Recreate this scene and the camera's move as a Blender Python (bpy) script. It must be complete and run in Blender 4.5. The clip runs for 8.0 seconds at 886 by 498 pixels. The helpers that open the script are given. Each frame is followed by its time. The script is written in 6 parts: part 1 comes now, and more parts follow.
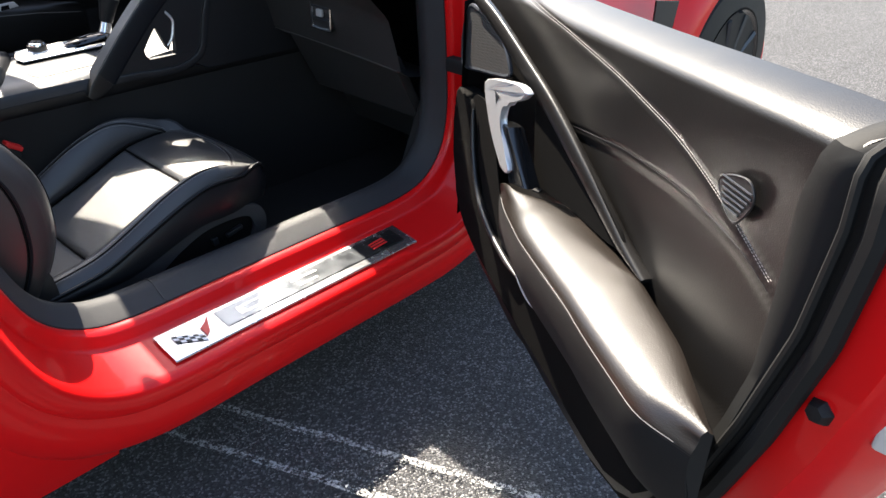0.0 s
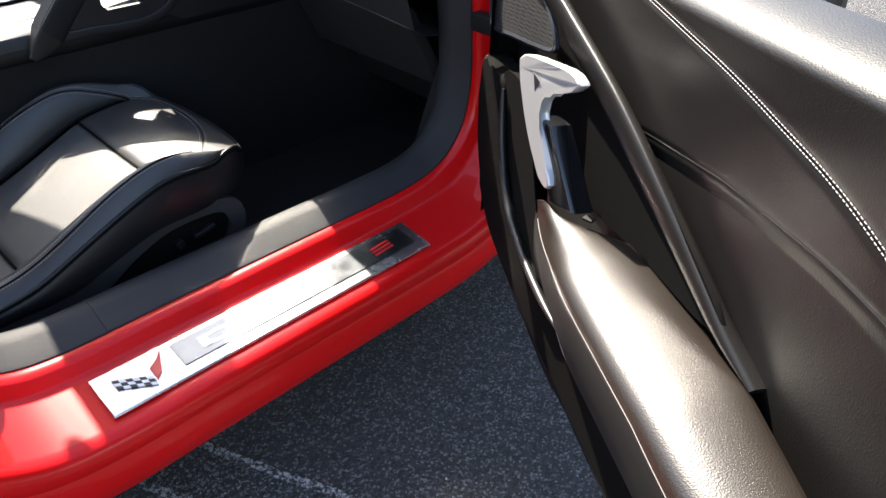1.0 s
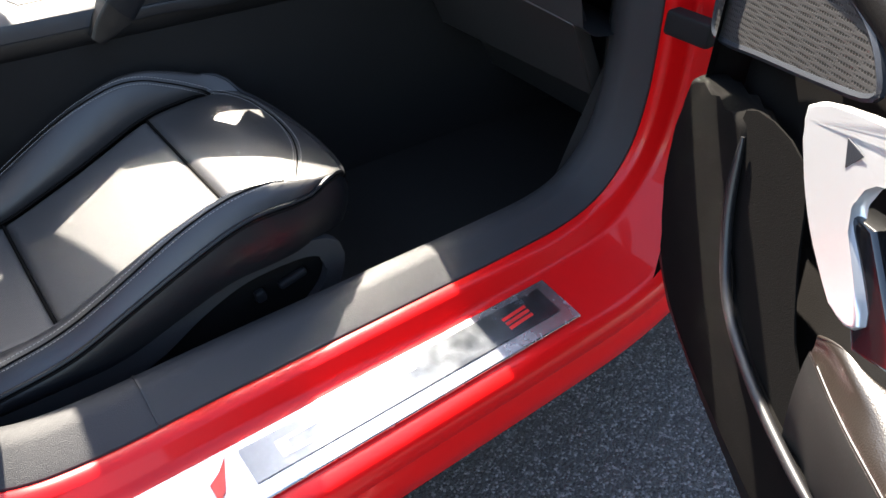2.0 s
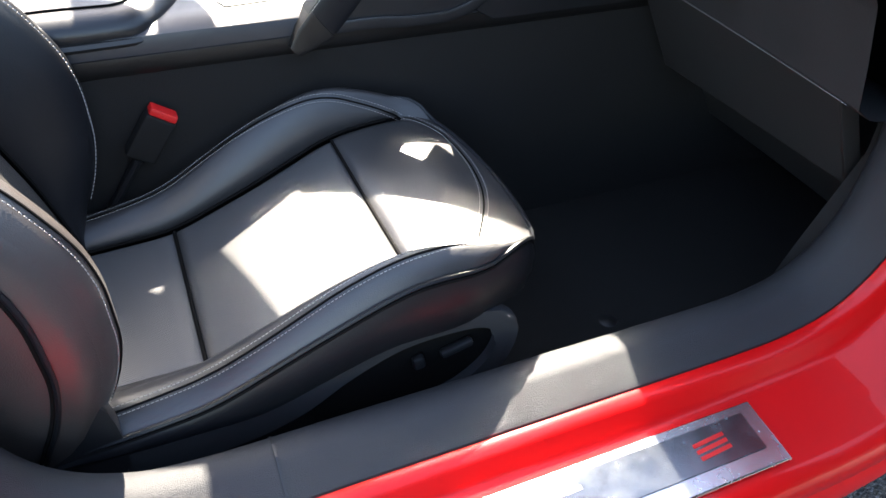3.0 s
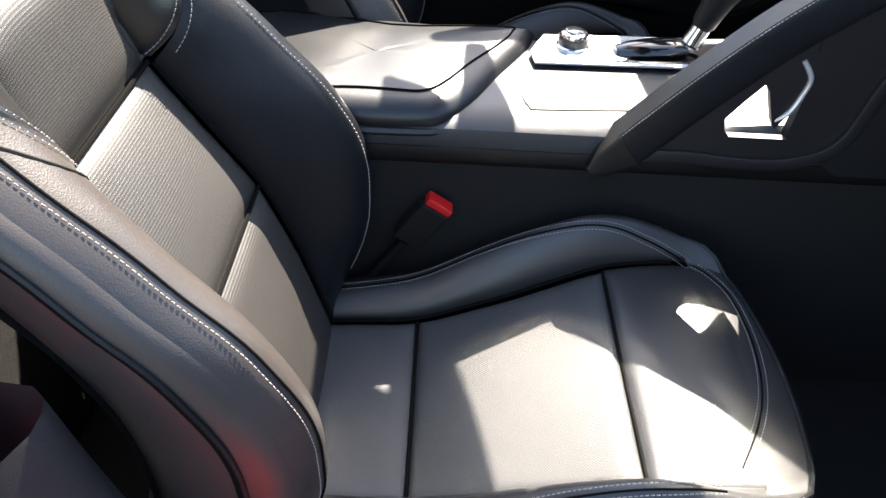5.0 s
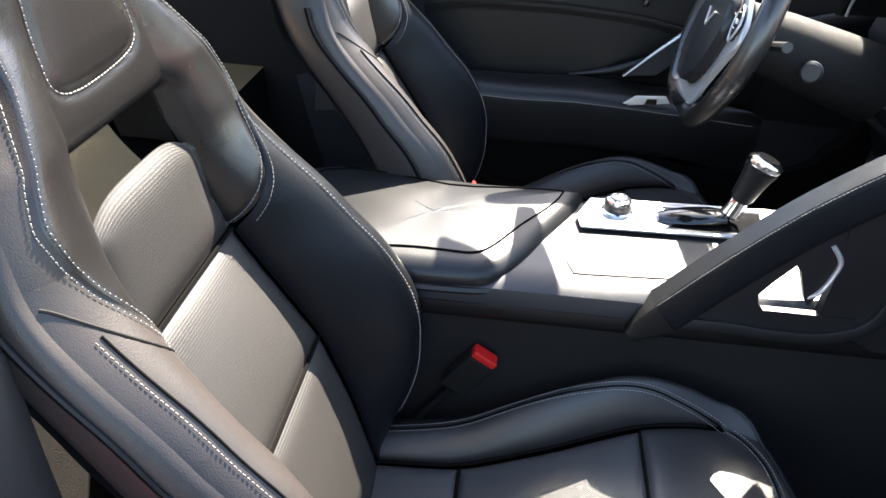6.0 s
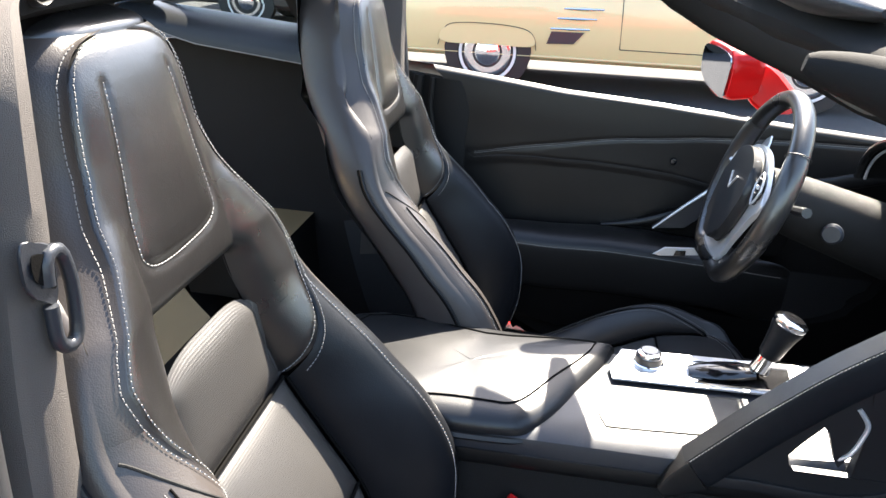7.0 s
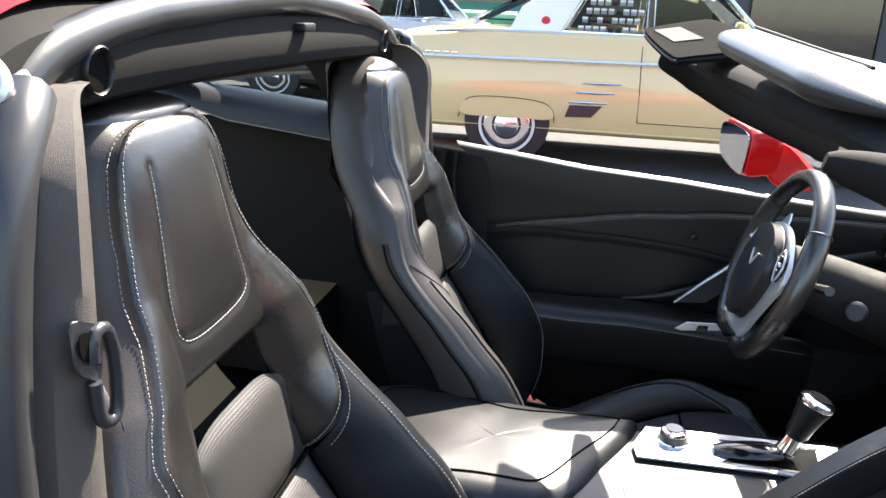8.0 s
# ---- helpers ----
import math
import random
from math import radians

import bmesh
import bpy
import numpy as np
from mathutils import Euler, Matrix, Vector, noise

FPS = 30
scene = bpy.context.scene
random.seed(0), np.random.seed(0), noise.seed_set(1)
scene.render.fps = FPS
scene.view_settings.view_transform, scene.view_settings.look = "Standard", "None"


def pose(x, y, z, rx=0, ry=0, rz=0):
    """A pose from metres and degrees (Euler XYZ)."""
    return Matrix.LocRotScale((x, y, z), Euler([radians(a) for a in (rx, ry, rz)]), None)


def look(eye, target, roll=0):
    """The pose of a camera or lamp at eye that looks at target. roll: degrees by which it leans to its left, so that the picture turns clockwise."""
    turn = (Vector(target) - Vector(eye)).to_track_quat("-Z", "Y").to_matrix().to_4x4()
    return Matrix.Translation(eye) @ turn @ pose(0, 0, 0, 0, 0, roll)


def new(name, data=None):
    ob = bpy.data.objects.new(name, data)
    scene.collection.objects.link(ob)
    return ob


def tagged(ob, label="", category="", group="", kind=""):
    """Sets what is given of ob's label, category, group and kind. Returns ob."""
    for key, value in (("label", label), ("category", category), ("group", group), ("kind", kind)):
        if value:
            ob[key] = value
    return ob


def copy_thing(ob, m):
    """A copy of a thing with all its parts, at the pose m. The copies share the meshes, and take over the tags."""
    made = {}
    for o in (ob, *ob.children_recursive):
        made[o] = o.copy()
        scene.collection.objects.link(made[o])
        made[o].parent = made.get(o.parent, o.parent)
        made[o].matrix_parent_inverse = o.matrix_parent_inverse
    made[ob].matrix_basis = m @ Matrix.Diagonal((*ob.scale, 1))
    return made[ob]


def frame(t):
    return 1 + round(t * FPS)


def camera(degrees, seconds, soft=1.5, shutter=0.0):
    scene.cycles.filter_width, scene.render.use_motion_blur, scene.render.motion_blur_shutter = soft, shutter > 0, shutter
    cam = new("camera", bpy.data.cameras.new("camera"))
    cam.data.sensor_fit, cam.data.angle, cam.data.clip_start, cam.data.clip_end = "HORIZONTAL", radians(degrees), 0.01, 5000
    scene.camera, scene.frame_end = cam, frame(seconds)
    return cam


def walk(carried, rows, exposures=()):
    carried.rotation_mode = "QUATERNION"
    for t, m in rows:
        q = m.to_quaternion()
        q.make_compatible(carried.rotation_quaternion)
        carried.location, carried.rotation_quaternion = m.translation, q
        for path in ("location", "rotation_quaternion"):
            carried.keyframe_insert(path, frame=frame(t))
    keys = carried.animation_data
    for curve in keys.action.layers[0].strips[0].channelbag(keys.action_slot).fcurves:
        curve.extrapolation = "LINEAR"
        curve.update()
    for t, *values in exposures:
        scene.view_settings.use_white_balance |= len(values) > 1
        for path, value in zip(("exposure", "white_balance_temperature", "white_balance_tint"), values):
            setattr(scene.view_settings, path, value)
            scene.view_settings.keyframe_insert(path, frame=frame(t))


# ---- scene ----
cam = camera(61.4, 8.0)

PATH = [
    (0, (-0.805, -1.95, 1.207), (0.486, -0.802, 0.199), 1.5),
    (0.5, (-0.648, -1.86, 1.18), (0.593, -0.721, 0.103), 1.3),
    (1, (-0.52, -1.714, 1.15), (0.652, -0.578, -0.004), 1.3),
    (1.2, (-0.476, -1.632, 1.142), (0.676, -0.509, -0.045), 1.4),
    (2.3, (-0.332, -1.293, 1.044), (0.583, -0.02, -0.199), 2.1),
    (2.5, (-0.322, -1.258, 1.042), (0.528, 0.047, -0.213), 2.1),
    (3, (-0.305, -1.186, 1.054), (0.357, 0.235, -0.188), 2.7),
    (3.5, (-0.284, -1.107, 1.083), (0.201, 0.36, -0.188), 3.7),
    (4, (-0.287, -1.04, 1.087), (0.055, 0.435, -0.221), 4.3),
    (4.5, (-0.292, -0.981, 1.105), (-0.122, 0.515, -0.211), 4.2),
    (5.8, (-0.263, -0.991, 1.222), (-0.387, 0.664, 0.107), 2.8),
    (6, (-0.269, -1.001, 1.243), (-0.421, 0.687, 0.182), 2.8),
    (6.5, (-0.273, -1.025, 1.285), (-0.493, 0.745, 0.381), 2.7),
    (7, (-0.275, -1.044, 1.312), (-0.547, 0.781, 0.541), 2.6),
    (7.5, (-0.278, -1.048, 1.322), (-0.585, 0.811, 0.651), 2.6),
    (8, (-0.284, -1.059, 1.329), (-0.62, 0.818, 0.725), 2.6),
]
walk(cam, [(t, look(eye, target, roll)) for t, eye, target, roll in PATH], exposures=[(0, 2.4, 7000, 10), (1.0, 2.47, 7000, 10), (2.5, 3.4, 7000, 10), (3.0, 3.56, 7000, 10), (3.5, 3.42, 7000, 10), (4.0, 3.25, 7000, 10), (4.5, 3.0, 7000, 10), (6.0, 3.03, 7000, 10), (7.0, 3.1, 7000, 10), (8, 2.66, 7000, 10)])

# ---- light ----
SUN_TRAVEL = Vector((-0.27, -0.85, -1.0)).normalized()
world = bpy.data.worlds.new("world")
scene.world = world
world.use_nodes = True
sky = world.node_tree.nodes.new("ShaderNodeTexSky")
sky.sky_type, sky.sun_disc = "NISHITA", False
sky.sun_elevation = math.asin(-SUN_TRAVEL.z)
sky.sun_rotation = math.atan2(-SUN_TRAVEL.x, -SUN_TRAVEL.y)
world.node_tree.links.new(sky.outputs[0], world.node_tree.nodes["Background"].inputs[0])
world.node_tree.nodes["Background"].inputs[1].default_value = 0.10
sun = new("sun", bpy.data.lights.new("sun", "SUN"))
sun.data.energy, sun.data.angle, sun.data.color = 5.0, radians(0.53), (1.0, 0.94, 0.85)
sun.matrix_world = look((0, 0, 10), Vector((0, 0, 10)) + SUN_TRAVEL)

# ---- materials ----
def nodes_of(m):
    m.use_nodes = True
    return m.node_tree.nodes, m.node_tree.links, m.node_tree.nodes["Principled BSDF"]


def surface(name, color, rough=0.5, metal=0.0, vary=0.15, scale=6.0, grain=300.0, bump=0.15, coat=0.0, spec=0.5, rough_vary=0.1):
    """A plain coloured surface with broad variation, fine grain and relief."""
    m = bpy.data.materials.new(name)
    n, l, b = nodes_of(m)
    tc = n.new("ShaderNodeTexCoord")
    big = n.new("ShaderNodeTexNoise")
    big.inputs["Scale"].default_value, big.inputs["Detail"].default_value = scale, 6
    fine = n.new("ShaderNodeTexNoise")
    fine.inputs["Scale"].default_value, fine.inputs["Detail"].default_value = grain, 3
    l.new(tc.outputs["Object"], big.inputs["Vector"])
    l.new(tc.outputs["Object"], fine.inputs["Vector"])
    mix = n.new("ShaderNodeMix")
    mix.data_type = "RGBA"
    mix.inputs[6].default_value = (*[c * (1 - vary) for c in color], 1)
    mix.inputs[7].default_value = (*[min(1, c * (1 + vary)) for c in color], 1)
    l.new(big.outputs["Fac"], mix.inputs[0])
    l.new(mix.outputs[2], b.inputs["Base Color"])
    rr = n.new("ShaderNodeMapRange")
    rr.inputs[3].default_value, rr.inputs[4].default_value = max(0.02, rough - rough_vary), min(1, rough + rough_vary)
    l.new(big.outputs["Fac"], rr.inputs[0])
    l.new(rr.outputs[0], b.inputs["Roughness"])
    b.inputs["Metallic"].default_value = metal
    b.inputs["Coat Weight"].default_value = coat
    b.inputs["Coat Roughness"].default_value = 0.04
    b.inputs["Specular IOR Level"].default_value = spec
    if bump:
        bp = n.new("ShaderNodeBump")
        bp.inputs["Strength"].default_value, bp.inputs["Distance"].default_value = bump, 0.002
        l.new(fine.outputs["Fac"], bp.inputs["Height"])
        l.new(bp.outputs[0], b.inputs["Normal"])
    return m


def leather(name, color, rough, crease=0.25, spec=0.65):
    """Leather: pebbled grain from small cells over soft creases."""
    m = surface(name, color, rough, vary=0.2, scale=9, bump=0, rough_vary=0.06, spec=spec)
    n, l, b = nodes_of(m)
    tc = n.new("ShaderNodeTexCoord")
    cells = n.new("ShaderNodeTexVoronoi")
    cells.inputs["Scale"].default_value = 650
    soft = n.new("ShaderNodeTexNoise")
    soft.inputs["Scale"].default_value, soft.inputs["Detail"].default_value, soft.inputs["Distortion"].default_value = 28, 4, 0.6
    for t in (cells, soft):
        l.new(tc.outputs["Object"], t.inputs["Vector"])
    b1, b2 = n.new("ShaderNodeBump"), n.new("ShaderNodeBump")
    b1.inputs["Strength"].default_value, b1.inputs["Distance"].default_value = crease, 0.004
    b2.inputs["Strength"].default_value, b2.inputs["Distance"].default_value = 0.22, 0.0006
    l.new(soft.outputs["Fac"], b1.inputs["Height"])
    l.new(cells.outputs["Distance"], b2.inputs["Height"])
    l.new(b1.outputs[0], b2.inputs["Normal"])
    l.new(b2.outputs[0], b.inputs["Normal"])
    return m


def perforated(name, color, rough, pitch=480, sewn=False, ratio=(1.25, 0.80), turn=0.0, hole=0.42):
    """Leather with a regular field of small punched holes."""
    m = surface(name, color, rough, vary=0.15, scale=9, bump=0, rough_vary=0.05)
    n, l, b = nodes_of(m)
    old = b.inputs["Base Color"].links[0].from_socket
    tc, mp, cells, ramp, mix = (n.new("ShaderNode" + k) for k in ("TexCoord", "Mapping", "TexVoronoi", "ValToRGB", "Mix"))
    if sewn:
        mp.inputs["Scale"].default_value = (*ratio, 1.0)
        mp.inputs["Rotation"].default_value = (0, 0, turn)
    else:
        mp.inputs["Rotation"].default_value = (0.6, 0.5, 0.8)
    cells.inputs["Scale"].default_value, cells.inputs["Randomness"].default_value = pitch, 0.0
    if sewn:
        cells.voronoi_dimensions = "2D"
    l.new(tc.outputs["UV" if sewn else "Object"], mp.inputs["Vector"])
    l.new(mp.outputs[0], cells.inputs["Vector"])
    l.new(cells.outputs["Distance"], ramp.inputs[0])
    ramp.color_ramp.elements[0].position, ramp.color_ramp.elements[1].position = (0.24, 0.36) if sewn else (0.31, 0.44)
    mix.data_type = "RGBA"
    mix.inputs[6].default_value = (*[c * (hole if sewn else 0.1) for c in color], 1)
    l.new(ramp.outputs[0], mix.inputs[0])
    l.new(old, mix.inputs[7])
    l.new(mix.outputs[2], b.inputs["Base Color"])
    bp = n.new("ShaderNodeBump")
    bp.inputs["Strength"].default_value, bp.inputs["Distance"].default_value = 0.4, 0.0008
    l.new(ramp.outputs[0], bp.inputs["Height"])
    l.new(bp.outputs[0], b.inputs["Normal"])
    return m


def asphalt_material():
    """Worn asphalt: pale and dark chips in a dark binder, with stains."""
    m = surface("asphalt", (0.047, 0.047, 0.049), 0.85, vary=0.35, scale=1.1, bump=0, rough_vary=0.08)
    n, l, b = nodes_of(m)
    old = b.inputs["Base Color"].links[0].from_socket
    tc, cells, ramp, mix, bp = (n.new("ShaderNode" + k) for k in ("TexCoord", "TexVoronoi", "ValToRGB", "Mix", "Bump"))
    cells.inputs["Scale"].default_value = 230
    l.new(tc.outputs["Object"], cells.inputs["Vector"])
    sep = n.new("ShaderNodeSeparateColor")
    l.new(cells.outputs["Color"], sep.inputs[0])
    l.new(sep.outputs[0], ramp.inputs[0])
    e = ramp.color_ramp.elements
    e[0].position, e[0].color = 0.0, (0.30, 0.30, 0.31, 1)
    e[1].position, e[1].color = 0.75, (1.0, 1.0, 1.02, 1)
    e2 = e.new(0.95)
    e2.color = (3.4, 3.35, 3.3, 1)
    mix.data_type, mix.blend_type = "RGBA", "MULTIPLY"
    mix.inputs[0].default_value = 1
    l.new(old, mix.inputs[6])
    l.new(ramp.outputs[0], mix.inputs[7])
    l.new(mix.outputs[2], b.inputs["Base Color"])
    bp.inputs["Strength"].default_value, bp.inputs["Distance"].default_value = 0.9, 0.006
    l.new(cells.outputs["Distance"], bp.inputs["Height"])
    bp.invert = True
    l.new(bp.outputs[0], b.inputs["Normal"])
    return m


def worn_paint_material(name="worn_white_paint", left=0.5, scale=120):
    """White road paint, worn through to the asphalt in patches."""
    m = surface(name, (0.38, 0.38, 0.37), 0.8, vary=0.25, scale=30, grain=150, bump=0.5)
    n, l, b = nodes_of(m)
    tc, nz, ramp = (n.new("ShaderNode" + k) for k in ("TexCoord", "TexNoise", "ValToRGB"))
    nz.inputs["Scale"].default_value, nz.inputs["Detail"].default_value, nz.inputs["Roughness"].default_value = scale, 8, 0.75
    l.new(tc.outputs["Object"], nz.inputs["Vector"])
    l.new(nz.outputs["Fac"], ramp.inputs[0])
    ramp.color_ramp.elements[0].position, ramp.color_ramp.elements[1].position = left, left + 0.04
    l.new(ramp.outputs[0], b.inputs["Alpha"])
    return m


def glass(name, tint=(1, 1, 1), rough=0.0):
    m = bpy.data.materials.new(name)
    n, l, b = nodes_of(m)
    b.inputs["Base Color"].default_value = (*tint, 1)
    b.inputs["Roughness"].default_value = rough
    b.inputs["Transmission Weight"].default_value = 1
    b.inputs["IOR"].default_value = 1.05
    return m


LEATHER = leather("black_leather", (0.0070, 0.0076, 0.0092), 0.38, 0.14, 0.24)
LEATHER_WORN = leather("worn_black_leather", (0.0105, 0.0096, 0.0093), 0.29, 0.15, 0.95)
# black leather made paler and browner: bounce light on the seat's side, as colour
LEATHER_SIDE_LIT = leather("bounce_lit_side_leather", (0.038, 0.0325, 0.0305), 0.37, 0.10, 0.50)
DASH = leather("dash_vinyl", (0.026, 0.0245, 0.024), 0.42, 0.06, 0.5)
LID = leather("lid_leather", (0.0125, 0.0128, 0.014), 0.33, 0.05, 0.42)
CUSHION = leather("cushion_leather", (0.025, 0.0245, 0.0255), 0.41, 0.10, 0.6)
ARM = leather("worn_armrest_leather", (0.0130, 0.0098, 0.0078), 0.34, 0.03, 0.66)
VISOR = leather("visor_vinyl", (0.035, 0.035, 0.035), 0.34, 0.03, 0.6)
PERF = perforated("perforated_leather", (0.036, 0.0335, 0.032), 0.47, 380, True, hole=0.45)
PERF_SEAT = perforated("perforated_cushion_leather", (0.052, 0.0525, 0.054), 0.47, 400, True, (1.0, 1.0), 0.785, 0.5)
VINYL = leather("black_vinyl", (0.0075, 0.0069, 0.0067), 0.37, 0.03, 0.36)
PLASTIC = surface("black_plastic", (0.011, 0.011, 0.012), 0.38, grain=700, bump=0.06)
SATIN = surface("satin_grey_plastic", (0.019, 0.0215, 0.027), 0.35, grain=700, bump=0.15)
RUBBER = surface("black_rubber", (0.007, 0.007, 0.007), 0.6, grain=500, bump=0.06, spec=0.3)
ROLL = surface("smooth_roof_seal", (0.028, 0.028, 0.030), 0.33, scale=14, grain=600, bump=0.04)
SCUFF = surface("grained_sill_plastic", (0.022, 0.0225, 0.0245), 0.58, grain=900, bump=0.5, spec=0.35)
CARPET = surface("black_carpet", (0.020, 0.0190, 0.0182), 0.95, grain=900, bump=1.0, spec=0.1)
CARGO = surface("cargo_carpet", (0.20, 0.15, 0.085), 0.95, grain=900, bump=1.0, spec=0.1)
FABRIC = surface("grey_pillar_fabric", (0.080, 0.072, 0.067), 0.9, grain=1400, bump=0.6, spec=0.2)
LINING = surface("dark_headlining", (0.0085, 0.0080, 0.0077), 0.85, grain=1800, bump=0.25, spec=0.18)
LEDGE = surface("ledge_plastic", (0.014, 0.016, 0.018), 0.42, grain=700, bump=0.1, spec=0.4)
LABEL = surface("printed_label", (0.030, 0.029, 0.028), 0.9, grain=900, bump=0.05)
PAD = surface("grained_black_pad", (0.0065, 0.0062, 0.006), 0.9, grain=700, bump=0.25, spec=0.02)
BUCKLE = surface("matt_black_plastic", (0.0065, 0.0065, 0.0065), 0.7, bump=0.05, spec=0.25)
RED = surface("red_car_paint", (0.60, 0.005, 0.006), 0.36, vary=0.04, scale=3, grain=900, bump=0.02, coat=0.3, rough_vary=0.03, spec=0.2)
SILVER = surface("satin_silver", (0.66, 0.66, 0.67), 0.36, metal=0.65, vary=0.06, grain=800, bump=0.05)
BRUSHED = surface("brushed_plate", (0.58, 0.58, 0.6), 0.26, metal=1.0, vary=0.06, scale=20, grain=900, bump=0.08)
INLAY = surface("dark_plate_inlay", (0.19, 0.205, 0.225), 0.24, metal=1.0, vary=0.1, scale=40, grain=900, bump=0.05)
CHROME = surface("chrome", (0.85, 0.85, 0.87), 0.06, metal=1.0, vary=0.03, bump=0)
GLOSS_BLACK = surface("gloss_black", (0.008, 0.008, 0.009), 0.12, vary=0.1, bump=0, coat=0.6)
THREAD = surface("pale_thread", (0.27, 0.26, 0.25), 0.8, bump=0)
THREAD_DARK = surface("grey_thread", (0.16, 0.155, 0.15), 0.8, bump=0)
REDPLASTIC = surface("red_plastic", (0.55, 0.012, 0.012), 0.4, bump=0.05)
WHITE = surface("white_print", (0.75, 0.75, 0.74), 0.6, bump=0)
BLACKINK = surface("black_print", (0.01, 0.01, 0.01), 0.5, bump=0)
YELLOW = surface("pale_yellow_car_paint", (0.63, 0.50, 0.25), 0.3, vary=0.04, scale=2, bump=0.01, coat=0.7, rough_vary=0.04)
CREAM = surface("cream_roof_paint", (0.75, 0.74, 0.70), 0.35, vary=0.04, bump=0, coat=0.5)
WHITEWALL = surface("whitewall", (0.7, 0.69, 0.66), 0.7, bump=0)
ASPHALT = asphalt_material()
ROADPAINT = worn_paint_material()
ROADPAINT_THIN = worn_paint_material("thin_white_paint", 0.575, 150)
PANE = glass("clear_glass", (0.93, 0.97, 0.95))
TINTED = glass("tinted_glass", (0.55, 0.60, 0.60))
MIRROR = surface("mirror", (0.42, 0.44, 0.47), 0.02, metal=1.0, vary=0, bump=0, rough_vary=0)

# ---- building helpers ----
BASE = {}


def thing(name, at=(0, 0, 0), label="", category="", group="", kind=""):
    """An Empty at the base of a thing; its parts are written in world places."""
    ob = new(name)
    ob.location = at
    ob.empty_display_size = 0.05
    BASE[ob] = Vector(at)
    return tagged(ob, label, category, group, kind)


def part(name, bm, material, parent=None, label="", smooth=True, kind="", flip=False):
    """Links a bmesh as one mesh object under a thing or a part."""
    base = BASE.get(parent, Vector())
    bmesh.ops.recalc_face_normals(bm, faces=bm.faces)
    if flip:
        bmesh.ops.reverse_faces(bm, faces=bm.faces)
    if base.length:
        bmesh.ops.translate(bm, vec=-base, verts=bm.verts)
    me = bpy.data.meshes.new(name)
    bm.to_mesh(me)
    bm.free()
    if smooth:
        me.polygons.foreach_set("use_smooth", [True] * len(me.polygons))
        me.set_sharp_from_angle(angle=radians(38))
    me.materials.append(material)
    ob = new(name, me)
    if smooth and (len(me.polygons) < 200 or max(len(p.vertices) for p in me.polygons) > 6):
        ob.modifiers.new("normals", "WEIGHTED_NORMAL").keep_sharp = True
    if parent:
        ob.parent = parent
    BASE[ob] = base
    return tagged(ob, label, kind=kind)


def structure(name, bm, material, label, category, smooth=True):
    return tagged(part(name, bm, material, None, smooth=smooth), label, category, kind="structure")


def sm(x, xs, ys, h=0.03):
    """A softened straight-line interpolation."""
    return float(np.mean(np.interp(x + np.linspace(-h, h, 7), xs, ys)))


def spline(pts, per=8, closed=False):
    """Points along a smooth curve through pts."""
    P = [Vector(p) for p in pts]
    n = len(P)
    out = []
    for i in range(n if closed else n - 1):
        if closed:
            a, b, c, d = (P[(i + k) % n] for k in (-1, 0, 1, 2))
        else:
            a, b, c, d = P[max(0, i - 1)], P[i], P[i + 1], P[min(n - 1, i + 2)]
        for j in range(per):
            t = j / per
            out.append(0.5 * (2 * b + (c - a) * t + (2 * a - 5 * b + 4 * c - d) * t * t + (3 * b - a - 3 * c + d) * t ** 3))
    if not closed:
        out.append(P[-1])
    return out


def skin(bm, rings, around=False, caps=False):
    """Faces between rows of points; around: each row is a closed ring."""
    rows = [[bm.verts.new(p) for p in r] for r in rings]
    for a, b in zip(rows, rows[1:]):
        m = len(a)
        for i in range(m if around else m - 1):
            j = (i + 1) % m
            try:
                bm.faces.new((a[i], a[j], b[j], b[i]))
            except ValueError:
                pass
    if caps and around:
        for r in (rows[0], rows[-1]):
            try:
                bm.faces.new(r)
            except ValueError:
                pass
    return rows


def grid(f, nu, nv):
    """A sheet from f(u, v), u and v from 0 to 1."""
    bm = bmesh.new()
    skin(bm, [[f(i / nu, j / nv) for i in range(nu + 1)] for j in range(nv + 1)])
    return bm


def tube(pts, radius, n=8, closed=False, flat=1.0, bm=None):
    """A round (or flattened) bar along a line; radius may be a list."""
    bm = bm or bmesh.new()
    P = [Vector(p) for p in pts]
    m = len(P)
    rings, prev = [], None
    for i in range(m):
        d = (P[(i + 1) % m] - P[i - 1]) if closed else (P[min(i + 1, m - 1)] - P[max(i - 1, 0)])
        d.normalize()
        up = prev if prev is not None else (Vector((0, 0, 1)) if abs(d.z) < 0.9 else Vector((1, 0, 0)))
        s = d.cross(up).normalized()
        up = s.cross(d).normalized()
        prev = up
        r = radius[i] if isinstance(radius, (list, tuple)) else radius
        rings.append([P[i] + (s * math.cos(a) + up * math.sin(a) * flat) * r for a in (2 * math.pi * k / n for k in range(n))])
    if closed:
        rings.append(rings[0])
    skin(bm, rings, True, not closed)
    if closed:
        bmesh.ops.remove_doubles(bm, verts=bm.verts, dist=1e-6)
    return bm


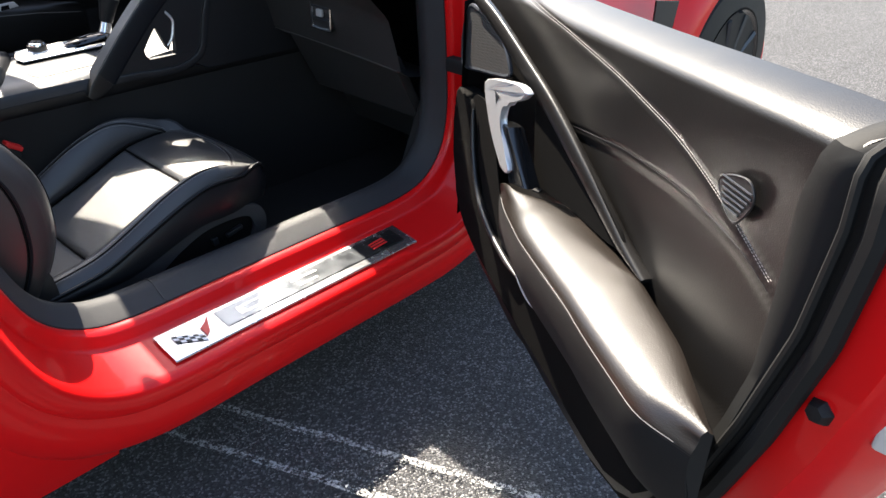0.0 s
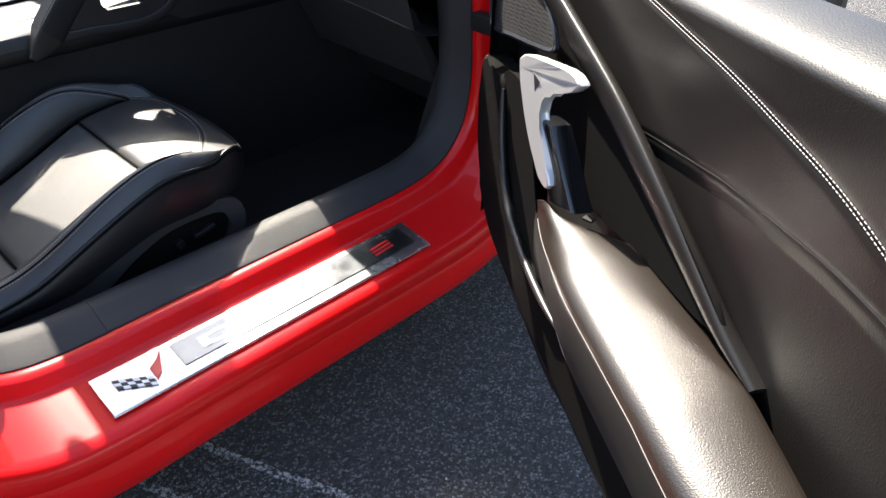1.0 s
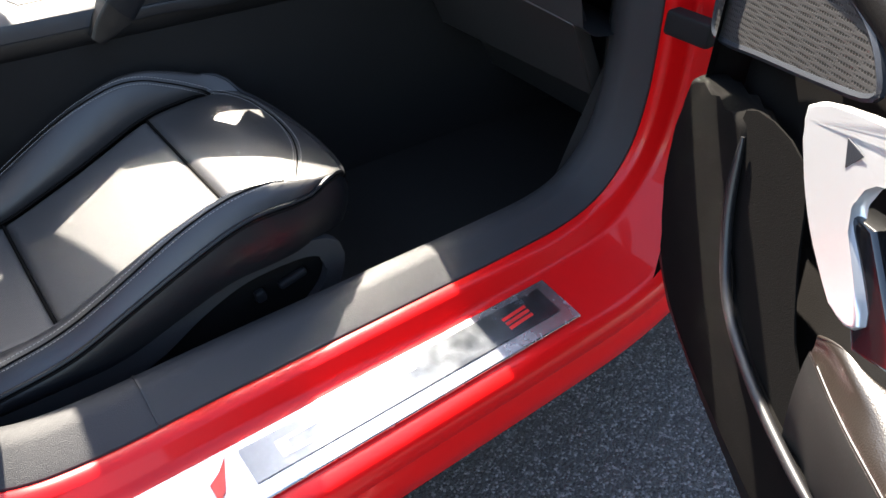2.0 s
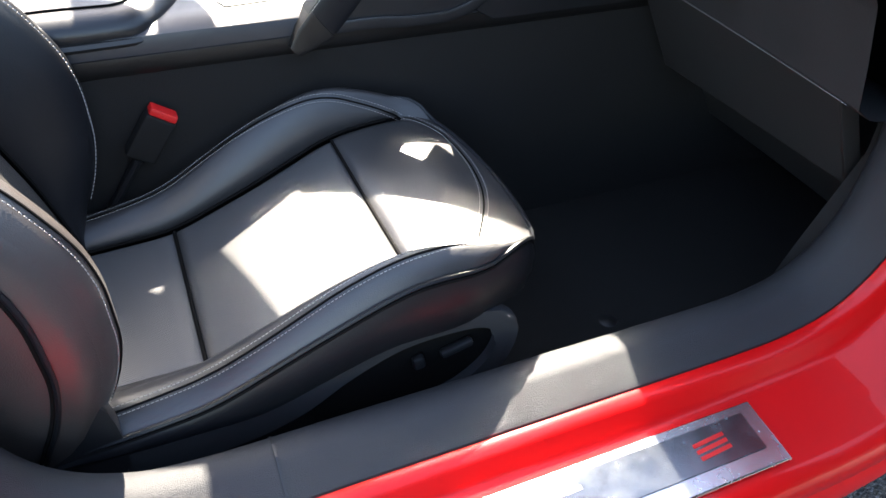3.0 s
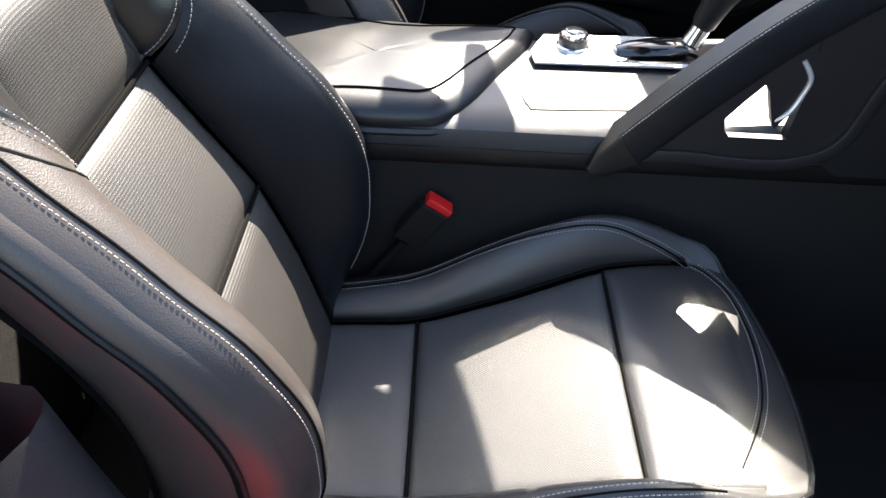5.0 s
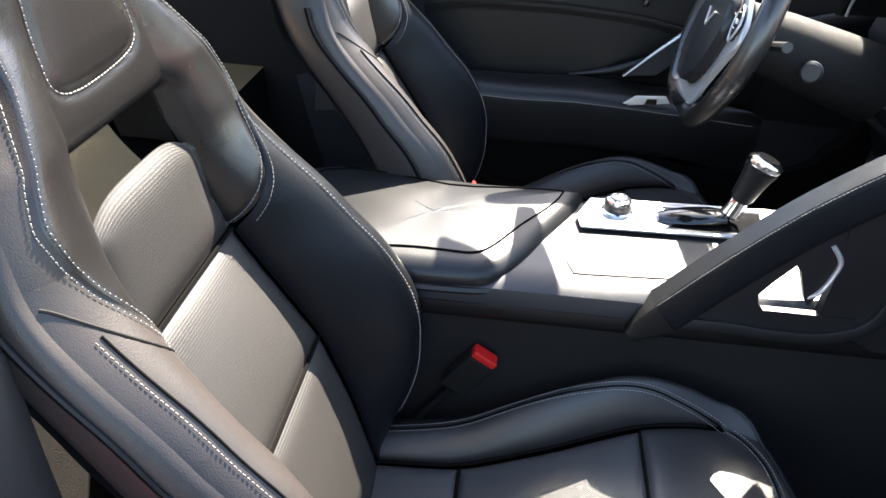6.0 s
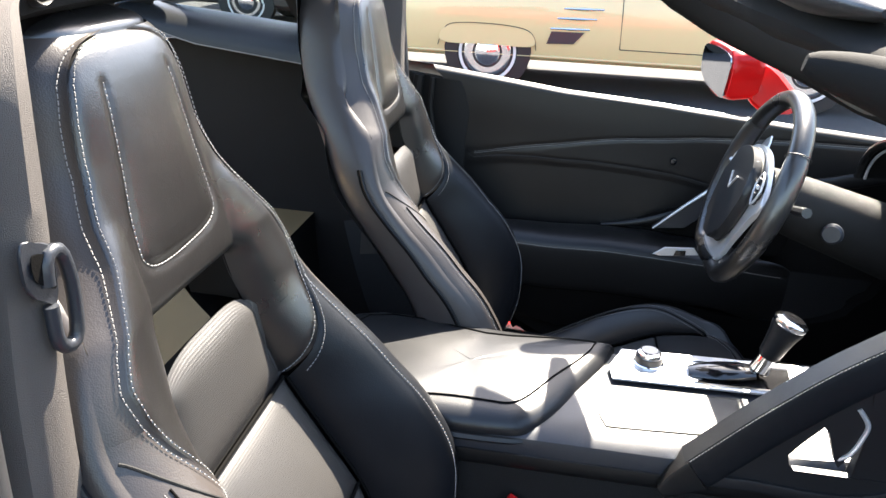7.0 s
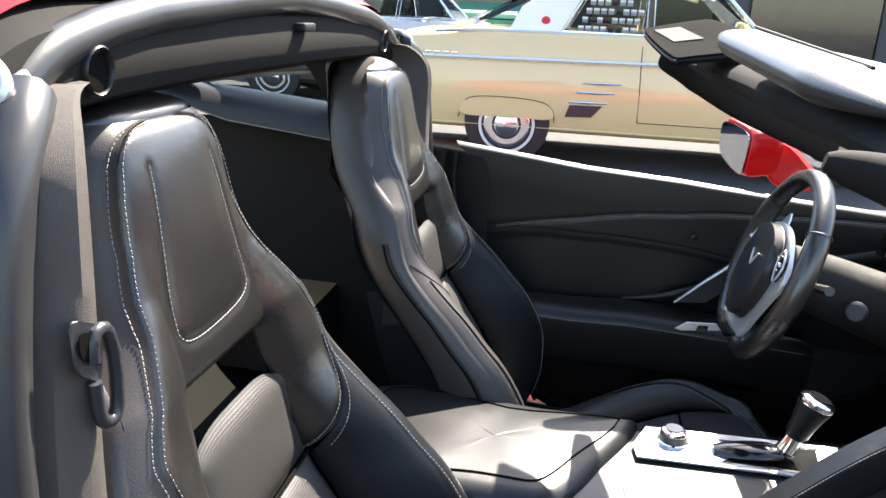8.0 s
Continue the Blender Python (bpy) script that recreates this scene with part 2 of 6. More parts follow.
def slab(outline, depth, bevel=0.0, seg=2, bm=None):
    """A plate: a closed outline of points, carried along the vector depth, with rounded edges."""
    own = bmesh.new()
    D = Vector(depth)
    a = [own.verts.new(Vector(p)) for p in outline]
    b = [own.verts.new(Vector(p) + D) for p in outline]
    n = len(a)
    own.faces.new(a)
    own.faces.new(b[::-1])
    for i in range(n):
        own.faces.new((a[i], b[i], b[(i + 1) % n], a[(i + 1) % n]))
    if bevel:
        ends = set(a) | set(b)
        rim = [e for e in own.edges if (e.verts[0] in set(a)) == (e.verts[1] in set(a))]
        bmesh.ops.bevel(own, geom=rim, offset=bevel, segments=seg, affect="EDGES", profile=0.5)
    if bm is None:
        return own
    return join(bm, own)


def join(bm, other):
    me = bpy.data.meshes.new("tmp")
    other.to_mesh(me)
    other.free()
    bm.from_mesh(me)
    bpy.data.meshes.remove(me)
    return bm


def block(center, size, bevel=0.0, seg=2, turn=None, bm=None):
    """A box with rounded edges, turned by a 3 x 3 or Euler degrees."""
    own = bmesh.new()
    bmesh.ops.create_cube(own, size=1)
    bmesh.ops.scale(own, vec=size, verts=own.verts)
    if bevel:
        bmesh.ops.bevel(own, geom=own.edges[:], offset=bevel, segments=seg, affect="EDGES", profile=0.5)
    if turn is not None:
        r = Euler([radians(a) for a in turn]).to_matrix() if len(turn) == 3 and not isinstance(turn, Matrix) else turn
        bmesh.ops.rotate(own, cent=(0, 0, 0), matrix=r, verts=own.verts)
    bmesh.ops.translate(own, vec=center, verts=own.verts)
    return own if bm is None else join(bm, own)


def lathe(profile, center, axis, n=32, bm=None):
    """A turned body: profile of (radius, height along axis)."""
    bm = bm or bmesh.new()
    ax = Vector(axis).normalized()
    s = ax.orthogonal().normalized()
    t = ax.cross(s)
    C = Vector(center)
    rings = [[C + ax * h + (s * math.cos(a) + t * math.sin(a)) * max(r, 1e-5) for a in (2 * math.pi * k / n for k in range(n))] for r, h in profile]
    skin(bm, rings, True, True)
    return bm


def stitches(lines, up, pitch=0.0052, length=0.0035, wide=0.0010, bm=None):
    """Short threads along lines of (place, normal)."""
    bm = bm or bmesh.new()
    for line in lines:
        carry = 0.0
        for (p, n), (q, _) in zip(line, line[1:]):
            p, q, n = Vector(p), Vector(q), Vector(n)
            d = q - p
            L = d.length
            if L < 1e-6:
                continue
            d /= L
            s = d.cross(n).normalized() * wide * 0.5
            at = carry
            while at < L:
                c = p + d * at + n * up
                e = d * length * 0.5
                h = n * wide * 0.7
                v = [bm.verts.new(x) for x in (c - e - s, c + e - s, c + e + s, c - e + s, c - e * 0.6 + h, c + e * 0.6 + h)]
                bm.faces.new((v[0], v[1], v[5], v[4]))
                bm.faces.new((v[2], v[3], v[4], v[5]))
                bm.faces.new((v[1], v[2], v[5]))
                bm.faces.new((v[3], v[0], v[4]))
                at += pitch
            carry = at - L
    return bm

# ---- ground ----
def ground_sheet():
    bm = bmesh.new()
    xs = sorted(set([-400, -120, -40, -12, -6] + [round(-3 + 0.5 * i, 3) for i in range(17)] + [8, 14, 40, 120, 400]))
    skin(bm, [[(x, y, 0.004 * noise.noise((x * 0.7, y * 0.7, 3))) for x in xs] for y in xs])
    return bm


structure("ground", ground_sheet(), ASPHALT, "dark worn asphalt of a parking lot", "ground")


def road_line(a, b, k0, k1, lift):
    """A strip beside the line from a to b, between two offsets."""
    a, b = Vector(a), Vector(b)
    side = (b - a).normalized().cross(Vector((0, 0, 1)))
    bm = bmesh.new()
    n = 60
    rows = []
    for i in range(n + 1):
        p = a.lerp(b, i / n) + Vector((0, 0, lift))
        w = 0.006 * noise.noise((i * 0.7, k0 * 40, 5))
        rows.append([p + side * (k0 + w), p + side * (k1 + w)])
    skin(bm, rows)
    return bm


LINE_ENDS = ((-0.35, -0.42, 0), (0.9, -3.4, 0))
LINE = structure("road_marking", road_line(*LINE_ENDS, -0.06, 0.06, 0.008), ROADPAINT_THIN, "worn white parking line on the asphalt", "marking")
for k0, k1 in ((-0.066, -0.048), (0.048, 0.066)):
    part("painted_edge", road_line(*LINE_ENDS, k0, k1, 0.012), ROADPAINT, LINE, "thicker paint along the edge")

# ---- bucket seats ----
def offset_panel(S, Q, na, nb, dip=0.009, r=0.006, edges="abcd", swell=0.0):
    """A pad on the surface S(u, v), over Q(a, b) -> (u, v), sunk along the edges that are named."""
    def at(a, b):
        return Vector(S(*Q(a, b)))
    la = sum((at(i / 8 + 0.125, 0.5) - at(i / 8, 0.5)).length for i in range(8))
    lb = sum((at(0.5, i / 8 + 0.125) - at(0.5, i / 8)).length for i in range(8))

    def warp(t, n):
        return 0.5 - 0.5 * math.cos(math.pi * t) if n > 6 else t

    def f(a, b):
        a, b = 0.92 * warp(a, na) + 0.08 * a, 0.92 * warp(b, nb) + 0.08 * b
        e = 0.004
        p = at(a, b)
        n = (at(min(1, a + e), b) - at(max(0, a - e), b)).cross(at(a, min(1, b + e)) - at(a, max(0, b - e)))
        n = n.normalized() if n.length > 1e-12 else Vector((0, 0, 1))
        if S is cushion:
            n = -n
        d = min([9] + [{"a": a * la, "b": (1 - a) * la, "c": b * lb, "d": (1 - b) * lb}[k] for k in edges])
        lift = swell * 4 * a * (1 - a) * 4 * b * (1 - b) * 0.5
        return p + n * (lift - dip * math.exp(-(d / r) ** 1.5))
    bm = grid(f, na, nb)
    uv = bm.loops.layers.uv.new("UVMap")
    bm.verts.index_update()
    for face in bm.faces:
        for lp in face.loops:
            j, i = divmod(lp.vert.index, na + 1)
            a, b = i / na, j / nb
            lp[uv].uv = ((0.92 * warp(a, na) + 0.08 * a) * la, (0.92 * warp(b, nb) + 0.08 * b) * lb)
    return bm


def on(S, uv, lift=0.0):
    """A place on S with its normal."""
    u, v = uv
    e = 0.003
    p = Vector(S(u, v))
    n = (Vector(S(u + e, v)) - Vector(S(u - e, v))).cross(Vector(S(u, v + e)) - Vector(S(u, v - e))).normalized()
    if S is cushion:
        n = -n
    return p + n * lift, n


YC = -0.37  # middle of the passenger seat


def front_of(u):
    return 0.152 - 0.042 * u * u - 0.070 * abs(u) ** 10


def seam_at(x):
    """How far out, of 1, the seam beside the inserts lies."""
    return sm(x, [-0.5, -0.30, -0.17, -0.043, 0.06], [0.655, 0.655, 0.69, 0.755, 0.78])


def cushion_half(v):
    return sm(v, [0, 0.3, 0.6, 0.85, 0.94, 1, 1.1], [0.218, 0.224, 0.232, 0.234, 0.230, 0.216, 0.200], 0.03)


def cushion(u, v):
    """The seat cushion's top: u from -1 (outboard) to 1, v from rear to front."""
    x = -0.47 + (front_of(u) + 0.47) * v
    w = cushion_half(v)
    z = sm(x, [-0.5, -0.30, -0.17, -0.043, 0.06, 0.12, 0.165, 0.2], [0.362, 0.372, 0.418, 0.468, 0.478, 0.47, 0.452, 0.43])
    us = seam_at(x)
    t = min(1, max(0, (abs(u) - us) / (1 - us)))
    hb = sm(x, [-0.5, -0.41, -0.33, -0.24, -0.16, -0.08, 0.0, 0.06, 0.165], [0.022, 0.026, 0.038, 0.058, 0.074, 0.076, 0.054, 0.028, 0.014])
    z += hb * math.sin(math.pi * t ** 0.85 * 0.74) - 0.012 * t ** 4
    if t == 0:
        z -= 0.008 * (1 - (u / us) ** 2) * (1 - v)
    return Vector((x, YC + u * w, z))


BZ = [0.30, 0.37, 0.5, 0.6, 0.69, 0.764, 0.83, 0.9, 1.0, 1.1, 1.15, 1.18, 1.20, 1.22, 1.24]
BX = [-0.405, -0.42, -0.458, -0.497, -0.555, -0.602, -0.622, -0.63, -0.65, -0.668, -0.677, -0.684, -0.691, -0.704, -0.726]
WZ = [0.30, 0.42, 0.55, 0.65, 0.75, 0.83, 0.90, 0.95, 1.0, 1.05, 1.10, 1.15, 1.18, 1.20, 1.215, 1.225, 1.231, 1.2345, 1.236]
WW = [0.20, 0.235, 0.250, 0.252, 0.246, 0.238, 0.226, 0.213, 0.184, 0.152, 0.133, 0.125, 0.118, 0.110, 0.099, 0.085, 0.067, 0.042, 0.016]
SZ = [0.764, 0.80, 0.85, 0.88, 0.91, 0.94, 0.97, 1.0, 1.03, 1.10, 1.15, 1.18, 1.195, 1.205, 1.211, 1.215, 1.217]
SW = [0.128, 0.143, 0.168, 0.182, 0.190, 0.192, 0.178, 0.158, 0.138, 0.112, 0.104, 0.096, 0.087, 0.075, 0.060, 0.040, 0.014]
TOPZ = 1.236  # where the crown of the headrest meets the back
FACEZ = 1.217  # where its face ends


def back_half(z):
    return sm(z, WZ, WW, 0.02 if z < 1.12 else 0.006)


def insert_half(z):
    return sm(z, [0.3, 0.6, 0.764, 0.85, 0.93, 0.97], [0.135, 0.135, 0.128, 0.112, 0.096, 0.092], 0.02)


def collar_half(z):
    """Half width of the collar, up to its double-stitched seam."""
    return min(sm(z, SZ, SW, 0.006 if z < 1.12 else 0.003), 0.95 * back_half(z))


def backrest(u, z):
    """The backrest's front: u from -1 (outboard) to 1, z the height."""
    w = back_half(z)
    us = min(0.95, insert_half(min(z, 0.95)) / w)
    t = min(1, max(0, (abs(u) - us) / (1 - us))) * max(0, min(1, (1.14 - z) / 0.10))
    hb = sm(z, [0.30, 0.36, 0.39, 0.45, 0.508, 0.574, 0.642, 0.704, 0.784, 0.835, 0.885, 0.95, 1.0, 1.1, 1.25], [-0.03, -0.005, 0.014, 0.061, 0.094, 0.120, 0.142, 0.145, 0.118, 0.078, 0.036, 0.026, 0.022, 0.004, -0.005], 0.02)
    x = sm(z, BZ, BX, 0.025) + hb * math.sin(math.pi * t ** 0.85 * 0.62) - 0.02 * t ** 5
    if z > 0.98:
        k = min(1, (z - 0.98) / 0.08)
        x -= k * 0.030 * (abs(u) * w / max(0.131, min(w, 0.2))) ** 3 if z > 1.05 else k * 0.030 * abs(u) ** 3
    if z > 0.98:
        ea, eb = max(1e-4, w * (1 - abs(u))), max(1e-4, 1.3 * (TOPZ - z))
        e = ea * eb / (ea ** 3 + eb ** 3) ** (1 / 3)
        x -= 0.018 * max(0, 1 - max(0, e) / 0.036) ** 2 * min(1, (z - 0.98) / 0.05)
    return Vector((x, YC + 0.01 + u * w, z))


def patch_outline():
    """The stitched shield on the headrest, as (u * half width, height)."""
    return [Vector((p.x, p.y, 0)) for p in spline([(-0.058, 1.175, 0), (-0.068, 1.10, 0), (-0.080, 1.035, 0), (-0.077, 1.008, 0), (-0.045, 0.999, 0), (0.03, 1.002, 0), (0.066, 1.012, 0), (0.074, 1.035, 0), (0.068, 1.10, 0), (0.058, 1.175, 0)], 30)]


PATCH = patch_outline()


def headrest(u, z):
    p = backrest(u, z)
    y = p.y - YC - 0.01
    d = min((Vector((y, z, 0)) - q).length for q in PATCH)
    p.x -= 0.003 * math.exp(-(d / 0.005) ** 2)
    inside = abs(y) < 0.076 and 1.006 < z < 1.17
    if inside:
        p.x += 0.002 * min(1, d / 0.03) * min(1, (1.17 - z) / 0.06)
    return p


def bucket_seat():
    s = thing("bucket_seat", (-0.25, YC, 0.17), "black leather bucket seat with perforated inserts and pale stitching", "car seat", "two bucket seats")
    # cushion pads
    v_b = 0.915
    UX = lambda u, x: (u, (x + 0.47) / (front_of(u) + 0.47))

    def across(x0, x1):
        def Q(a, b):
            x = x0 + (x1 - x0) * b
            return UX((2 * a - 1) * seam_at(x), x)
        return Q

    def joint(v):
        """Where the seam beside the inserts lies at v."""
        us = 0.7
        for _ in range(4):
            us = seam_at(-0.47 + (front_of(us) + 0.47) * v)
        return us

    def front_pad(a, b):
        k = 2 * a - 1
        u = k * 0.75
        for _ in range(4):
            v0 = UX(u, -0.045)[1]
            v = v0 + (v_b - v0) * b
            u = k * joint(v)
        return u, v

    def bolster(sg):
        def Q(a, b):
            v = b * v_b
            us = joint(v)
            return sg * (us + (1 - us) * a), v
        return Q
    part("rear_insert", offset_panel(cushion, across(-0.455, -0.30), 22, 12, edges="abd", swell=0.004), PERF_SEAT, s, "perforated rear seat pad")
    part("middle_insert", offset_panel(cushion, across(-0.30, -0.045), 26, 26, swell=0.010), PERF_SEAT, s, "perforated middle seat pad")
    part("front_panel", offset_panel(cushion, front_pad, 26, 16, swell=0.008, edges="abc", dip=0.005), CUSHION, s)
    for name, sg in (("outer_bolster", -1), ("inner_bolster", 1)):
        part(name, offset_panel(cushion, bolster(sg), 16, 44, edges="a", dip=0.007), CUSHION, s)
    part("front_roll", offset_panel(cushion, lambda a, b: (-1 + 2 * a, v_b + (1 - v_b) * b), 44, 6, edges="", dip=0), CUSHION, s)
    for x in (-0.30, -0.045):
        part("pad_seam", tube([on(cushion, UX((2 * i / 30 - 1) * seam_at(x) * 0.99, x), -0.0050)[0] for i in range(31)], 0.0026, 6), PAD, s, "dark sewn seam between the pads")
    for sg in (-1, 1):
        part("pad_seam", tube([on(cushion, (sg * joint(0.03 + 0.85 * i / 40), 0.03 + 0.85 * i / 40), -0.0042)[0] for i in range(41)], 0.0024, 6), PAD, s, "dark sewn seam beside the pads")
    # skirt under the piping
    per = [cushion(-1, i / 30) for i in range(31)] + [cushion(-1 + 2 * i / 40, 1) for i in range(1, 40)] + [cushion(1, 1 - i / 30) for i in range(31)]
    mid = Vector((-0.2, YC, 0))
    outs = []
    for i, p in enumerate(per):
        d = per[min(i + 1, len(per) - 1)] - per[max(i - 1, 0)]
        o = Vector((-d.y, d.x, 0)).normalized()
        if o.dot(Vector((p.x - mid.x, p.y - mid.y, 0))) < 0:
            o = -o
        outs.append(o)
    low = [sm(p.x, [-0.5, -0.36, -0.25, -0.16, -0.09, 0.05, 0.12, 0.2], [0.345, 0.348, 0.354, 0.392, 0.416, 0.416, 0.40, 0.39]) for p in per]
    bm = bmesh.new()
    rows = []
    for k, out in ((0, 0.0), (0.12, 0.004), (0.38, 0.008), (0.7, 0.007), (1.0, 0.001), (1.02, -0.02)):
        rows.append([Vector((p.x + o.x * out, p.y + o.y * out, p.z + (z - p.z) * k)) for p, o, z in zip(per, outs, low)])
    skin(bm, rows)
    part("skirt", bm, LEATHER, s, "leather side skirt of the cushion")
    part("piping", tube([p + o * 0.002 + Vector((0, 0, 0.001)) for p, o in zip(per, outs)], 0.0032, 6), LEATHER, s, "piped edge")
    part("piping_seam", tube([p + o * 0.0035 + Vector((0, 0, -0.0045)) for p, o in zip(per, outs)], 0.0022, 6), PAD, s, "dark seam under the piping")
    # backrest pads
    zs = (0.35, 0.600, 0.764, 0.904)
    hw = lambda z: insert_half(z) / back_half(z)
    for name, z0, z1, sw in (("lower_back_insert", zs[0], zs[1], 0.014), ("middle_back_insert", zs[1], zs[2], 0.016), ("upper_back_insert", zs[2], zs[3], 0.020)):
        def Q(a, b, z0=z0, z1=z1):
            if z1 > 0.9:
                z1 = z1 - 0.030 * abs(2 * a - 1) ** 4
            z = z0 + (z1 - z0) * b
            return (-1 + 2 * a) * hw(z) * (1.0 + 0.08 * b if z1 > 0.78 else 1.0), z
        part(name, offset_panel(backrest, Q, 26, 24, dip=0.007 if z1 < 0.9 else 0.010, r=0.012 if z1 < 0.9 else 0.014, swell=sw), PERF, s, "perforated backrest pad")
    for z in zs[1:3]:
        part("pad_seam", tube([on(backrest, ((2 * i / 24 - 1) * hw(z) * 0.98, z), -0.0030)[0] for i in range(25)], 0.0026, 6), PAD, s, "dark sewn seam between the pads")
    for sg in (-1, 1):
        part("pad_seam", tube([on(backrest, (sg * hw(z), z), -0.0020)[0] for z in [0.37 + 0.39 * i / 30 for i in range(31)]], 0.0024, 6), PAD, s, "dark sewn seam beside the pads")
    cs = lambda z: collar_half(z) / back_half(z)
    for name, sg in (("outer_back_bolster", -1), ("inner_back_bolster", 1)):
        def Q(a, b, sg=sg):
            z = 0.34 + (0.905 - 0.34) * b
            h = hw(z) if z < 0.764 else max(hw(z), cs(z))
            return sg * (h + (1 - h) * a), z
        # outboard bolster gets the leather with bounce light in its colour
        part(name, offset_panel(backrest, Q, 18, 54, edges="a", dip=0.003, r=0.006), LEATHER_SIDE_LIT if sg < 0 else LEATHER, s)
        def Q4(a, b, sg=sg):
            z = 0.905 + (FACEZ - 0.905) * b
            c = cs(z)
            return sg * (c + (1 - c) * a), z
        # the same lit-up colour on the outboard side of the headrest
        part("headrest_side", offset_panel(backrest, Q4, 8, 60, edges="a", dip=0.004, r=0.005), LEATHER_SIDE_LIT if sg < 0 else LEATHER_WORN, s)
    part("crown", offset_panel(backrest, lambda a, b: (-1 + 2 * a, FACEZ + (TOPZ - FACEZ) * b), 30, 12, edges="c", dip=0.004, r=0.005), LEATHER_WORN, s)

    def collar_point(y, z, h):
        """A place on the collar: sunk at its seam and rolled in round the slot."""
        p = headrest(y / back_half(z), z)
        c = collar_half(z)
        d1 = min(c - abs(y), FACEZ - z)
        p -= on(backrest, (y / back_half(z), z))[1] * 0.004 * math.exp(-(max(0, d1) / 0.005) ** 1.6)
        d2 = abs(y) - h if z <= 0.946 else math.hypot(max(0, abs(y) - insert_half(0.95)), z - 0.946)
        deepen = 0.008 + 0.014 * min(1, max(0, (z - 0.84) / 0.08))
        p.x -= deepen * math.exp(-(max(0, d2) / 0.011) ** 1.5)
        return p

    def collar():
        bm = bmesh.new()
        ns, nm = 18, 44
        lows = [0.766 + (0.946 - 0.766) * i / 34 for i in range(35)]
        highs = [0.946 + (FACEZ - 0.946) * (i / 64) ** 1.15 for i in range(1, 65)]
        warp = [0.5 - 0.5 * math.cos(math.pi * k / ns) for k in range(ns + 1)]
        rows = []
        for z in lows + highs:
            c = collar_half(z)
            h = insert_half(min(z, 0.95)) if z <= 0.946 else min(insert_half(0.95), 0.53 * c)
            h = min(h, c - 0.0005)
            left = [-(h + (c - h) * k) for k in warp[::-1]]
            right = [-y for y in left[::-1]]
            mid = [-h + 2 * h * k / nm for k in range(1, nm)] if z >= 0.946 else None
            ys = left + (mid if mid else []) + right
            rows.append(([bm.verts.new(collar_point(y, z, h)) for y in ys], mid is not None))
        for (r0, m0), (r1, m1) in zip(rows, rows[1:]):
            if m0 and m1:
                for k in range(len(r0) - 1):
                    bm.faces.new((r0[k], r0[k + 1], r1[k + 1], r1[k]))
            else:
                for k in range(ns):
                    bm.faces.new((r0[k], r0[k + 1], r1[k + 1], r1[k]))
                    bm.faces.new((r0[-2 - k], r0[-1 - k], r1[-1 - k], r1[-2 - k]))
        return bm
    part("headrest", collar(), LEATHER_WORN, s, "worn leather headrest with a stitched shield")
    # lip round the slot under the headrest, and the slot's inner walls
    slot = [backrest(-hw(z) * 1.0, z) for z in (0.88, 0.905, 0.925, 0.934)] + [backrest(-hw(0.946) + 2 * hw(0.946) * i / 16, 0.946) for i in range(17)] + [backrest(hw(z), z) for z in (0.934, 0.925, 0.905, 0.88)]
    bm = bmesh.new()
    skin(bm, [[p + Vector((-d, 0, q)) for p in slot] for d, q in ((0.020, 0.002), (0.05, 0.004), (0.085, 0.004))])
    part("slot_lining", bm, BUCKLE, s, "dark lining of the harness slot")
    # side band and back shell
    edge = [backrest(-1, 0.30 + (TOPZ - 0.30) * i / 90) for i in range(91)] + [backrest(-1 + 2 * i / 30, TOPZ) for i in range(1, 30)] + [backrest(1, TOPZ - (TOPZ - 0.30) * i / 90) for i in range(91)]
    soft_edge = [Vector(p) for p in edge]
    for _ in range(40):
        soft_edge = [soft_edge[0]] + [soft_edge[i] * 0.5 + (soft_edge[i - 1] + soft_edge[i + 1]) * 0.25 for i in range(1, len(soft_edge) - 1)] + [soft_edge[-1]]
    outs = []
    for i, p in enumerate(edge):
        d = soft_edge[min(i + 3, len(edge) - 1)] - soft_edge[max(i - 3, 0)]
        outs.append(Vector((0, -d.z, d.y)).normalized())
    if outs[10].y > 0:
        outs = [-o for o in outs]
    depth = [sm(p.z, [0.3, 0.6, 0.8, 1.0, 1.25], [0.14, 0.13, 0.10, 0.085, 0.075]) for p in edge]
    bm = bmesh.new()
    ease = [sm(p.z, [0.3, 0.95, 1.08, 1.25], [1.0, 1.0, 0.35, 0.30]) for p in edge]
    skin(bm, [[p.lerp(q, min(1, k / 0.14)) + o * out * g + Vector((-k * dp, 0, 0)) for p, q, o, dp, g in zip(edge, soft_edge, outs, depth, ease)] for k, out in ((0, 0), (0.05, 0.007), (0.14, 0.012), (0.27, 0.015), (0.45, 0.014), (0.7, 0.009), (0.9, 0.0), (1.0, -0.012))])
    # side band, also with the bounce light put into its colour
    part("side_band", bm, LEATHER_SIDE_LIT, s, "leather side of the backrest")
    # the headrest's leather laps over the bolsters in a curved seam
    half_edge = len(edge) // 2
    lap = []
    for i in range(24):
        k = 0.08 + 0.92 * i / 24
        z = 0.892 - 0.110 * k ** 1.8
        lap.append(on(backrest, (-1 + (1 - cs(z)) * k, z), -0.0004)[0])
    part("lap_seam", tube(lap, 0.0018, 6), BUCKLE, s, "dark lapped seam under the headrest")
    low_edge = [i for i, p in enumerate(edge) if p.z < 0.93]
    for run in ([i for i in low_edge if i < half_edge], [i for i in low_edge if i > half_edge]):
        part("side_piping", tube([edge[i] + outs[i] * 0.015 + Vector((-0.30 * depth[i], 0, 0)) for i in run], 0.003, 6), LEATHER, s, "piped edge of the bolster")
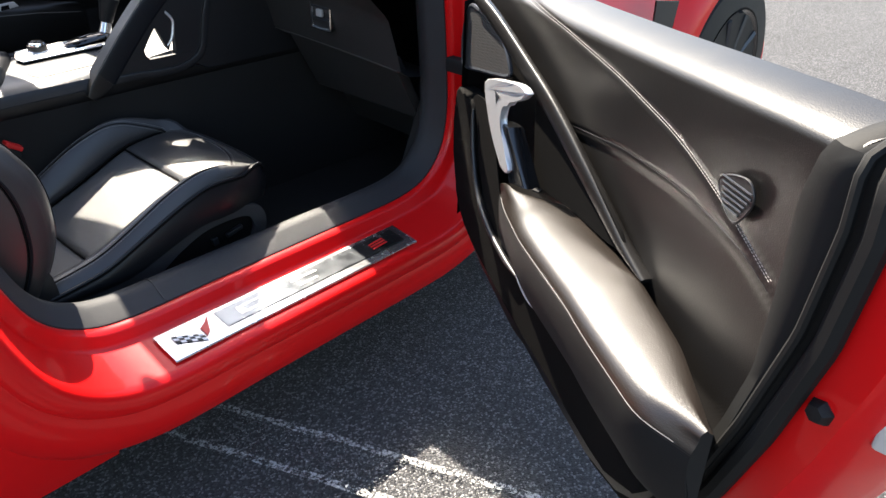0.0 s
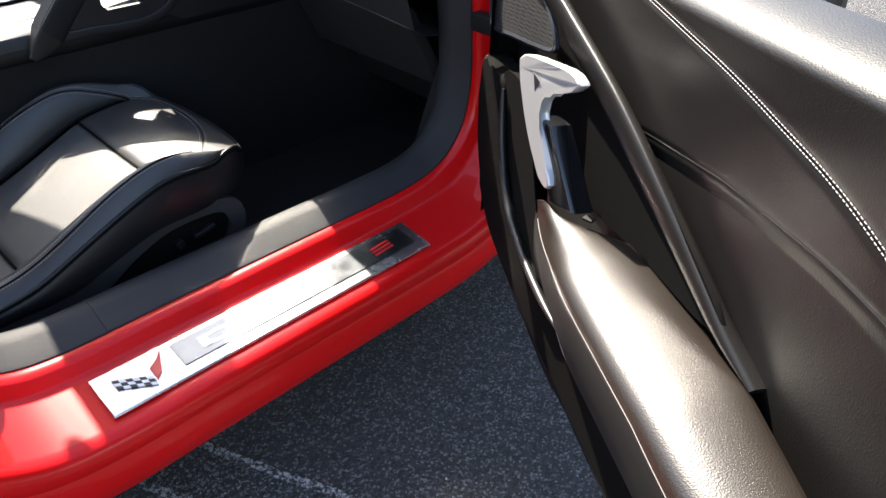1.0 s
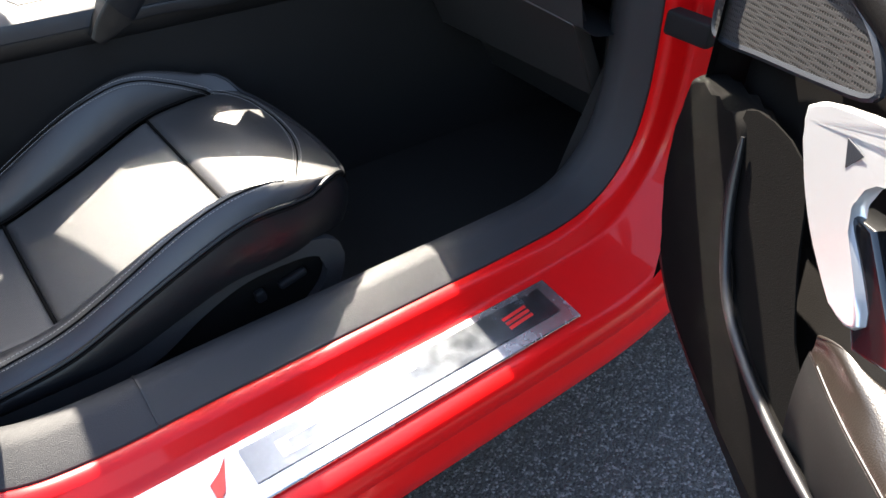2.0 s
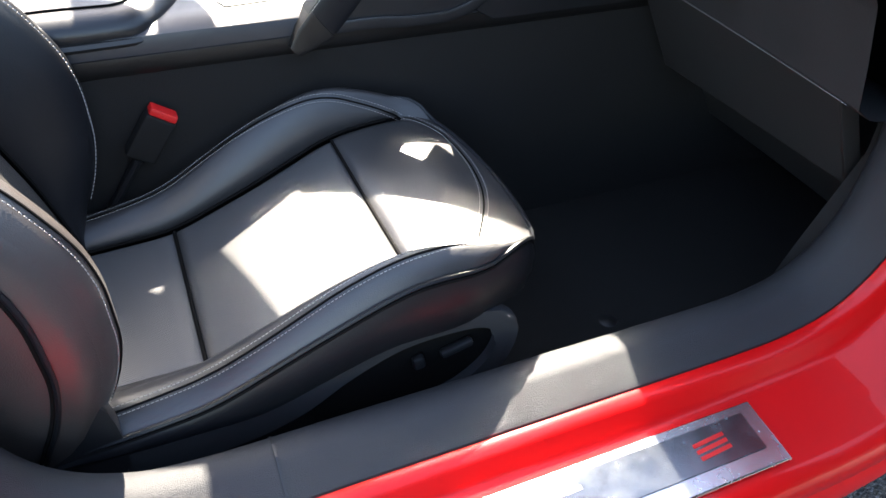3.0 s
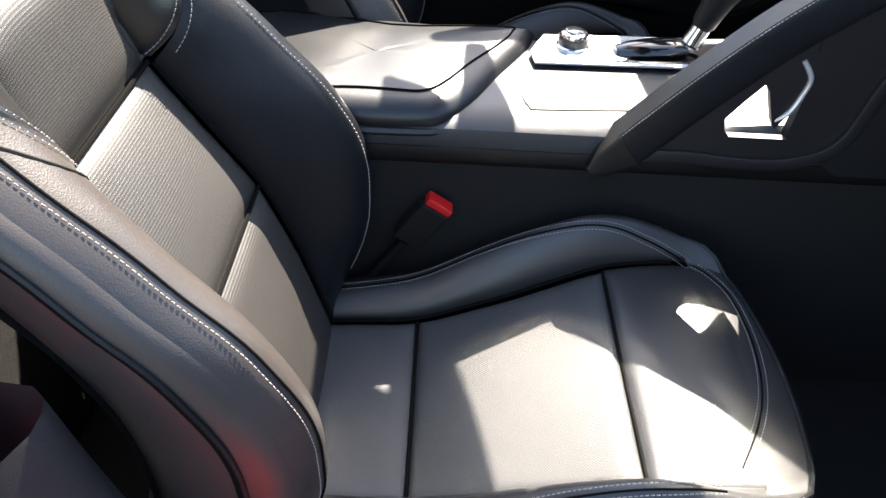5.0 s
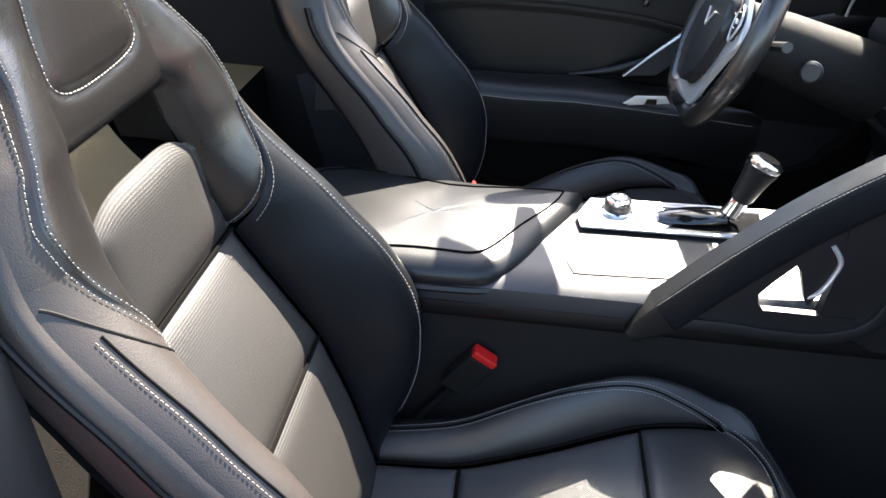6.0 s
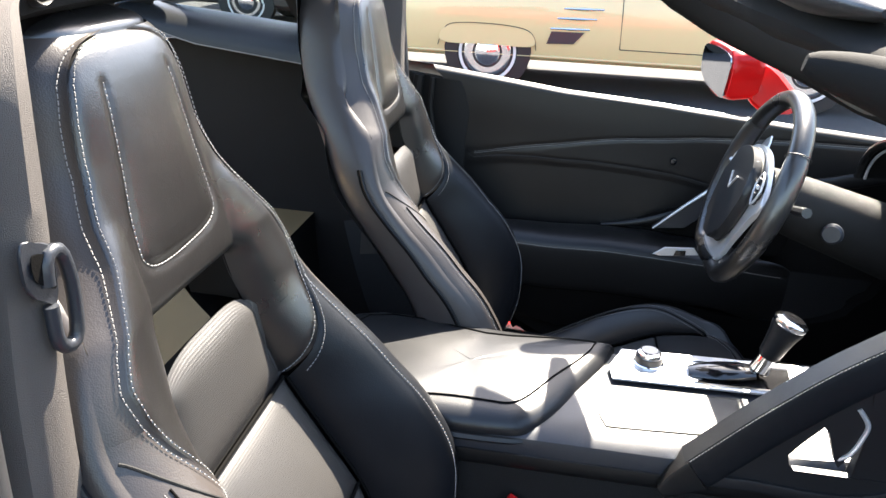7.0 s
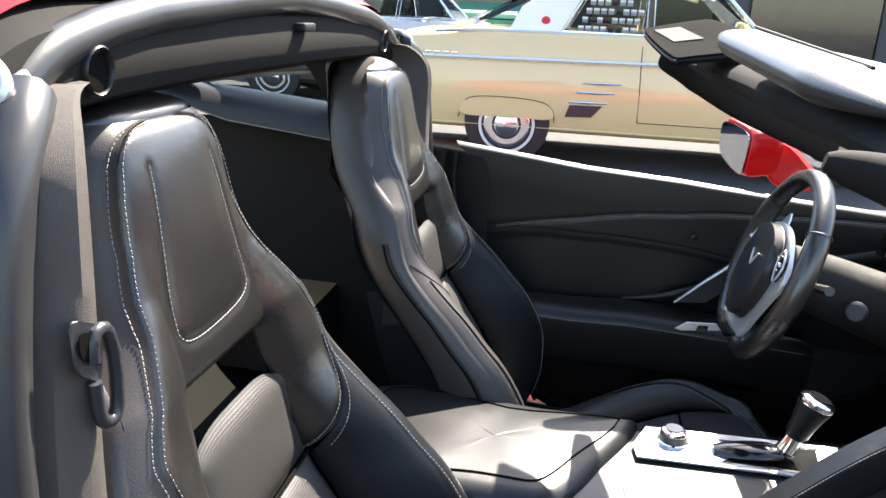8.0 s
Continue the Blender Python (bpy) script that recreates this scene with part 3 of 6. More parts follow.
        # near-black line for the seam and the shade behind the piping
        part("piping_shade", tube([edge[i] + outs[i] * 0.0145 + Vector((-0.30 * depth[i] - 0.005, 0, 0)) for i in run], 0.0022, 6), PAD, s, "dark seam behind the piping, with its shade painted in")
    half = len(edge) // 2
    bm = bmesh.new()
    rows = []
    for i in range(half + 1):
        a, b = edge[i] + Vector((-depth[i], 0, 0)), edge[-1 - i] + Vector((-depth[i], 0, 0))
        if abs(a.z - b.z) > 0.02:
            continue
        if 0.84 < a.z < 0.95:
            rows.append((a, b, True))
        else:
            rows.append((a, b, False))
    cols = 12
    vs = [[bm.verts.new(a.lerp(b, j / cols) + Vector((-0.03 * math.sin(math.pi * j / cols), 0, 0))) for j in range(cols + 1)] for a, b, h in rows]
    for (r0, r1, q0, q1) in zip(vs, vs[1:], rows, rows[1:]):
        for j in range(cols):
            if (q0[2] or q1[2]) and 2 <= j < 9:
                continue
            bm.faces.new((r0[j], r0[j + 1], r1[j + 1], r1[j]))
    part("back_shell", bm, PLASTIC, s, "black plastic back shell")
    # stitching
    lines = []

    def plan(x, dy):
        """The cushion's (u, v) at a place in plan."""
        u = dy / 0.22
        for _ in range(8):
            v = UX(u, x)[1]
            u = dy / cushion_half(v)
        return u, v
    outer_run = [plan(p.x, p.y) for p in spline([(-0.42, -0.196, 0), (-0.32, -0.200, 0), (-0.23, -0.207, 0), (-0.14, -0.210, 0), (-0.05, -0.213, 0), (0.01, -0.207, 0)], 12)]
    front_run = [plan(p.x, p.y) for p in spline([(-0.42, 0.187, 0), (-0.30, 0.191, 0), (-0.20, 0.198, 0), (-0.06, 0.198, 0), (0.0, 0.194, 0), (0.042, 0.188, 0), (0.080, 0.176, 0), (0.104, 0.154, 0), (0.121, 0.121, 0), (0.127, 0.068, 0), (0.124, 0.015, 0), (0.112, -0.040, 0), (0.090, -0.092, 0), (0.055, -0.150, 0)], 8)]
    for run in (outer_run, front_run):
        seq = [on(cushion, q) for q in run]
        part("bolster_seam", tube([p + n * 0.0004 for p, n in seq], 0.0013, 6), PAD, s, "dark sewn seam")
        for side in (-0.0058, 0.0058):
            line = []
            for i, (p, n) in enumerate(seq):
                d = (seq[min(i + 1, len(seq) - 1)][0] - seq[max(i - 1, 0)][0]).normalized()
                line.append((p + d.cross(n).normalized() * side + n * 0.0016, n))
            lines.append(line)
    headrest_lines = []
    for sg in (-1, 1):
        for k in (-0.0055, 0.0055):
            seq = []
            for i in range(111):
                z = 0.772 + (1.210 - 0.772) * i / 110
                c = cs(z) + k / back_half(z)
                seq.append(on(backrest, (sg * min(c, 0.985), z), 0.0014))
            headrest_lines.append(seq)
        top_z = 0.860 if sg < 0 else 0.885
        seam = [on(backrest, (sg * (0.93 if sg < 0 else 0.82), z), 0.0006) for z in [0.42 + (top_z - 0.42) * i / 90 for i in range(91)]]
        if sg < 0:
            lines.append(seam)
            part("bolster_seam", tube([on(backrest, (-0.902, 0.42 + (top_z - 0.42) * i / 90), 0.0008)[0] for i in range(91)], 0.0012, 6), PAD, s, "dark sewn seam")
        else:
            part("bolster_stitching", stitches([seam], 0.0006, 0.0062, 0.0046, 0.0017), THREAD, s, "pale grey thread along the bolster", smooth=False, kind="stuff")
    headrest_lines.append([(headrest(q.x / back_half(q.y), q.y) + Vector((0.001, 0, 0)), Vector((1, 0, 0))) for q in PATCH])
    for name, group, pitch, length, wide in (("stitching", lines, 0.0052, 0.0035, 0.0010), ("headrest_stitching", headrest_lines, 0.0058, 0.0041, 0.0012)):
        part(name, stitches([[(p, n if n.x + n.z > 0 else -n) for p, n in ln] for ln in group], 0.0004, pitch, length, wide), THREAD, s, "pale grey thread", smooth=False, kind="stuff")
    # base and side shields
    for name, sg in (("outer_shield", -1), ("inner_shield", 1)):
        y = YC + sg * 0.204
        over = spline([(-0.47, y, 0.352), (-0.36, y, 0.352), (-0.25, y, 0.360), (-0.16, y, 0.398), (-0.08, y, 0.420), (0.02, y, 0.420), (0.075, y, 0.400), (0.085, y, 0.355), (0.06, y, 0.300), (0.0, y, 0.262), (-0.10, y, 0.250), (-0.16, y, 0.255)], 5)
        under = spline([(-0.14, y, 0.272), (-0.02, y, 0.287), (0.035, y, 0.318), (0.055, y, 0.355), (0.045, y, 0.383), (0.01, y, 0.395), (-0.07, y, 0.392), (-0.14, y, 0.365), (-0.21, y, 0.325), (-0.30, y, 0.305), (-0.47, y, 0.300)], 5)
        part(name, slab(over + under, (0, sg * 0.018, 0), 0.004), SCUFF if sg < 0 else PLASTIC, s, "black plastic seat shield")
        part("switch_well", slab([(-0.16, y, 0.262), (0.03, y, 0.29), (0.07, y, 0.36), (0.03, y, 0.40), (-0.08, y, 0.40), (-0.20, y, 0.33)], (0, sg * 0.004, 0)), PAD, s, "dark recess for the seat switches")
        if sg < 0:
            part("seat_switch", block((0.000, y - 0.012, 0.362), (0.045, 0.012, 0.012), 0.004, 2, (0, -14, 0)), PLASTIC, s)
            part("seat_switch", block((-0.052, y - 0.012, 0.355), (0.016, 0.012, 0.020), 0.004, 2, (0, -10, 0)), PLASTIC, s)
            part("recliner_cover", slab(spline([(-0.50, y, 0.30), (-0.42, y, 0.30), (-0.40, y, 0.36), (-0.42, y, 0.46), (-0.50, y, 0.50), (-0.54, y, 0.42)], 5, True), (0, -0.02, 0), 0.006), PLASTIC, s, "black plastic recliner cover")
    part("seat_frame", block((-0.18, YC, 0.25), (0.54, 0.40, 0.15), 0.02), BUCKLE, s, "black seat base")
    for yy in (-0.19, 0.19):
        part("seat_rail", block((-0.16, YC + yy, 0.175), (0.62, 0.035, 0.03), 0.004), PLASTIC, s)
    return s


SEAT = bucket_seat()
SEAT_DRIVER = copy_thing(SEAT, pose(-0.205, 0.40, 0.17))
SEAT_DRIVER["label"] = "black leather bucket seat behind the steering wheel"

# ---- the sports car ----
car = thing("sports_car", (0, 0, 0.10), "red sports car with an open cockpit, its roof panel taken off", "car")


def opening_path():
    """The line of the passenger door opening, in x and z, from the rear pillar to the front pillar."""
    pts = [(-0.66, 0, 1.16), (-0.62, 0, 0.95), (-0.575, 0, 0.70), (-0.535, 0, 0.54), (-0.49, 0, 0.43), (-0.42, 0, 0.372), (-0.33, 0, 0.352), (-0.15, 0, 0.352), (0.1, 0, 0.352), (0.30, 0, 0.352), (0.42, 0, 0.358), (0.50, 0, 0.385), (0.555, 0, 0.45), (0.575, 0, 0.54), (0.572, 0, 0.65), (0.56, 0, 0.78), (0.545, 0, 0.90)]
    return spline(pts, 6)


OPEN = opening_path()


def opening_sweep(profile, i0, i1, mirror=1):
    """Carries a profile of (y, height over the line) along the opening."""
    rings = []
    for i in range(i0, i1 + 1):
        p = OPEN[i]
        d = (OPEN[min(i + 1, len(OPEN) - 1)] - OPEN[max(i - 1, 0)]).normalized()
        n = Vector((-d.z, 0, d.x))
        rings.append([Vector((p.x + n.x * h, y * mirror, p.z + n.z * h)) for y, h in profile])
    bm = bmesh.new()
    skin(bm, rings)
    return bm


NP = len(OPEN) - 1
TRIM = [(-0.612, -0.20), (-0.620, -0.05), (-0.634, 0.006), (-0.646, 0.020), (-0.660, 0.025), (-0.678, 0.025), (-0.685, 0.0215), (-0.716, 0.006), (-0.722, 0.002), (-0.7235, -0.006)]
PAINT = [(-0.719, -0.010), (-0.7235, -0.001), (-0.728, 0.000), (-0.739, -0.003), (-0.745, -0.009), (-0.753, -0.025), (-0.759, -0.031), (-0.768, -0.0335), (-0.864, -0.0465), (-0.875, -0.049), (-0.884, -0.055), (-0.890, -0.066), (-0.891, -0.086), (-0.886, -0.094), (-0.889, -0.104), (-0.890, -0.130), (-0.882, -0.165), (-0.84, -0.20), (-0.76, -0.21)]
JOINT = min(range(NP), key=lambda i: (OPEN[i] - Vector((-0.253, 0, 0.352))).length)
REAR = min(range(NP), key=lambda i: (OPEN[i] - Vector((-0.575, 0, 0.70))).length)
for side, mr in (("passenger", 1), ("driver", -1)):
    part("sill_trim", opening_sweep(TRIM, JOINT, NP, mr), SCUFF, car, "grained dark grey plastic sill cover")
    part("sill_trim", opening_sweep(TRIM, REAR, JOINT, mr), SCUFF, car, "rear end of the grained sill cover")
    part("trim_joint", slab([(-0.2545, y * mr, 0.3528 + h) for y, h in TRIM[1:]] + [(-0.2545, y * mr, 0.349 + h) for y, h in TRIM[:0:-1]], (0.003, 0, 0)), BLACKINK, car, "dark joint line in the sill cover", smooth=False)
    part("rocker", opening_sweep(PAINT, REAR, NP, mr), RED, car, "glossy red sill and door frame")


def sill_plate():
    """The bright plate let into the sill, with its dark inlay and badge."""
    def P(x, k, h=0.0):
        y = -0.776 - 0.084 * k
        z = 0.3178 - 0.0115 * k
        return Vector((x, y, z + 0.0015 + h))
    x0, x1 = -0.318, 0.325
    out = [P(x0, 0), P(x1, 0), P(x1 - 0.0, 1), P(x0, 1)]
    sp = part("sill_plate", slab(out, (0, 0.0008, 0.0055), 0.002), BRUSHED, car, "brushed metal sill plate")
    inl = [P(-0.19, 0.14, 0.0062), P(x1 - 0.022, 0.14, 0.0062), P(x1 - 0.022, 0.74, 0.0062), P(-0.19, 0.74, 0.0062)]
    part("plate_inlay", slab(inl, (0, 0.0001, 0.0012)), INLAY, sp, "dark metal inlay")
    # raised strokes on the inlay
    for a, b, k0, k1 in ((-0.15, -0.03, 0.30, 0.37), (-0.15, -0.135, 0.30, 0.60), (-0.15, -0.03, 0.53, 0.60), (-0.01, 0.06, 0.30, 0.37), (0.0, 0.05, 0.53, 0.60)):
        part("raised_bar", slab([P(a, k0, 0.0074), P(b, k0, 0.0074), P(b, k1, 0.0074), P(a, k1, 0.0074)], (0, 0, 0.0008)), BRUSHED, sp)
    for k in (0.34, 0.44, 0.54):
        part("red_bar", slab([P(0.215, k, 0.0074), P(0.262, k - 0.04, 0.0074), P(0.262, k + 0.02, 0.0074), P(0.215, k + 0.06, 0.0074)], (0, 0, 0.0006)), REDPLASTIC, sp)
    # badge: a red flag and a chequered flag in a V
    c = Vector(P(-0.236, 0.72, 0.0066))
    red = [P(-0.236, 0.72, 0.0066), P(-0.224, 0.60, 0.0066), P(-0.206, 0.12, 0.0066), P(-0.220, 0.30, 0.0066), P(-0.236, 0.42, 0.0066)]
    part("badge_flag", slab(red, (0, 0, 0.0016)), REDPLASTIC, sp, "red flag shape of the badge")
    for i in range(6):
        for j in range(3):
            a = i / 6
            x = -0.240 - 0.052 * a
            k = 0.70 - 0.34 * a + 0.085 * j - 0.10
            q = [P(x, k, 0.0066), P(x - 0.0085, k - 0.055, 0.0066), P(x - 0.0085, k + 0.02, 0.0066), P(x, k + 0.075, 0.0066)]
            part("badge_check", slab(q, (0, 0, 0.0014)), BLACKINK if (i + j) % 2 else WHITE, sp)


sill_plate()

# floor, tunnel, firewall, bulkhead
part("floor_carpet", block((0.10, 0, 0.155), (2.0, 1.22, 0.03), 0.005), CARPET, car, "black carpet of the foot wells")
part("firewall", slab([(1.02, -0.66, 0.14), (1.02, 0.66, 0.14), (1.02, 0.66, 0.95), (1.02, -0.66, 0.95)], (0.03, 0, 0)), CARPET, car, "black carpeted front wall")
for sg in (-1, 1):
    part("kick_panel", slab([(0.45, sg * 0.60, 0.16), (1.02, sg * 0.60, 0.16), (1.02, sg * 0.60, 0.95), (0.56, sg * 0.62, 0.95), (0.59, sg * 0.615, 0.55), (0.53, sg * 0.61, 0.40)], (0, sg * 0.03, 0)), CARPET, car, "dark kick panel")
    part("tunnel_wall", slab([(-0.75, sg * 0.118, 0.16), (1.02, sg * 0.118, 0.16), (1.02, sg * 0.118, 0.62), (0.2, sg * 0.118, 0.60), (-0.75, sg * 0.118, 0.612)], (0, -sg * 0.03, 0)), CARPET, car, "black carpeted tunnel side")
bm = lathe([(0.0, 0.0), (0.020, 0.0), (0.022, 0.004), (0.014, 0.008), (0.0, 0.009)], (0.349, -0.463, 0.170), (0, 0, 1), 20)
part("mat_anchor", bm, PLASTIC, car, "black floor mat anchor")
part("floor_mat", slab(spline([(0.10, -0.56, 0.171), (0.85, -0.56, 0.171), (0.85, -0.15, 0.171), (0.10, -0.15, 0.171)], 1, True), (0, 0, 0.006), 0.002), CARPET, car, "black floor mat")
part("bulkhead", slab([(-0.80, -0.66, 0.16), (-0.80, 0.66, 0.16), (-0.86, 0.66, 0.66), (-0.86, -0.66, 0.66)], (-0.03, 0, 0)), CARPET, car, "black carpeted rear wall")
part("cargo_floor", slab([(-0.86, -0.66, 0.64), (-2.1, -0.62, 0.70), (-2.1, 0.62, 0.70), (-0.86, 0.66, 0.64)], (0, 0, 0.02)), CARGO, car, "carpeted cargo floor")
for sg in (-1, 1):
    part("cargo_side", grid(lambda a, b, sg=sg: Vector((-0.70 - 1.4 * a, sg * (0.60 + 0.12 * b - 0.14 * a), 0.16 + (0.92 - 0.05 * a) * b)), 14, 8), CARPET, car, "dark cargo side lining")
    # rounded ledge under the rear side window
    def ledge(a, b, sg=sg):
        x = -0.80 - 0.52 * a
        zb = float(np.interp(-x, [0.80, 0.845, 1.13, 1.20, 1.32], [1.022, 1.028, 1.060, 1.079, 1.118]))
        zt = float(np.interp(-x, [0.80, 0.88, 1.19, 1.32], [1.096, 1.105, 1.134, 1.146]))
        return Vector((x, sg * (0.62 + 0.10 * b ** 1.6), zb + (zt - zb) * math.sin(b * math.pi / 2)))
    part("window_ledge", grid(ledge, 20, 10), LEDGE, car, "blue-grey ledge below the rear side window")
    part("ledge_seam", tube([ledge(i / 16, 0) - Vector((0, sg * 0.001, 0)) for i in range(17)], 0.0016, 6), THREAD_DARK, car)


def hoop():
    half = [(-0.745, 0.735, 0.90), (-0.750, 0.722, 1.02), (-0.758, 0.695, 1.13), (-0.765, 0.645, 1.215), (-0.772, 0.575, 1.266), (-0.775, 0.48, 1.290), (-0.777, 0.27, 1.297)]
    cent = [(x, -y, z) for x, y, z in half] + [(-0.778, 0, 1.298)] + half[::-1]
    c = spline(cent, 6)
    rings = []
    for i, p in enumerate(c):
        d = (c[min(i + 1, len(c) - 1)] - c[max(i - 1, 0)])
        d.x = 0
        d.normalize()
        o = Vector((0, -d.z, d.y))
        if o.z < 0 or (abs(o.z) < 0.3 and o.y * p.y < 0):
            o = -o
        f = 1.0
        sec = [(0.075, -0.012), (0.070, 0.016), (0.045, 0.030), (0.0, 0.030), (-0.06, 0.028), (-0.085, 0.016), (-0.085, -0.02), (-0.05, -0.045), (0.0, -0.058), (0.042, -0.060), (0.066, -0.050), (0.074, -0.034)]
        rings.append([p + Vector((sx, 0, 0)) + o * so for sx, so in sec])
    bm = bmesh.new()
    skin(bm, rings, True, True)
    return bm


h = part("roof_hoop", hoop(), LINING, car, "black fabric-lined roof hoop behind the seats")
# fabric lining of the hoop's front and its pillars
def hoop_lining(sg):
    pts = spline([(-0.640, sg * 0.585, 0.60), (-0.634, sg * 0.60, 0.80), (-0.633, sg * 0.600, 0.98), (-0.632, sg * 0.592, 1.10), (-0.630, sg * 0.590, 1.19), (-0.640, sg * 0.575, 1.230), (-0.665, sg * 0.54, 1.256), (-0.684, sg * 0.50, 1.262)], 6)
    rows = []
    for i, p in enumerate(pts):
        k = i / (len(pts) - 1)
        w = 0.055 * (1 - 0.6 * k)
        rows.append([p + Vector((-0.075, -sg * 0.028, 0)), p + Vector((-0.03, -sg * 0.012, 0)), p, p + Vector((0.004, sg * w * 0.5, 0)), p + Vector((-0.006, sg * w, 0)), p + Vector((-0.03, sg * (w + 0.012), 0))])
    bm = bmesh.new()
    skin(bm, rows)
    return bm


for sg in (-1, 1):
    part("pillar_lining", hoop_lining(sg), FABRIC, car, "grey fabric pillar lining")
    seal = spline([(-0.640, sg * 0.700, 0.58), (-0.644, sg * 0.692, 0.80), (-0.650, sg * 0.684, 0.98), (-0.655, sg * 0.665, 1.10), (-0.658, sg * 0.640, 1.19), (-0.668, sg * 0.605, 1.236), (-0.684, sg * 0.575, 1.256)], 6)
    part("pillar_seal", tube(seal, 0.021, 12), ROLL, car, "black rubber door seal")
    ring = lathe([(0.0155, -0.012), (0.0185, 0.002), (0.0205, 0.0045), (0.0225, 0.002), (0.023, -0.006)], (0, 0, 0), (1, 0, 0), 28)
    for v in ring.verts:
        v.co = Vector((-0.699 + v.co.x + 0.10 * v.co.z, sg * 0.468 + v.co.y * 0.9, 1.268 + v.co.z))
    sock = part("latch_socket", ring, PLASTIC, car, "oval roof latch socket")
    part("socket_floor", slab([(-0.6985, sg * 0.468 + 0.015 * math.cos(k * math.pi / 8), 1.268 + 0.018 * math.sin(k * math.pi / 8)) for k in range(16)], (-0.002, 0, 0)), PAD, sock, "dark inside of the socket")
for sg in (-1, 1):
    turn = spline([(-0.712, sg * 0.548, 1.262), (-0.704, sg * 0.585, 1.240), (-0.690, sg * 0.622, 1.205), (-0.676, sg * 0.655, 1.150), (-0.668, sg * 0.678, 1.08)], 6)
    part("seal_corner", tube(turn, [0.019 + 0.004 * math.sin(math.pi * i / (len(turn) - 1)) for i in range(len(turn))], 14), ROLL, car, "thick rubber seal turning into the pillar")
part("coat_hook", block((-0.697, 0.02, 1.300), (0.02, 0.045, 0.012), 0.004), PLASTIC, car)
part("hoop_front_seal", tube(spline([(-0.712, y, float(np.interp(abs(y), [0, 0.17, 0.366, 0.447, 0.50, 0.535, 0.555], [1.338, 1.330, 1.314, 1.301, 1.288, 1.272, 1.258]))) for y in np.linspace(-0.555, 0.555, 41)], 3), 0.019, 14), ROLL, car, "thick rubber roof seal")

# painted band over the hoop, and the roof strikers
def roof_band(a, b):
    y = -0.70 + 1.40 * a
    z = 1.347 - 0.12 * max(0, (abs(y) - 0.42) / 0.28) ** 2
    return Vector((-0.724 - 0.16 * b, y * (1 - 0.04 * b), z - 0.040 * b * b - (0.010 if b == 0 else 0)))


part("roof_band", grid(roof_band, 40, 8), RED, car, "glossy red band over the roof hoop")
for sg in (-1, 1):
    st = part("roof_striker", tube(spline([(-0.690, sg * 0.612, 1.246), (-0.675, sg * 0.606, 1.266), (-0.690, sg * 0.596, 1.282), (-0.712, sg * 0.600, 1.286)], 5), 0.006, 8), SILVER, car, "bright metal roof striker")
    part("striker_plate", block((-0.712, sg * 0.62, 1.262), (0.05, 0.012, 0.05), 0.004), BUCKLE, st)

# rear body: quarter panels, hatch glass
for sg in (-1, 1):
    def quarter(a, b, sg=sg):
        x = -0.72 - 1.63 * a
        ytop = 0.735 - 0.10 * a
        ymid = 0.90 + 0.055 * math.sin(math.pi * min(1, a * 1.1))
        zt = 0.98 + 0.05 * math.sin(math.pi * min(0.5, a * 1.6)) + 0.03 * math.sin(math.pi * a) - 0.09 * a * a
        y = ytop + (ymid - ytop) * math.sin(b * math.pi * 0.5)
        z = zt - (zt - 0.42) * b ** 1.15
        return Vector((x, sg * y, z))
    part("quarter_panel", grid(quarter, 24, 16), RED, car, "glossy red rear quarter panel")
    part("lower_quarter", grid(lambda a, b, sg=sg: Vector((-0.44 - 0.34 * a, sg * (0.856 + 0.045 * a - 0.05 * b * b), 0.33 + 0.14 * a - (0.20 + 0.1 * a) * b)), 10, 8), RED, car, "red body corner behind the sill")
    q = part("side_window", slab([(-0.82, sg * 0.735, 1.098), (-1.25, sg * 0.715, 1.134), (-1.06, sg * 0.690, 1.170), (-0.93, sg * 0.685, 1.182), (-0.84, sg * 0.685, 1.19)], (0, sg * 0.004, 0)), TINTED, car, "tinted rear side window", smooth=False)
    part("window_frame", tube([(-0.82, sg * 0.735, 1.092), (-1.262, sg * 0.715, 1.132), (-1.06, sg * 0.688, 1.176), (-0.93, sg * 0.683, 1.189), (-0.84, sg * 0.683, 1.197)], 0.007, 6, True), PLASTIC, car, "black window surround")
    part("c_pillar", slab([(-0.70, sg * 0.70, 1.02), (-0.872, sg * 0.70, 1.02), (-0.885, sg * 0.69, 1.10), (-0.925, sg * 0.66, 1.19), (-1.0, sg * 0.63, 1.26), (-0.70, sg * 0.60, 1.28)], (0, -sg * 0.02, 0)), LINING, car, "dark inner pillar")
for sg in (-1, 1):
    part("rear_trim", slab([(x, sg * y, z) for x, y, z in ((-1.25, 0.64, 1.06), (-2.0, 0.60, 0.96), (-2.0, 0.58, 1.03), (-1.5, 0.60, 1.15), (-1.15, 0.62, 1.235), (-1.0, 0.64, 1.255), (-1.06, 0.665, 1.190), (-1.258, 0.69, 1.142))], (0, -sg * 0.012, 0)), LINING, car, "dark trim behind the side window")
part("hatch_glass", grid(lambda a, b: Vector((-0.76 - 1.25 * a, (-0.60 + 1.2 * b) * (1 - 0.12 * a), 1.285 - 0.30 * a ** 1.35 - 0.05 * (2 * b - 1) ** 2)), 12, 12), TINTED, car, "tinted rear hatch glass").visible_shadow = False
part("tail_panel", grid(lambda a, b: Vector((-2.02 - 0.22 * b, -0.78 + 1.56 * a, 1.0 - 0.75 * b ** 1.3)), 10, 8), RED, car, "red tail of the car")

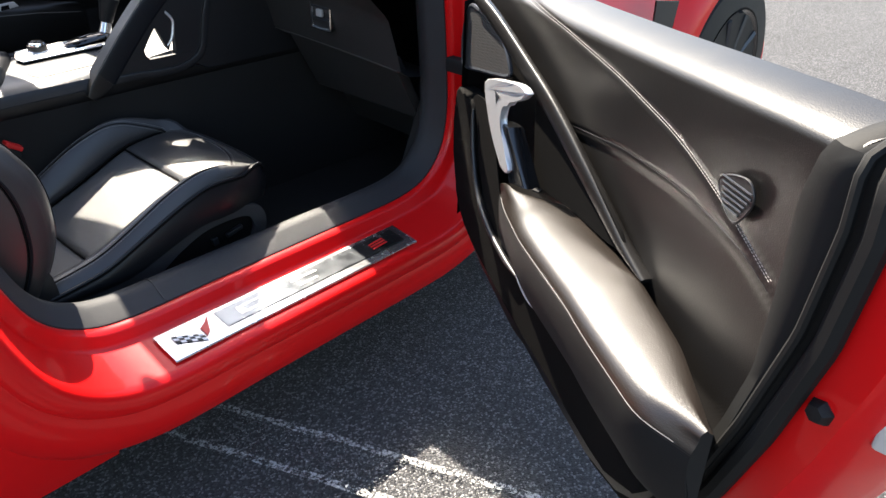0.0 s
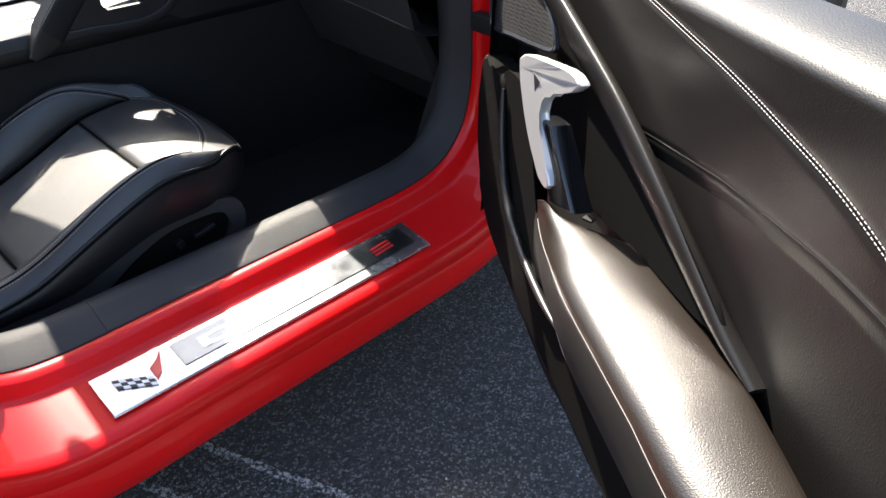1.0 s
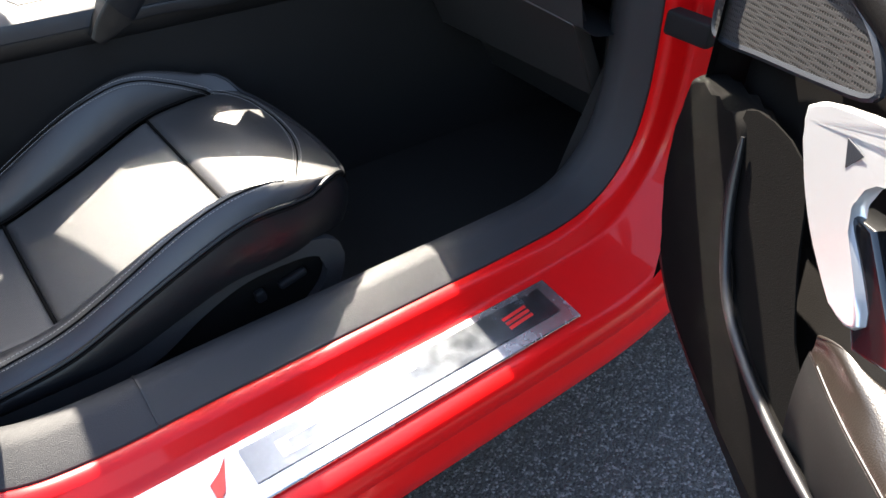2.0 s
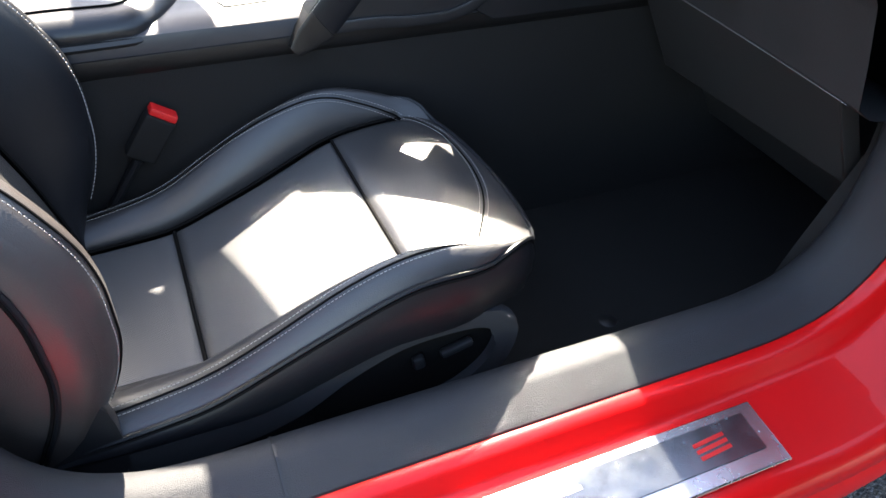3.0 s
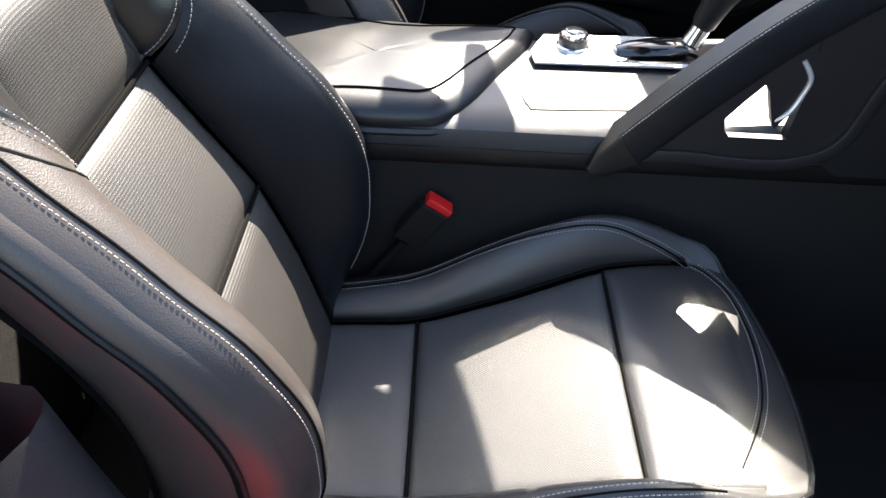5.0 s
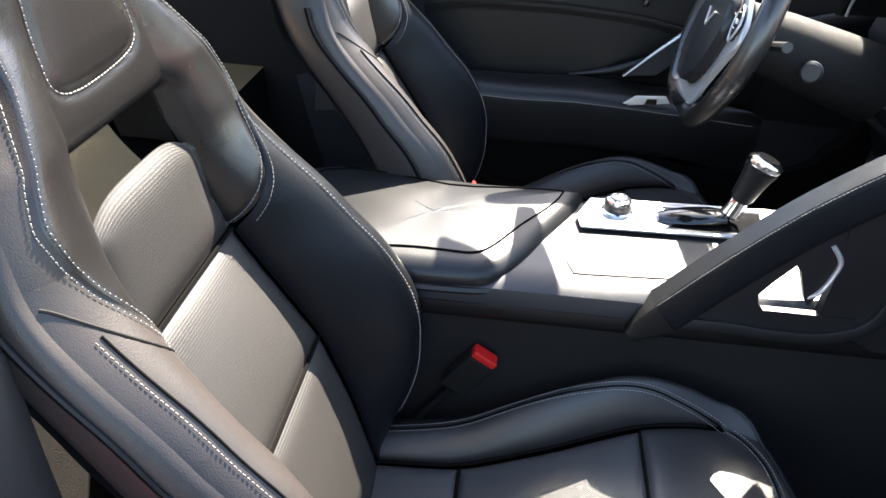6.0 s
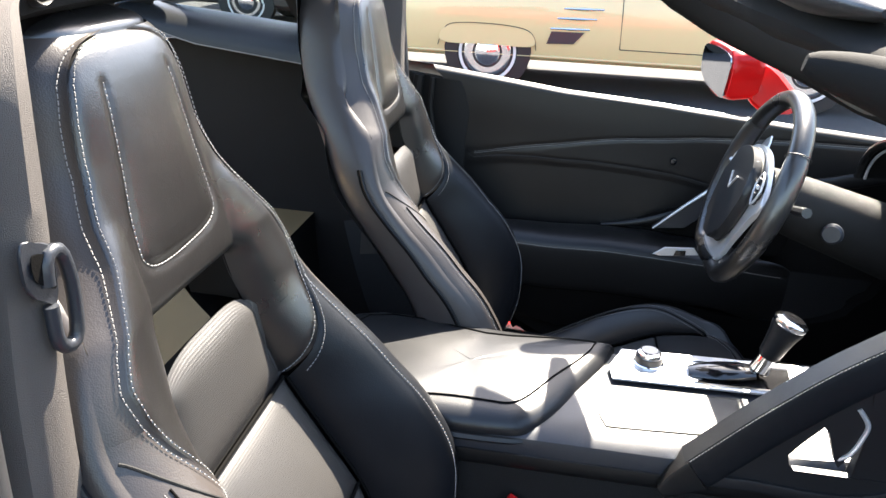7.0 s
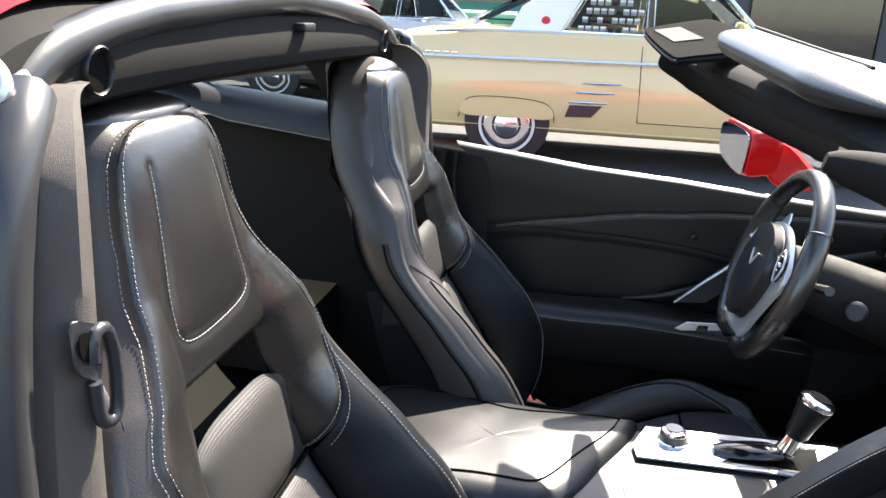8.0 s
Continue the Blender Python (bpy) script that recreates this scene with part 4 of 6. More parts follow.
# windscreen frame, glass, visors
def rounded_bar(path, wide, high, n=14):
    """A bar along a path with an egg-shaped section, its ends drawn in."""
    rings = []
    for i, p in enumerate(path):
        d = (path[min(i + 1, len(path) - 1)] - path[max(i - 1, 0)]).normalized()
        side = d.cross(Vector((0, 0, 1))).normalized()
        up = side.cross(d)
        e = min(1, 0.25 + 0.75 * (min(i, len(path) - 1 - i) / 9) ** 0.7)
        rings.append([p + side * (wide * e * math.cos(2 * math.pi * k / n)) + up * (high * e * math.sin(2 * math.pi * k / n) * (1.0 if math.sin(2 * math.pi * k / n) > 0 else 1.25)) for k in range(n)])
    bm = bmesh.new()
    skin(bm, rings, True, True)
    return bm


for sg in (-1, 1):
    pil = spline([(0.60, sg * 0.742, 0.935), (0.40, sg * 0.705, 1.020), (0.25, sg * 0.675, 1.090), (0.15, sg * 0.652, 1.133), (0.04, sg * 0.625, 1.180), (-0.07, sg * 0.600, 1.238), (-0.142, sg * 0.588, 1.256)], 8)
    part("windscreen_pillar", rounded_bar(pil, 0.022, 0.032 if sg > 0 else 0.018, 18), LINING, car, "black windscreen pillar trim")
head_path = [Vector((-0.075 + 0.05 * (1 - (y / 0.57) ** 2), y, 1.254 + 0.004 * (1 - (y / 0.57) ** 2))) for y in [-0.57 + 1.14 * i / 28 for i in range(29)]]
part("windscreen_header", rounded_bar(head_path, 0.062, 0.026, 18), LINING, car, "black windscreen header rail")
part("header_seal", tube([p + Vector((0.0, 0, 0.024)) for p in head_path], 0.008, 8), ROLL, car, "rubber roof seal on the header")
ws = part("windscreen", grid(lambda a, b: Vector((0.0 + 0.98 * b + 0.10 * b * (1 - (2 * a - 1) ** 2), (-0.54 - 0.19 * b) * (1 - 2 * a), 1.285 - 0.345 * b - 0.02 * (2 * a - 1) ** 2 * (1 - b))), 16, 12), PANE, car, "clear windscreen")
ws.visible_shadow = False
# the driver's visor is swung back, the passenger's lies along the header
va, vb, vc, vd = Vector((-0.187, 0.50, 1.304)), Vector((-0.070, 0.47, 1.328)), Vector((-0.020, 0.12, 1.292)), Vector((-0.160, 0.13, 1.268))


def on_visor(a, b, up=0.0):
    return (va.lerp(vd, a)).lerp(vb.lerp(vc, a), b) + Vector((0, 0, up))


visor_rim = spline([on_visor(a, b) for a, b in ((0.04, 0.0), (0.5, -0.03), (0.96, 0.0), (1.0, 0.10), (1.01, 0.5), (1.0, 0.92), (0.95, 1.0), (0.5, 1.03), (0.06, 1.0), (0.0, 0.9), (-0.02, 0.5), (0.0, 0.1))], 4, True)
vis = part("sun_visor", slab(visor_rim, (0, 0, 0.012), 0.004, 3), PAD, car, "black padded sun visor, swung back")
part("visor_hem", tube([p + Vector((0, 0, 0.006)) for p in visor_rim], 0.0025, 6, True), BUCKLE, vis)
part("visor_label", slab([on_visor(a, b, 0.0126) for a, b in ((0.14, 0.10), (0.60, 0.16), (0.62, 0.50), (0.16, 0.46))], (0, 0, 0.0010)), LABEL, vis, "grey warning label on the visor")
bm = rounded_bar([Vector((-0.108 + 0.034 * k, -0.52 * k, 1.318 - 0.038 * k)) for k in [i / 40 for i in range(41)]], 0.040, 0.016, 24)
vis = part("sun_visor", bm, VISOR, car, "padded sun visor along the header, bright in the sun")
part("visor_slit", tube([Vector((-0.098 + 0.028 * k, -0.10 - 0.32 * k, 1.3285 - 0.026 * k)) for k in (0, 0.25, 0.5, 0.75, 1)], 0.0018, 6), BUCKLE, vis, "dark slit in the visor")

# rear-view mirror on its stem, with the cover at the top of the glass
RM = Vector((0.076, -0.045, 1.18))
mirror_out = spline([RM + Vector((0.10 * z, y, z)) for y, z in ((-0.125, 0.010), (-0.110, 0.032), (0.0, 0.038), (0.105, 0.025), (0.126, 0.0), (0.112, -0.030), (0.0, -0.038), (-0.112, -0.030))], 5, True)
rvm = thing("rear_view_mirror", (0.13, 0, 1.24), "black rear-view mirror under the windscreen header", "mirror")
part("mirror_case", slab(mirror_out, (0.032, 0, 0), 0.009, 3), PLASTIC, rvm, "black mirror case")
part("mirror_glass", slab([RM + Vector((-0.0022 + (p.x - RM.x) * 0.86, (p.y - RM.y) * 0.94, (p.z - RM.z) * 0.86)) for p in mirror_out], (0.0025, 0, 0)), MIRROR, rvm, "mirror glass", smooth=False)
part("mirror_stem", tube(spline([RM + Vector((0.03, 0.02, 0.005)), (0.140, -0.01, 1.195), (0.160, 0, 1.212)], 4), 0.013, 10), PLASTIC, rvm, "short black stem")
part("mirror_cover", slab(spline([(0.030, -0.085, 1.246), (0.030, 0.085, 1.246), (0.130, 0.060, 1.212), (0.165, 0.0, 1.200), (0.130, -0.060, 1.212)], 4, True), (0.004, 0, 0.022), 0.006), PLASTIC, rvm, "black cover below the glass")

# bonnet, wings and front wheel
for sg in (-1, 1):
    def wing(a, b, sg=sg):
        x = 0.60 + 1.90 * a
        arch = 0.0
        ytop = 0.70 - 0.05 * a
        yo = 0.905 - 0.10 * max(0, a - 0.6) * 2
        z = 0.92 - 0.22 * a * a + 0.05 * math.exp(-((x - 1.95) / 0.4) ** 2)
        zl = 0.30 if abs(x - 1.95) > 0.40 else 0.36 + math.sqrt(max(0, 0.40 ** 2 - (x - 1.95) ** 2))
        y = ytop + (yo - ytop) * math.sin(b * math.pi / 2)
        return Vector((x, sg * y, z + (min(zl, z - 0.03) - z) * b ** 1.3))
    part("front_wing", grid(wing, 60, 12), RED, car, "glossy red front wing")
    part("side_vent", slab([(1.28, sg * 0.900, 0.75), (1.42, sg * 0.903, 0.73), (1.36, sg * 0.903, 0.42), (1.29, sg * 0.902, 0.40)], (0, sg * 0.006, 0)), BLACKINK, car, "black wing vent")
    wheel = part("wheel", lathe([(0.20, -0.11), (0.33, -0.12), (0.365, -0.09), (0.37, 0.0), (0.365, 0.09), (0.345, 0.115), (0.26, 0.125), (0.252, 0.118)], (1.95, sg * 0.775, 0.37), (0, sg, 0), 48), RUBBER, car, "black tyre")
    part("rim", lathe([(0.0, 0.085), (0.05, 0.09), (0.06, 0.05), (0.21, 0.03), (0.235, 0.115), (0.252, 0.126), (0.246, -0.05), (0.0, -0.06)], (1.95, sg * 0.775, 0.37), (0, sg, 0), 40), GLOSS_BLACK, wheel, "dark alloy rim")
    for k in range(10):
        a = 2 * math.pi * k / 10
        p0, p1 = Vector((1.95 + 0.05 * math.cos(a), sg * 0.880, 0.37 + 0.05 * math.sin(a))), Vector((1.95 + 0.235 * math.cos(a), sg * 0.892, 0.37 + 0.235 * math.sin(a)))
        part("spoke", tube([p0, p0.lerp(p1, 0.5), p1], [0.016, 0.012, 0.014], 6), SATIN, wheel)
    part("rear_wheel", lathe([(0.20, -0.12), (0.34, -0.13), (0.37, -0.10), (0.375, 0.0), (0.37, 0.10), (0.35, 0.13), (0.26, 0.13)], (-1.30, sg * 0.74, 0.375), (0, sg, 0), 40), RUBBER, car, "black tyre")
part("bonnet", grid(lambda a, b: Vector((0.95 + 1.40 * a, (-0.70 + 1.4 * b) * (1 - 0.07 * a), 0.925 - 0.24 * a * a + 0.05 * math.exp(-((2 * b - 1) / 0.45) ** 2) * (1 - a))), 16, 16), RED, car, "glossy red bonnet")
def nose(a, b):
    """The rounded front end from the bonnet's edge down."""
    y = (-0.80 + 1.60 * a)
    bulge = 0.22 * (1 - (y / 0.82) ** 2)
    return Vector((2.28 + bulge * math.sin(math.pi * (0.15 + 0.75 * b)) + 0.06 * (1 - b), y, 0.70 - 0.50 * b + 0.02 * (1 - abs(y)) * (1 - b)))


part("front_fascia", grid(nose, 30, 14), RED, car, "glossy red front bumper")
part("front_grille", slab(spline([nose(0.30, 0.62) + Vector((0.012, 0, 0)), nose(0.5, 0.58) + Vector((0.012, 0, 0)), nose(0.70, 0.62) + Vector((0.012, 0, 0)), nose(0.66, 0.86) + Vector((0.012, 0, 0)), nose(0.34, 0.86) + Vector((0.012, 0, 0))], 4, True), (-0.02, 0, 0)), BLACKINK, car, "black grille opening")
part("underbody", block((0.0, 0, 0.13), (3.4, 1.55, 0.03)), BLACKINK, car, "dark underbody", smooth=False)
# driver's door mirror
MW, MN, MC = Vector((0.21, -1.22, 0)), Vector((-0.980, -0.13, -0.13)), Vector((0.100, 0.955, 1.032))
glass_out = spline([MC + MW * a + Vector((0, 0, b)) for a, b in ((-0.075, 0.045), (-0.03, 0.058), (0.06, 0.052), (0.082, 0.03), (0.075, -0.03), (0.055, -0.055), (-0.065, -0.025))], 4, True)
mir = part("door_mirror", slab([MC + (p - MC) * 1.12 - MN * 0.001 for p in glass_out], -MN * 0.075, 0.018, 3), RED, car, "red door mirror housing")
part("mirror_glass", slab([p + MN * 0.001 for p in glass_out], MN * 0.003), MIRROR, mir, "mirror glass", smooth=False)
part("mirror_foot", slab(spline([(0.150, 0.90, 1.072), (0.215, 0.885, 1.052), (0.265, 0.87, 1.005), (0.300, 0.855, 0.965), (0.25, 0.86, 0.950), (0.195, 0.875, 0.955), (0.160, 0.89, 1.000)], 3, True), (0.02, 0.07, 0), 0.012, 3), RED, mir, "red mirror foot")

# ---- doors ----
def car_door(name, P, at, label, opened, crest, deep):
    """A door, written as P(s, n, z): s from the hinge back, n into the cabin, z the height."""
    d = thing(name, at, label, "car door", "two doors")

    def top(s):
        return float(np.interp(s, [0.0, 0.2, 0.43, 0.64, 0.82, 0.96, 1.2], [0.930, 0.942, 0.953, 0.966, 0.979, 0.989, 1.003]))

    def low(s):
        return float(np.interp(s, [-0.02, 0.05, 0.2, 0.39, 0.58, 0.76, 0.86, 0.95, 1.02, 1.08], [0.40, 0.36, 0.335, 0.32, 0.32, 0.325, 0.35, 0.41, 0.50, 0.64]))

    def rear(z):
        return float(np.interp(z, [0.33, 0.50, 0.63, 0.78, 0.90, 1.0, 1.05], [0.91, 0.985, 1.03, 1.07, 1.083, 1.078, 1.075]))

    def inner_end(z):
        return sm(z, [0.33, 0.45, 0.60, 0.70, 0.82, 0.90, 0.965, 1.012], [0.86, 0.925, 0.985, 1.010, 1.010, 1.004, 1.018, 1.056], 0.015)

    # the inner skin: upper pad, stitch line, inset field
    def stitch(s):
        return sm(s, [0.0, 0.216, 0.406, 0.617, 0.778, 0.878, 0.954, 1.02], [0.925, 0.921, 0.915, 0.899, 0.876, 0.845, 0.815, 0.785], 0.04)

    def inset(s):
        return sm(s, [0.40, 0.469, 0.646, 0.799, 0.901, 0.969, 1.01], [0.755, 0.774, 0.806, 0.818, 0.812, 0.798, 0.775], 0.03)

    def crown_n(s, z):
        return -deep * max(0, (z - (top(s) - crest)) / crest) ** 2

    def relief(s, z):
        t = top(s)
        n = crown_n(s, z)
        n += 0.002 * math.exp(-((z - t + 0.06) / 0.05) ** 2)
        dz = z - stitch(s)
        n += -0.003 * math.exp(-(dz / 0.0045) ** 2)
        if s > 0.42:
            di = z - inset(s)
            n += (-0.005 * min(1, max(0, -di / 0.02)) - 0.0018 * math.exp(-(di / 0.004) ** 2)) * min(1, (s - 0.42) / 0.05)
        lower = max(0, min(1, (0.60 - z) / 0.12))
        n += 0.05 * lower
        return n

    rows = []
    na, nb = 120, 300
    for j in range(nb + 1):
        row = []
        for i in range(na + 1):
            a, b = i / na, j / nb
            s = a * 1.02
            smax = 0.98
            for _ in range(4):
                z0 = max(low(smax) + 0.015, 0.30)
                smax = inner_end(z0 + (top(smax) - z0) * b) + 0.022
            s = -0.01 + (smax + 0.01) * a
            z1 = top(s)
            z0 = max(low(s) + 0.015, 0.30)
            z = z0 + (z1 - z0) * b
            row.append(P(s, relief(s, z), z))
        rows.append(row)
    bm = bmesh.new()
    skin(bm, rows)
    panel = part("inner_panel", bm, VINYL, d, "black vinyl door panel with stitched seams")
    # outer skin, rear flange and seal
    drop = 0.055 if opened else 0.085
    rows = []
    for j in range(25):
        row = []
        for i in range(41):
            a, b = i / 40, j / 24
            z0, z1 = 0.28, 1.0
            s = -0.06 + 1.22 * a
            zt, zb = top(s) - drop, low(min(s, 1.05)) - 0.04
            z = zb + (zt - zb) * b
            s = -0.06 + (rear(z) + 0.075 + 0.06) * a
            zt = top(s) - drop
            z = (low(min(s, 1.05)) - 0.04) + (zt - (low(min(s, 1.05)) - 0.04)) * b
            n = -0.13 - 0.06 * math.sin(math.pi * min(1, max(0, (1 - b) * 1.1)))
            row.append(P(s, n, z))
        rows.append(row)
    bm = bmesh.new()
    skin(bm, rows)
    part("outer_skin", bm, RED, d, "glossy red outer door skin")
    zs = [0.345 + ((1.0 if opened else 0.968) - 0.345) * i / 40 for i in range(41)]
    bm = bmesh.new()
    skin(bm, [[P(inner_end(z) * (1 - k) + (rear(z) + 0.004) * k + ds, n + 0.8 * crown_n(1.0, z), z) for z in zs] for k, ds, n in ((0, -0.012, -0.03), (0, -0.004, 0.004), (0, 0.012, 0.007), (0.5, 0.0, 0.002), (0.7, 0, -0.010), (1, 0, -0.022))])
    part("end_trim", bm, BUCKLE, d, "black rubber end of the door panel")
    bm = bmesh.new()
    skin(bm, [[P(rear(z) + ds, n, min(z, 1.0 + (n + 0.03) * 0.5)) for z in zs] for ds, n in ((-0.002, -0.016), (0.055, -0.03), (0.072, -0.06), (0.078, -0.13), (0.076, -0.16))])
    part("rear_flange", bm, RED if opened else RUBBER, d, "glossy red door end" if opened else "black end of the door")
    line = [P(rear(z) + 0.006, -0.008 + 0.8 * crown_n(1.0, z), z) for z in zs]
    part("door_seal", tube(line, 0.013, 8), BUCKLE, d, "black rubber door seal")
    part("inner_seal", tube([P(rear(z) - 0.018, 0.004 + 0.8 * crown_n(1.0, z), z) for z in zs], 0.006, 8), BUCKLE, d, "second rubber lip")
    part("bump_stop", lathe([(0.0, 0.014), (0.010, 0.013), (0.014, 0.006), (0.016, 0.0), (0.016, -0.004)], P(1.080, -0.026, 0.700), P(0.2, 1.0, 0) - P(0.0, 0.0, 0), 6), RUBBER, d, "black rubber bump stop")
    part("door_latch", block(P(1.125, -0.09, 0.715), (0.05, 0.05, 0.075), 0.006), SILVER, d, "metal door latch")
    ss = [-0.02 + 1.14 * i / 40 for i in range(41)]
    part("belt_seal", tube([P(s, -0.105, top(s) + (-0.036 if opened else -0.062)) for s in ss], 0.011, 6), RUBBER, d, "black window belt seal")
    bm = bmesh.new()
    skin(bm, [[P(s, n, top(s) + dz) for s in ss] for n, dz in ((-0.09, -0.034 if opened else -0.045), (-0.105, -0.055 if opened else -0.07), (-0.13, -0.052 if opened else -0.08))])
    part("belt_cap", bm, RUBBER, d)
    bm = bmesh.new()
    skin(bm, [[P(s, n, top(s) + dz) for s in ss] for n, dz in ((-deep + 0.002, -0.001), (-deep - 0.006, -0.006), (-0.10, -0.04))])
    part("sill_pad", bm, VINYL, d, "top of the door panel under the window line")
    sb = [0.0 + 0.92 * i / 40 for i in range(41)]
    bm = bmesh.new()
    skin(bm, [[P(s, n, low(s) + dz) for s in sb] for n, dz in ((relief(0.5, 0.36) + 0.0, 0.016), (0.03, -0.012), (-0.06, -0.038), (-0.14, -0.036))])
    part("lower_edge", bm, PAD, d, "black lower edge of the door")
    bm = bmesh.new()
    skin(bm, [[P(s, n, z) for z in [0.37 + 0.50 * i / 12 for i in range(13)]] for s, n in ((-0.012, 0.05), (-0.035, 0.03), (-0.05, -0.05), (-0.06, -0.13))])
    part("front_edge", bm, PAD, d, "black front end of the door")
    # lower map pocket shell at the front
    pk = spline([P(*q) for q in ((-0.04, 0.055, 0.672), (0.06, 0.062, 0.686), (0.13, 0.066, 0.698), (0.155, 0.066, 0.62), (0.20, 0.066, 0.545), (0.29, 0.068, 0.500), (0.40, 0.070, 0.490), (0.50, 0.070, 0.490), (0.60, 0.070, 0.510), (0.68, 0.080, 0.535), (0.80, 0.092, 0.545), (0.96, 0.088, 0.545), (0.955, 0.075, 0.470), (0.86, 0.070, 0.410), (0.60, 0.062, 0.385), (0.34, 0.060, 0.375), (0.11, 0.060, 0.390), (0.0, 0.058, 0.440), (-0.045, 0.055, 0.52))], 4, True)
    inward = P(0, 1, 0) - P(0, 0, 0)
    part("lower_pad", slab(pk, -inward * 0.045, 0.010, 3), PAD, d, "black textured lower door pad")
    rim = spline([P(*q) for q in ((0.140, 0.067, 0.690), (0.160, 0.069, 0.610), (0.212, 0.070, 0.532), (0.30, 0.072, 0.500), (0.40, 0.073, 0.491), (0.48, 0.073, 0.494))], 6)
    if opened:
        part("pocket_rim", tube(rim, [0.002 + 0.004 * min(1, 8 * k / len(rim), 6 * (len(rim) - 1 - k) / len(rim)) for k in range(len(rim))], 12), PLASTIC, d, "grey rim of the map pocket")
        well = spline([P(q[0], 0.0585, q[1]) for q in ((0.12, 0.71), (0.24, 0.72), (0.29, 0.63), (0.34, 0.560), (0.43, 0.53), (0.60, 0.535), (0.645, 0.525), (0.60, 0.500), (0.45, 0.480), (0.30, 0.485), (0.19, 0.545), (0.145, 0.62))], 4, True)
        part("map_pocket", slab(well, inward * 0.002), PAD, d, "dark map pocket")
        part("pocket_clip", tube(spline([P(0.470, 0.074, 0.497), P(0.54, 0.077, 0.494), P(0.60, 0.077, 0.507), P(0.632, 0.074, 0.533)], 5), [0.001, 0.0018, 0.0026, 0.0034, 0.004, 0.0044, 0.0046, 0.0046, 0.0046, 0.0044, 0.004, 0.0036, 0.003, 0.0022, 0.0015, 0.001], 8, flat=0.7), SILVER, d, "bright metal pocket trim")
    # armrest
    def arm(a, b):
        s = 0.368 + (1.035 - 0.368) * a
        nin = sm(a, [0, 0.11, 0.24, 0.5, 0.8, 1], [0.072, 0.066, 0.004, 0.0, 0.018, 0.055], 0.025)
        nout = sm(a, [0, 0.12, 0.3, 0.7, 0.93, 1], [0.080, 0.100, 0.118, 0.120, 0.113, 0.07], 0.05)
        zt = float(np.interp(a, [0, 0.25, 0.6, 1], [0.632, 0.652, 0.660, 0.640]))
        c = [(nin, 0.0), (nin + 0.01, 0.007), (nin + (nout - nin) * 0.35, 0.010), (nin + (nout - nin) * 0.7, 0.004), (nout - 0.008, -0.008), (nout, -0.026), (nout - 0.002, -0.06), (nout - 0.012, -0.105), (nout - 0.03, -0.15), (nin, -0.155)]
        q = b * (len(c) - 1)
        ks = list(range(len(c)))
        n, dz = sm(q, ks, [p[0] for p in c], 0.45), sm(q, ks, [p[1] for p in c], 0.45)
        tip = max(0.0, 1 - a / 0.06) ** 2
        return P(s, n + (0.5 * (nin + nout) - n) * 0.5 * tip, zt + dz - 0.012 * tip * (dz > -0.02))
    along = [0.0, 0.006, 0.014, 0.026] + [0.04 + 0.92 * k / 40 for k in range(41)] + [0.98, 1.0]
    bm = bmesh.new()
    skin(bm, [[arm(a, b) for b in [0.545 * k / 28 for k in range(29)]] for a in along])
    ar = part("armrest", bm, ARM if opened else VINYL, d, "padded leather armrest, shiny with wear" if opened else "black padded armrest")
    bm = bmesh.new()
    rows = [[arm(a, b) for b in [0.535 + 0.465 * k / 24 for k in range(25)]] for a in along]
    skin(bm, rows)
    bm.faces.new([bm.verts.new(arm(1.0, k / 30)) for k in range(31)])
    part("armrest_side", bm, BUCKLE, ar, "black side under the armrest")
    part("armrest_seam", tube([arm(0.03 + 0.94 * k / 60, 0.53) - inward * 0.0003 for k in range(61)], 0.0008, 6), THREAD_DARK, ar, "stitched seam along the armrest")
    # spear trim from the mirror corner to the armrest: a domed blade
    sp = spline([P(*q) for q in ((0.06, 0.046, 0.895), (0.18, 0.042, 0.874), (0.315, 0.034, 0.834), (0.435, 0.026, 0.796), (0.548, 0.019, 0.750), (0.635, 0.013, 0.712), (0.712, 0.010, 0.682), (0.772, 0.004, 0.664))], 6)
    m = len(sp)
    rings = []
    for i in range(m):
        k = i / (m - 1)
        w = sm(k, [0, 0.25, 0.5, 0.8, 1], [0.014, 0.018, 0.018, 0.012, 0.003], 0.05)
        dd = (sp[min(i + 1, m - 1)] - sp[max(i - 1, 0)]).normalized()
        across = inward.cross(dd).normalized()
        rings.append([sp[i] + across * (w * math.cos(a)) + inward * (0.007 * math.sin(a) * (1 if math.sin(a) > 0 else 2.2)) for a in (2 * math.pi * q / 18 for q in range(18))])
    bm = bmesh.new()
    skin(bm, rings, True, True)
    part("spear_trim", bm, VINYL, d, "smooth black spear-shaped trim")
    if not opened:
        part("pull_trim", tube([P(0.692, 0.070, 0.692), P(0.63, 0.073, 0.755), P(0.572, 0.073, 0.808)], [0.002, 0.0035, 0.004], 8), SILVER, d, "bright edge of the pull handle")
        part("pull_fill", slab([P(0.692, 0.066, 0.690), P(0.572, 0.066, 0.806), P(0.572, 0.066, 0.745), P(0.62, 0.066, 0.70)], -inward * 0.02, 0.002), SATIN, d, "grey pull handle")
    # recess behind the pull
    rc = spline([P(0.36, 0.012, 0.79), P(0.45, 0.012, 0.79), P(0.60, 0.010, 0.745), P(0.72, 0.006, 0.68), P(0.55, 0.012, 0.66), P(0.40, 0.014, 0.64), P(0.37, 0.014, 0.70)], 5, True)
    part("pull_recess", slab(rc, inward * 0.006, 0.002), PAD, d, "black recess behind the handle")
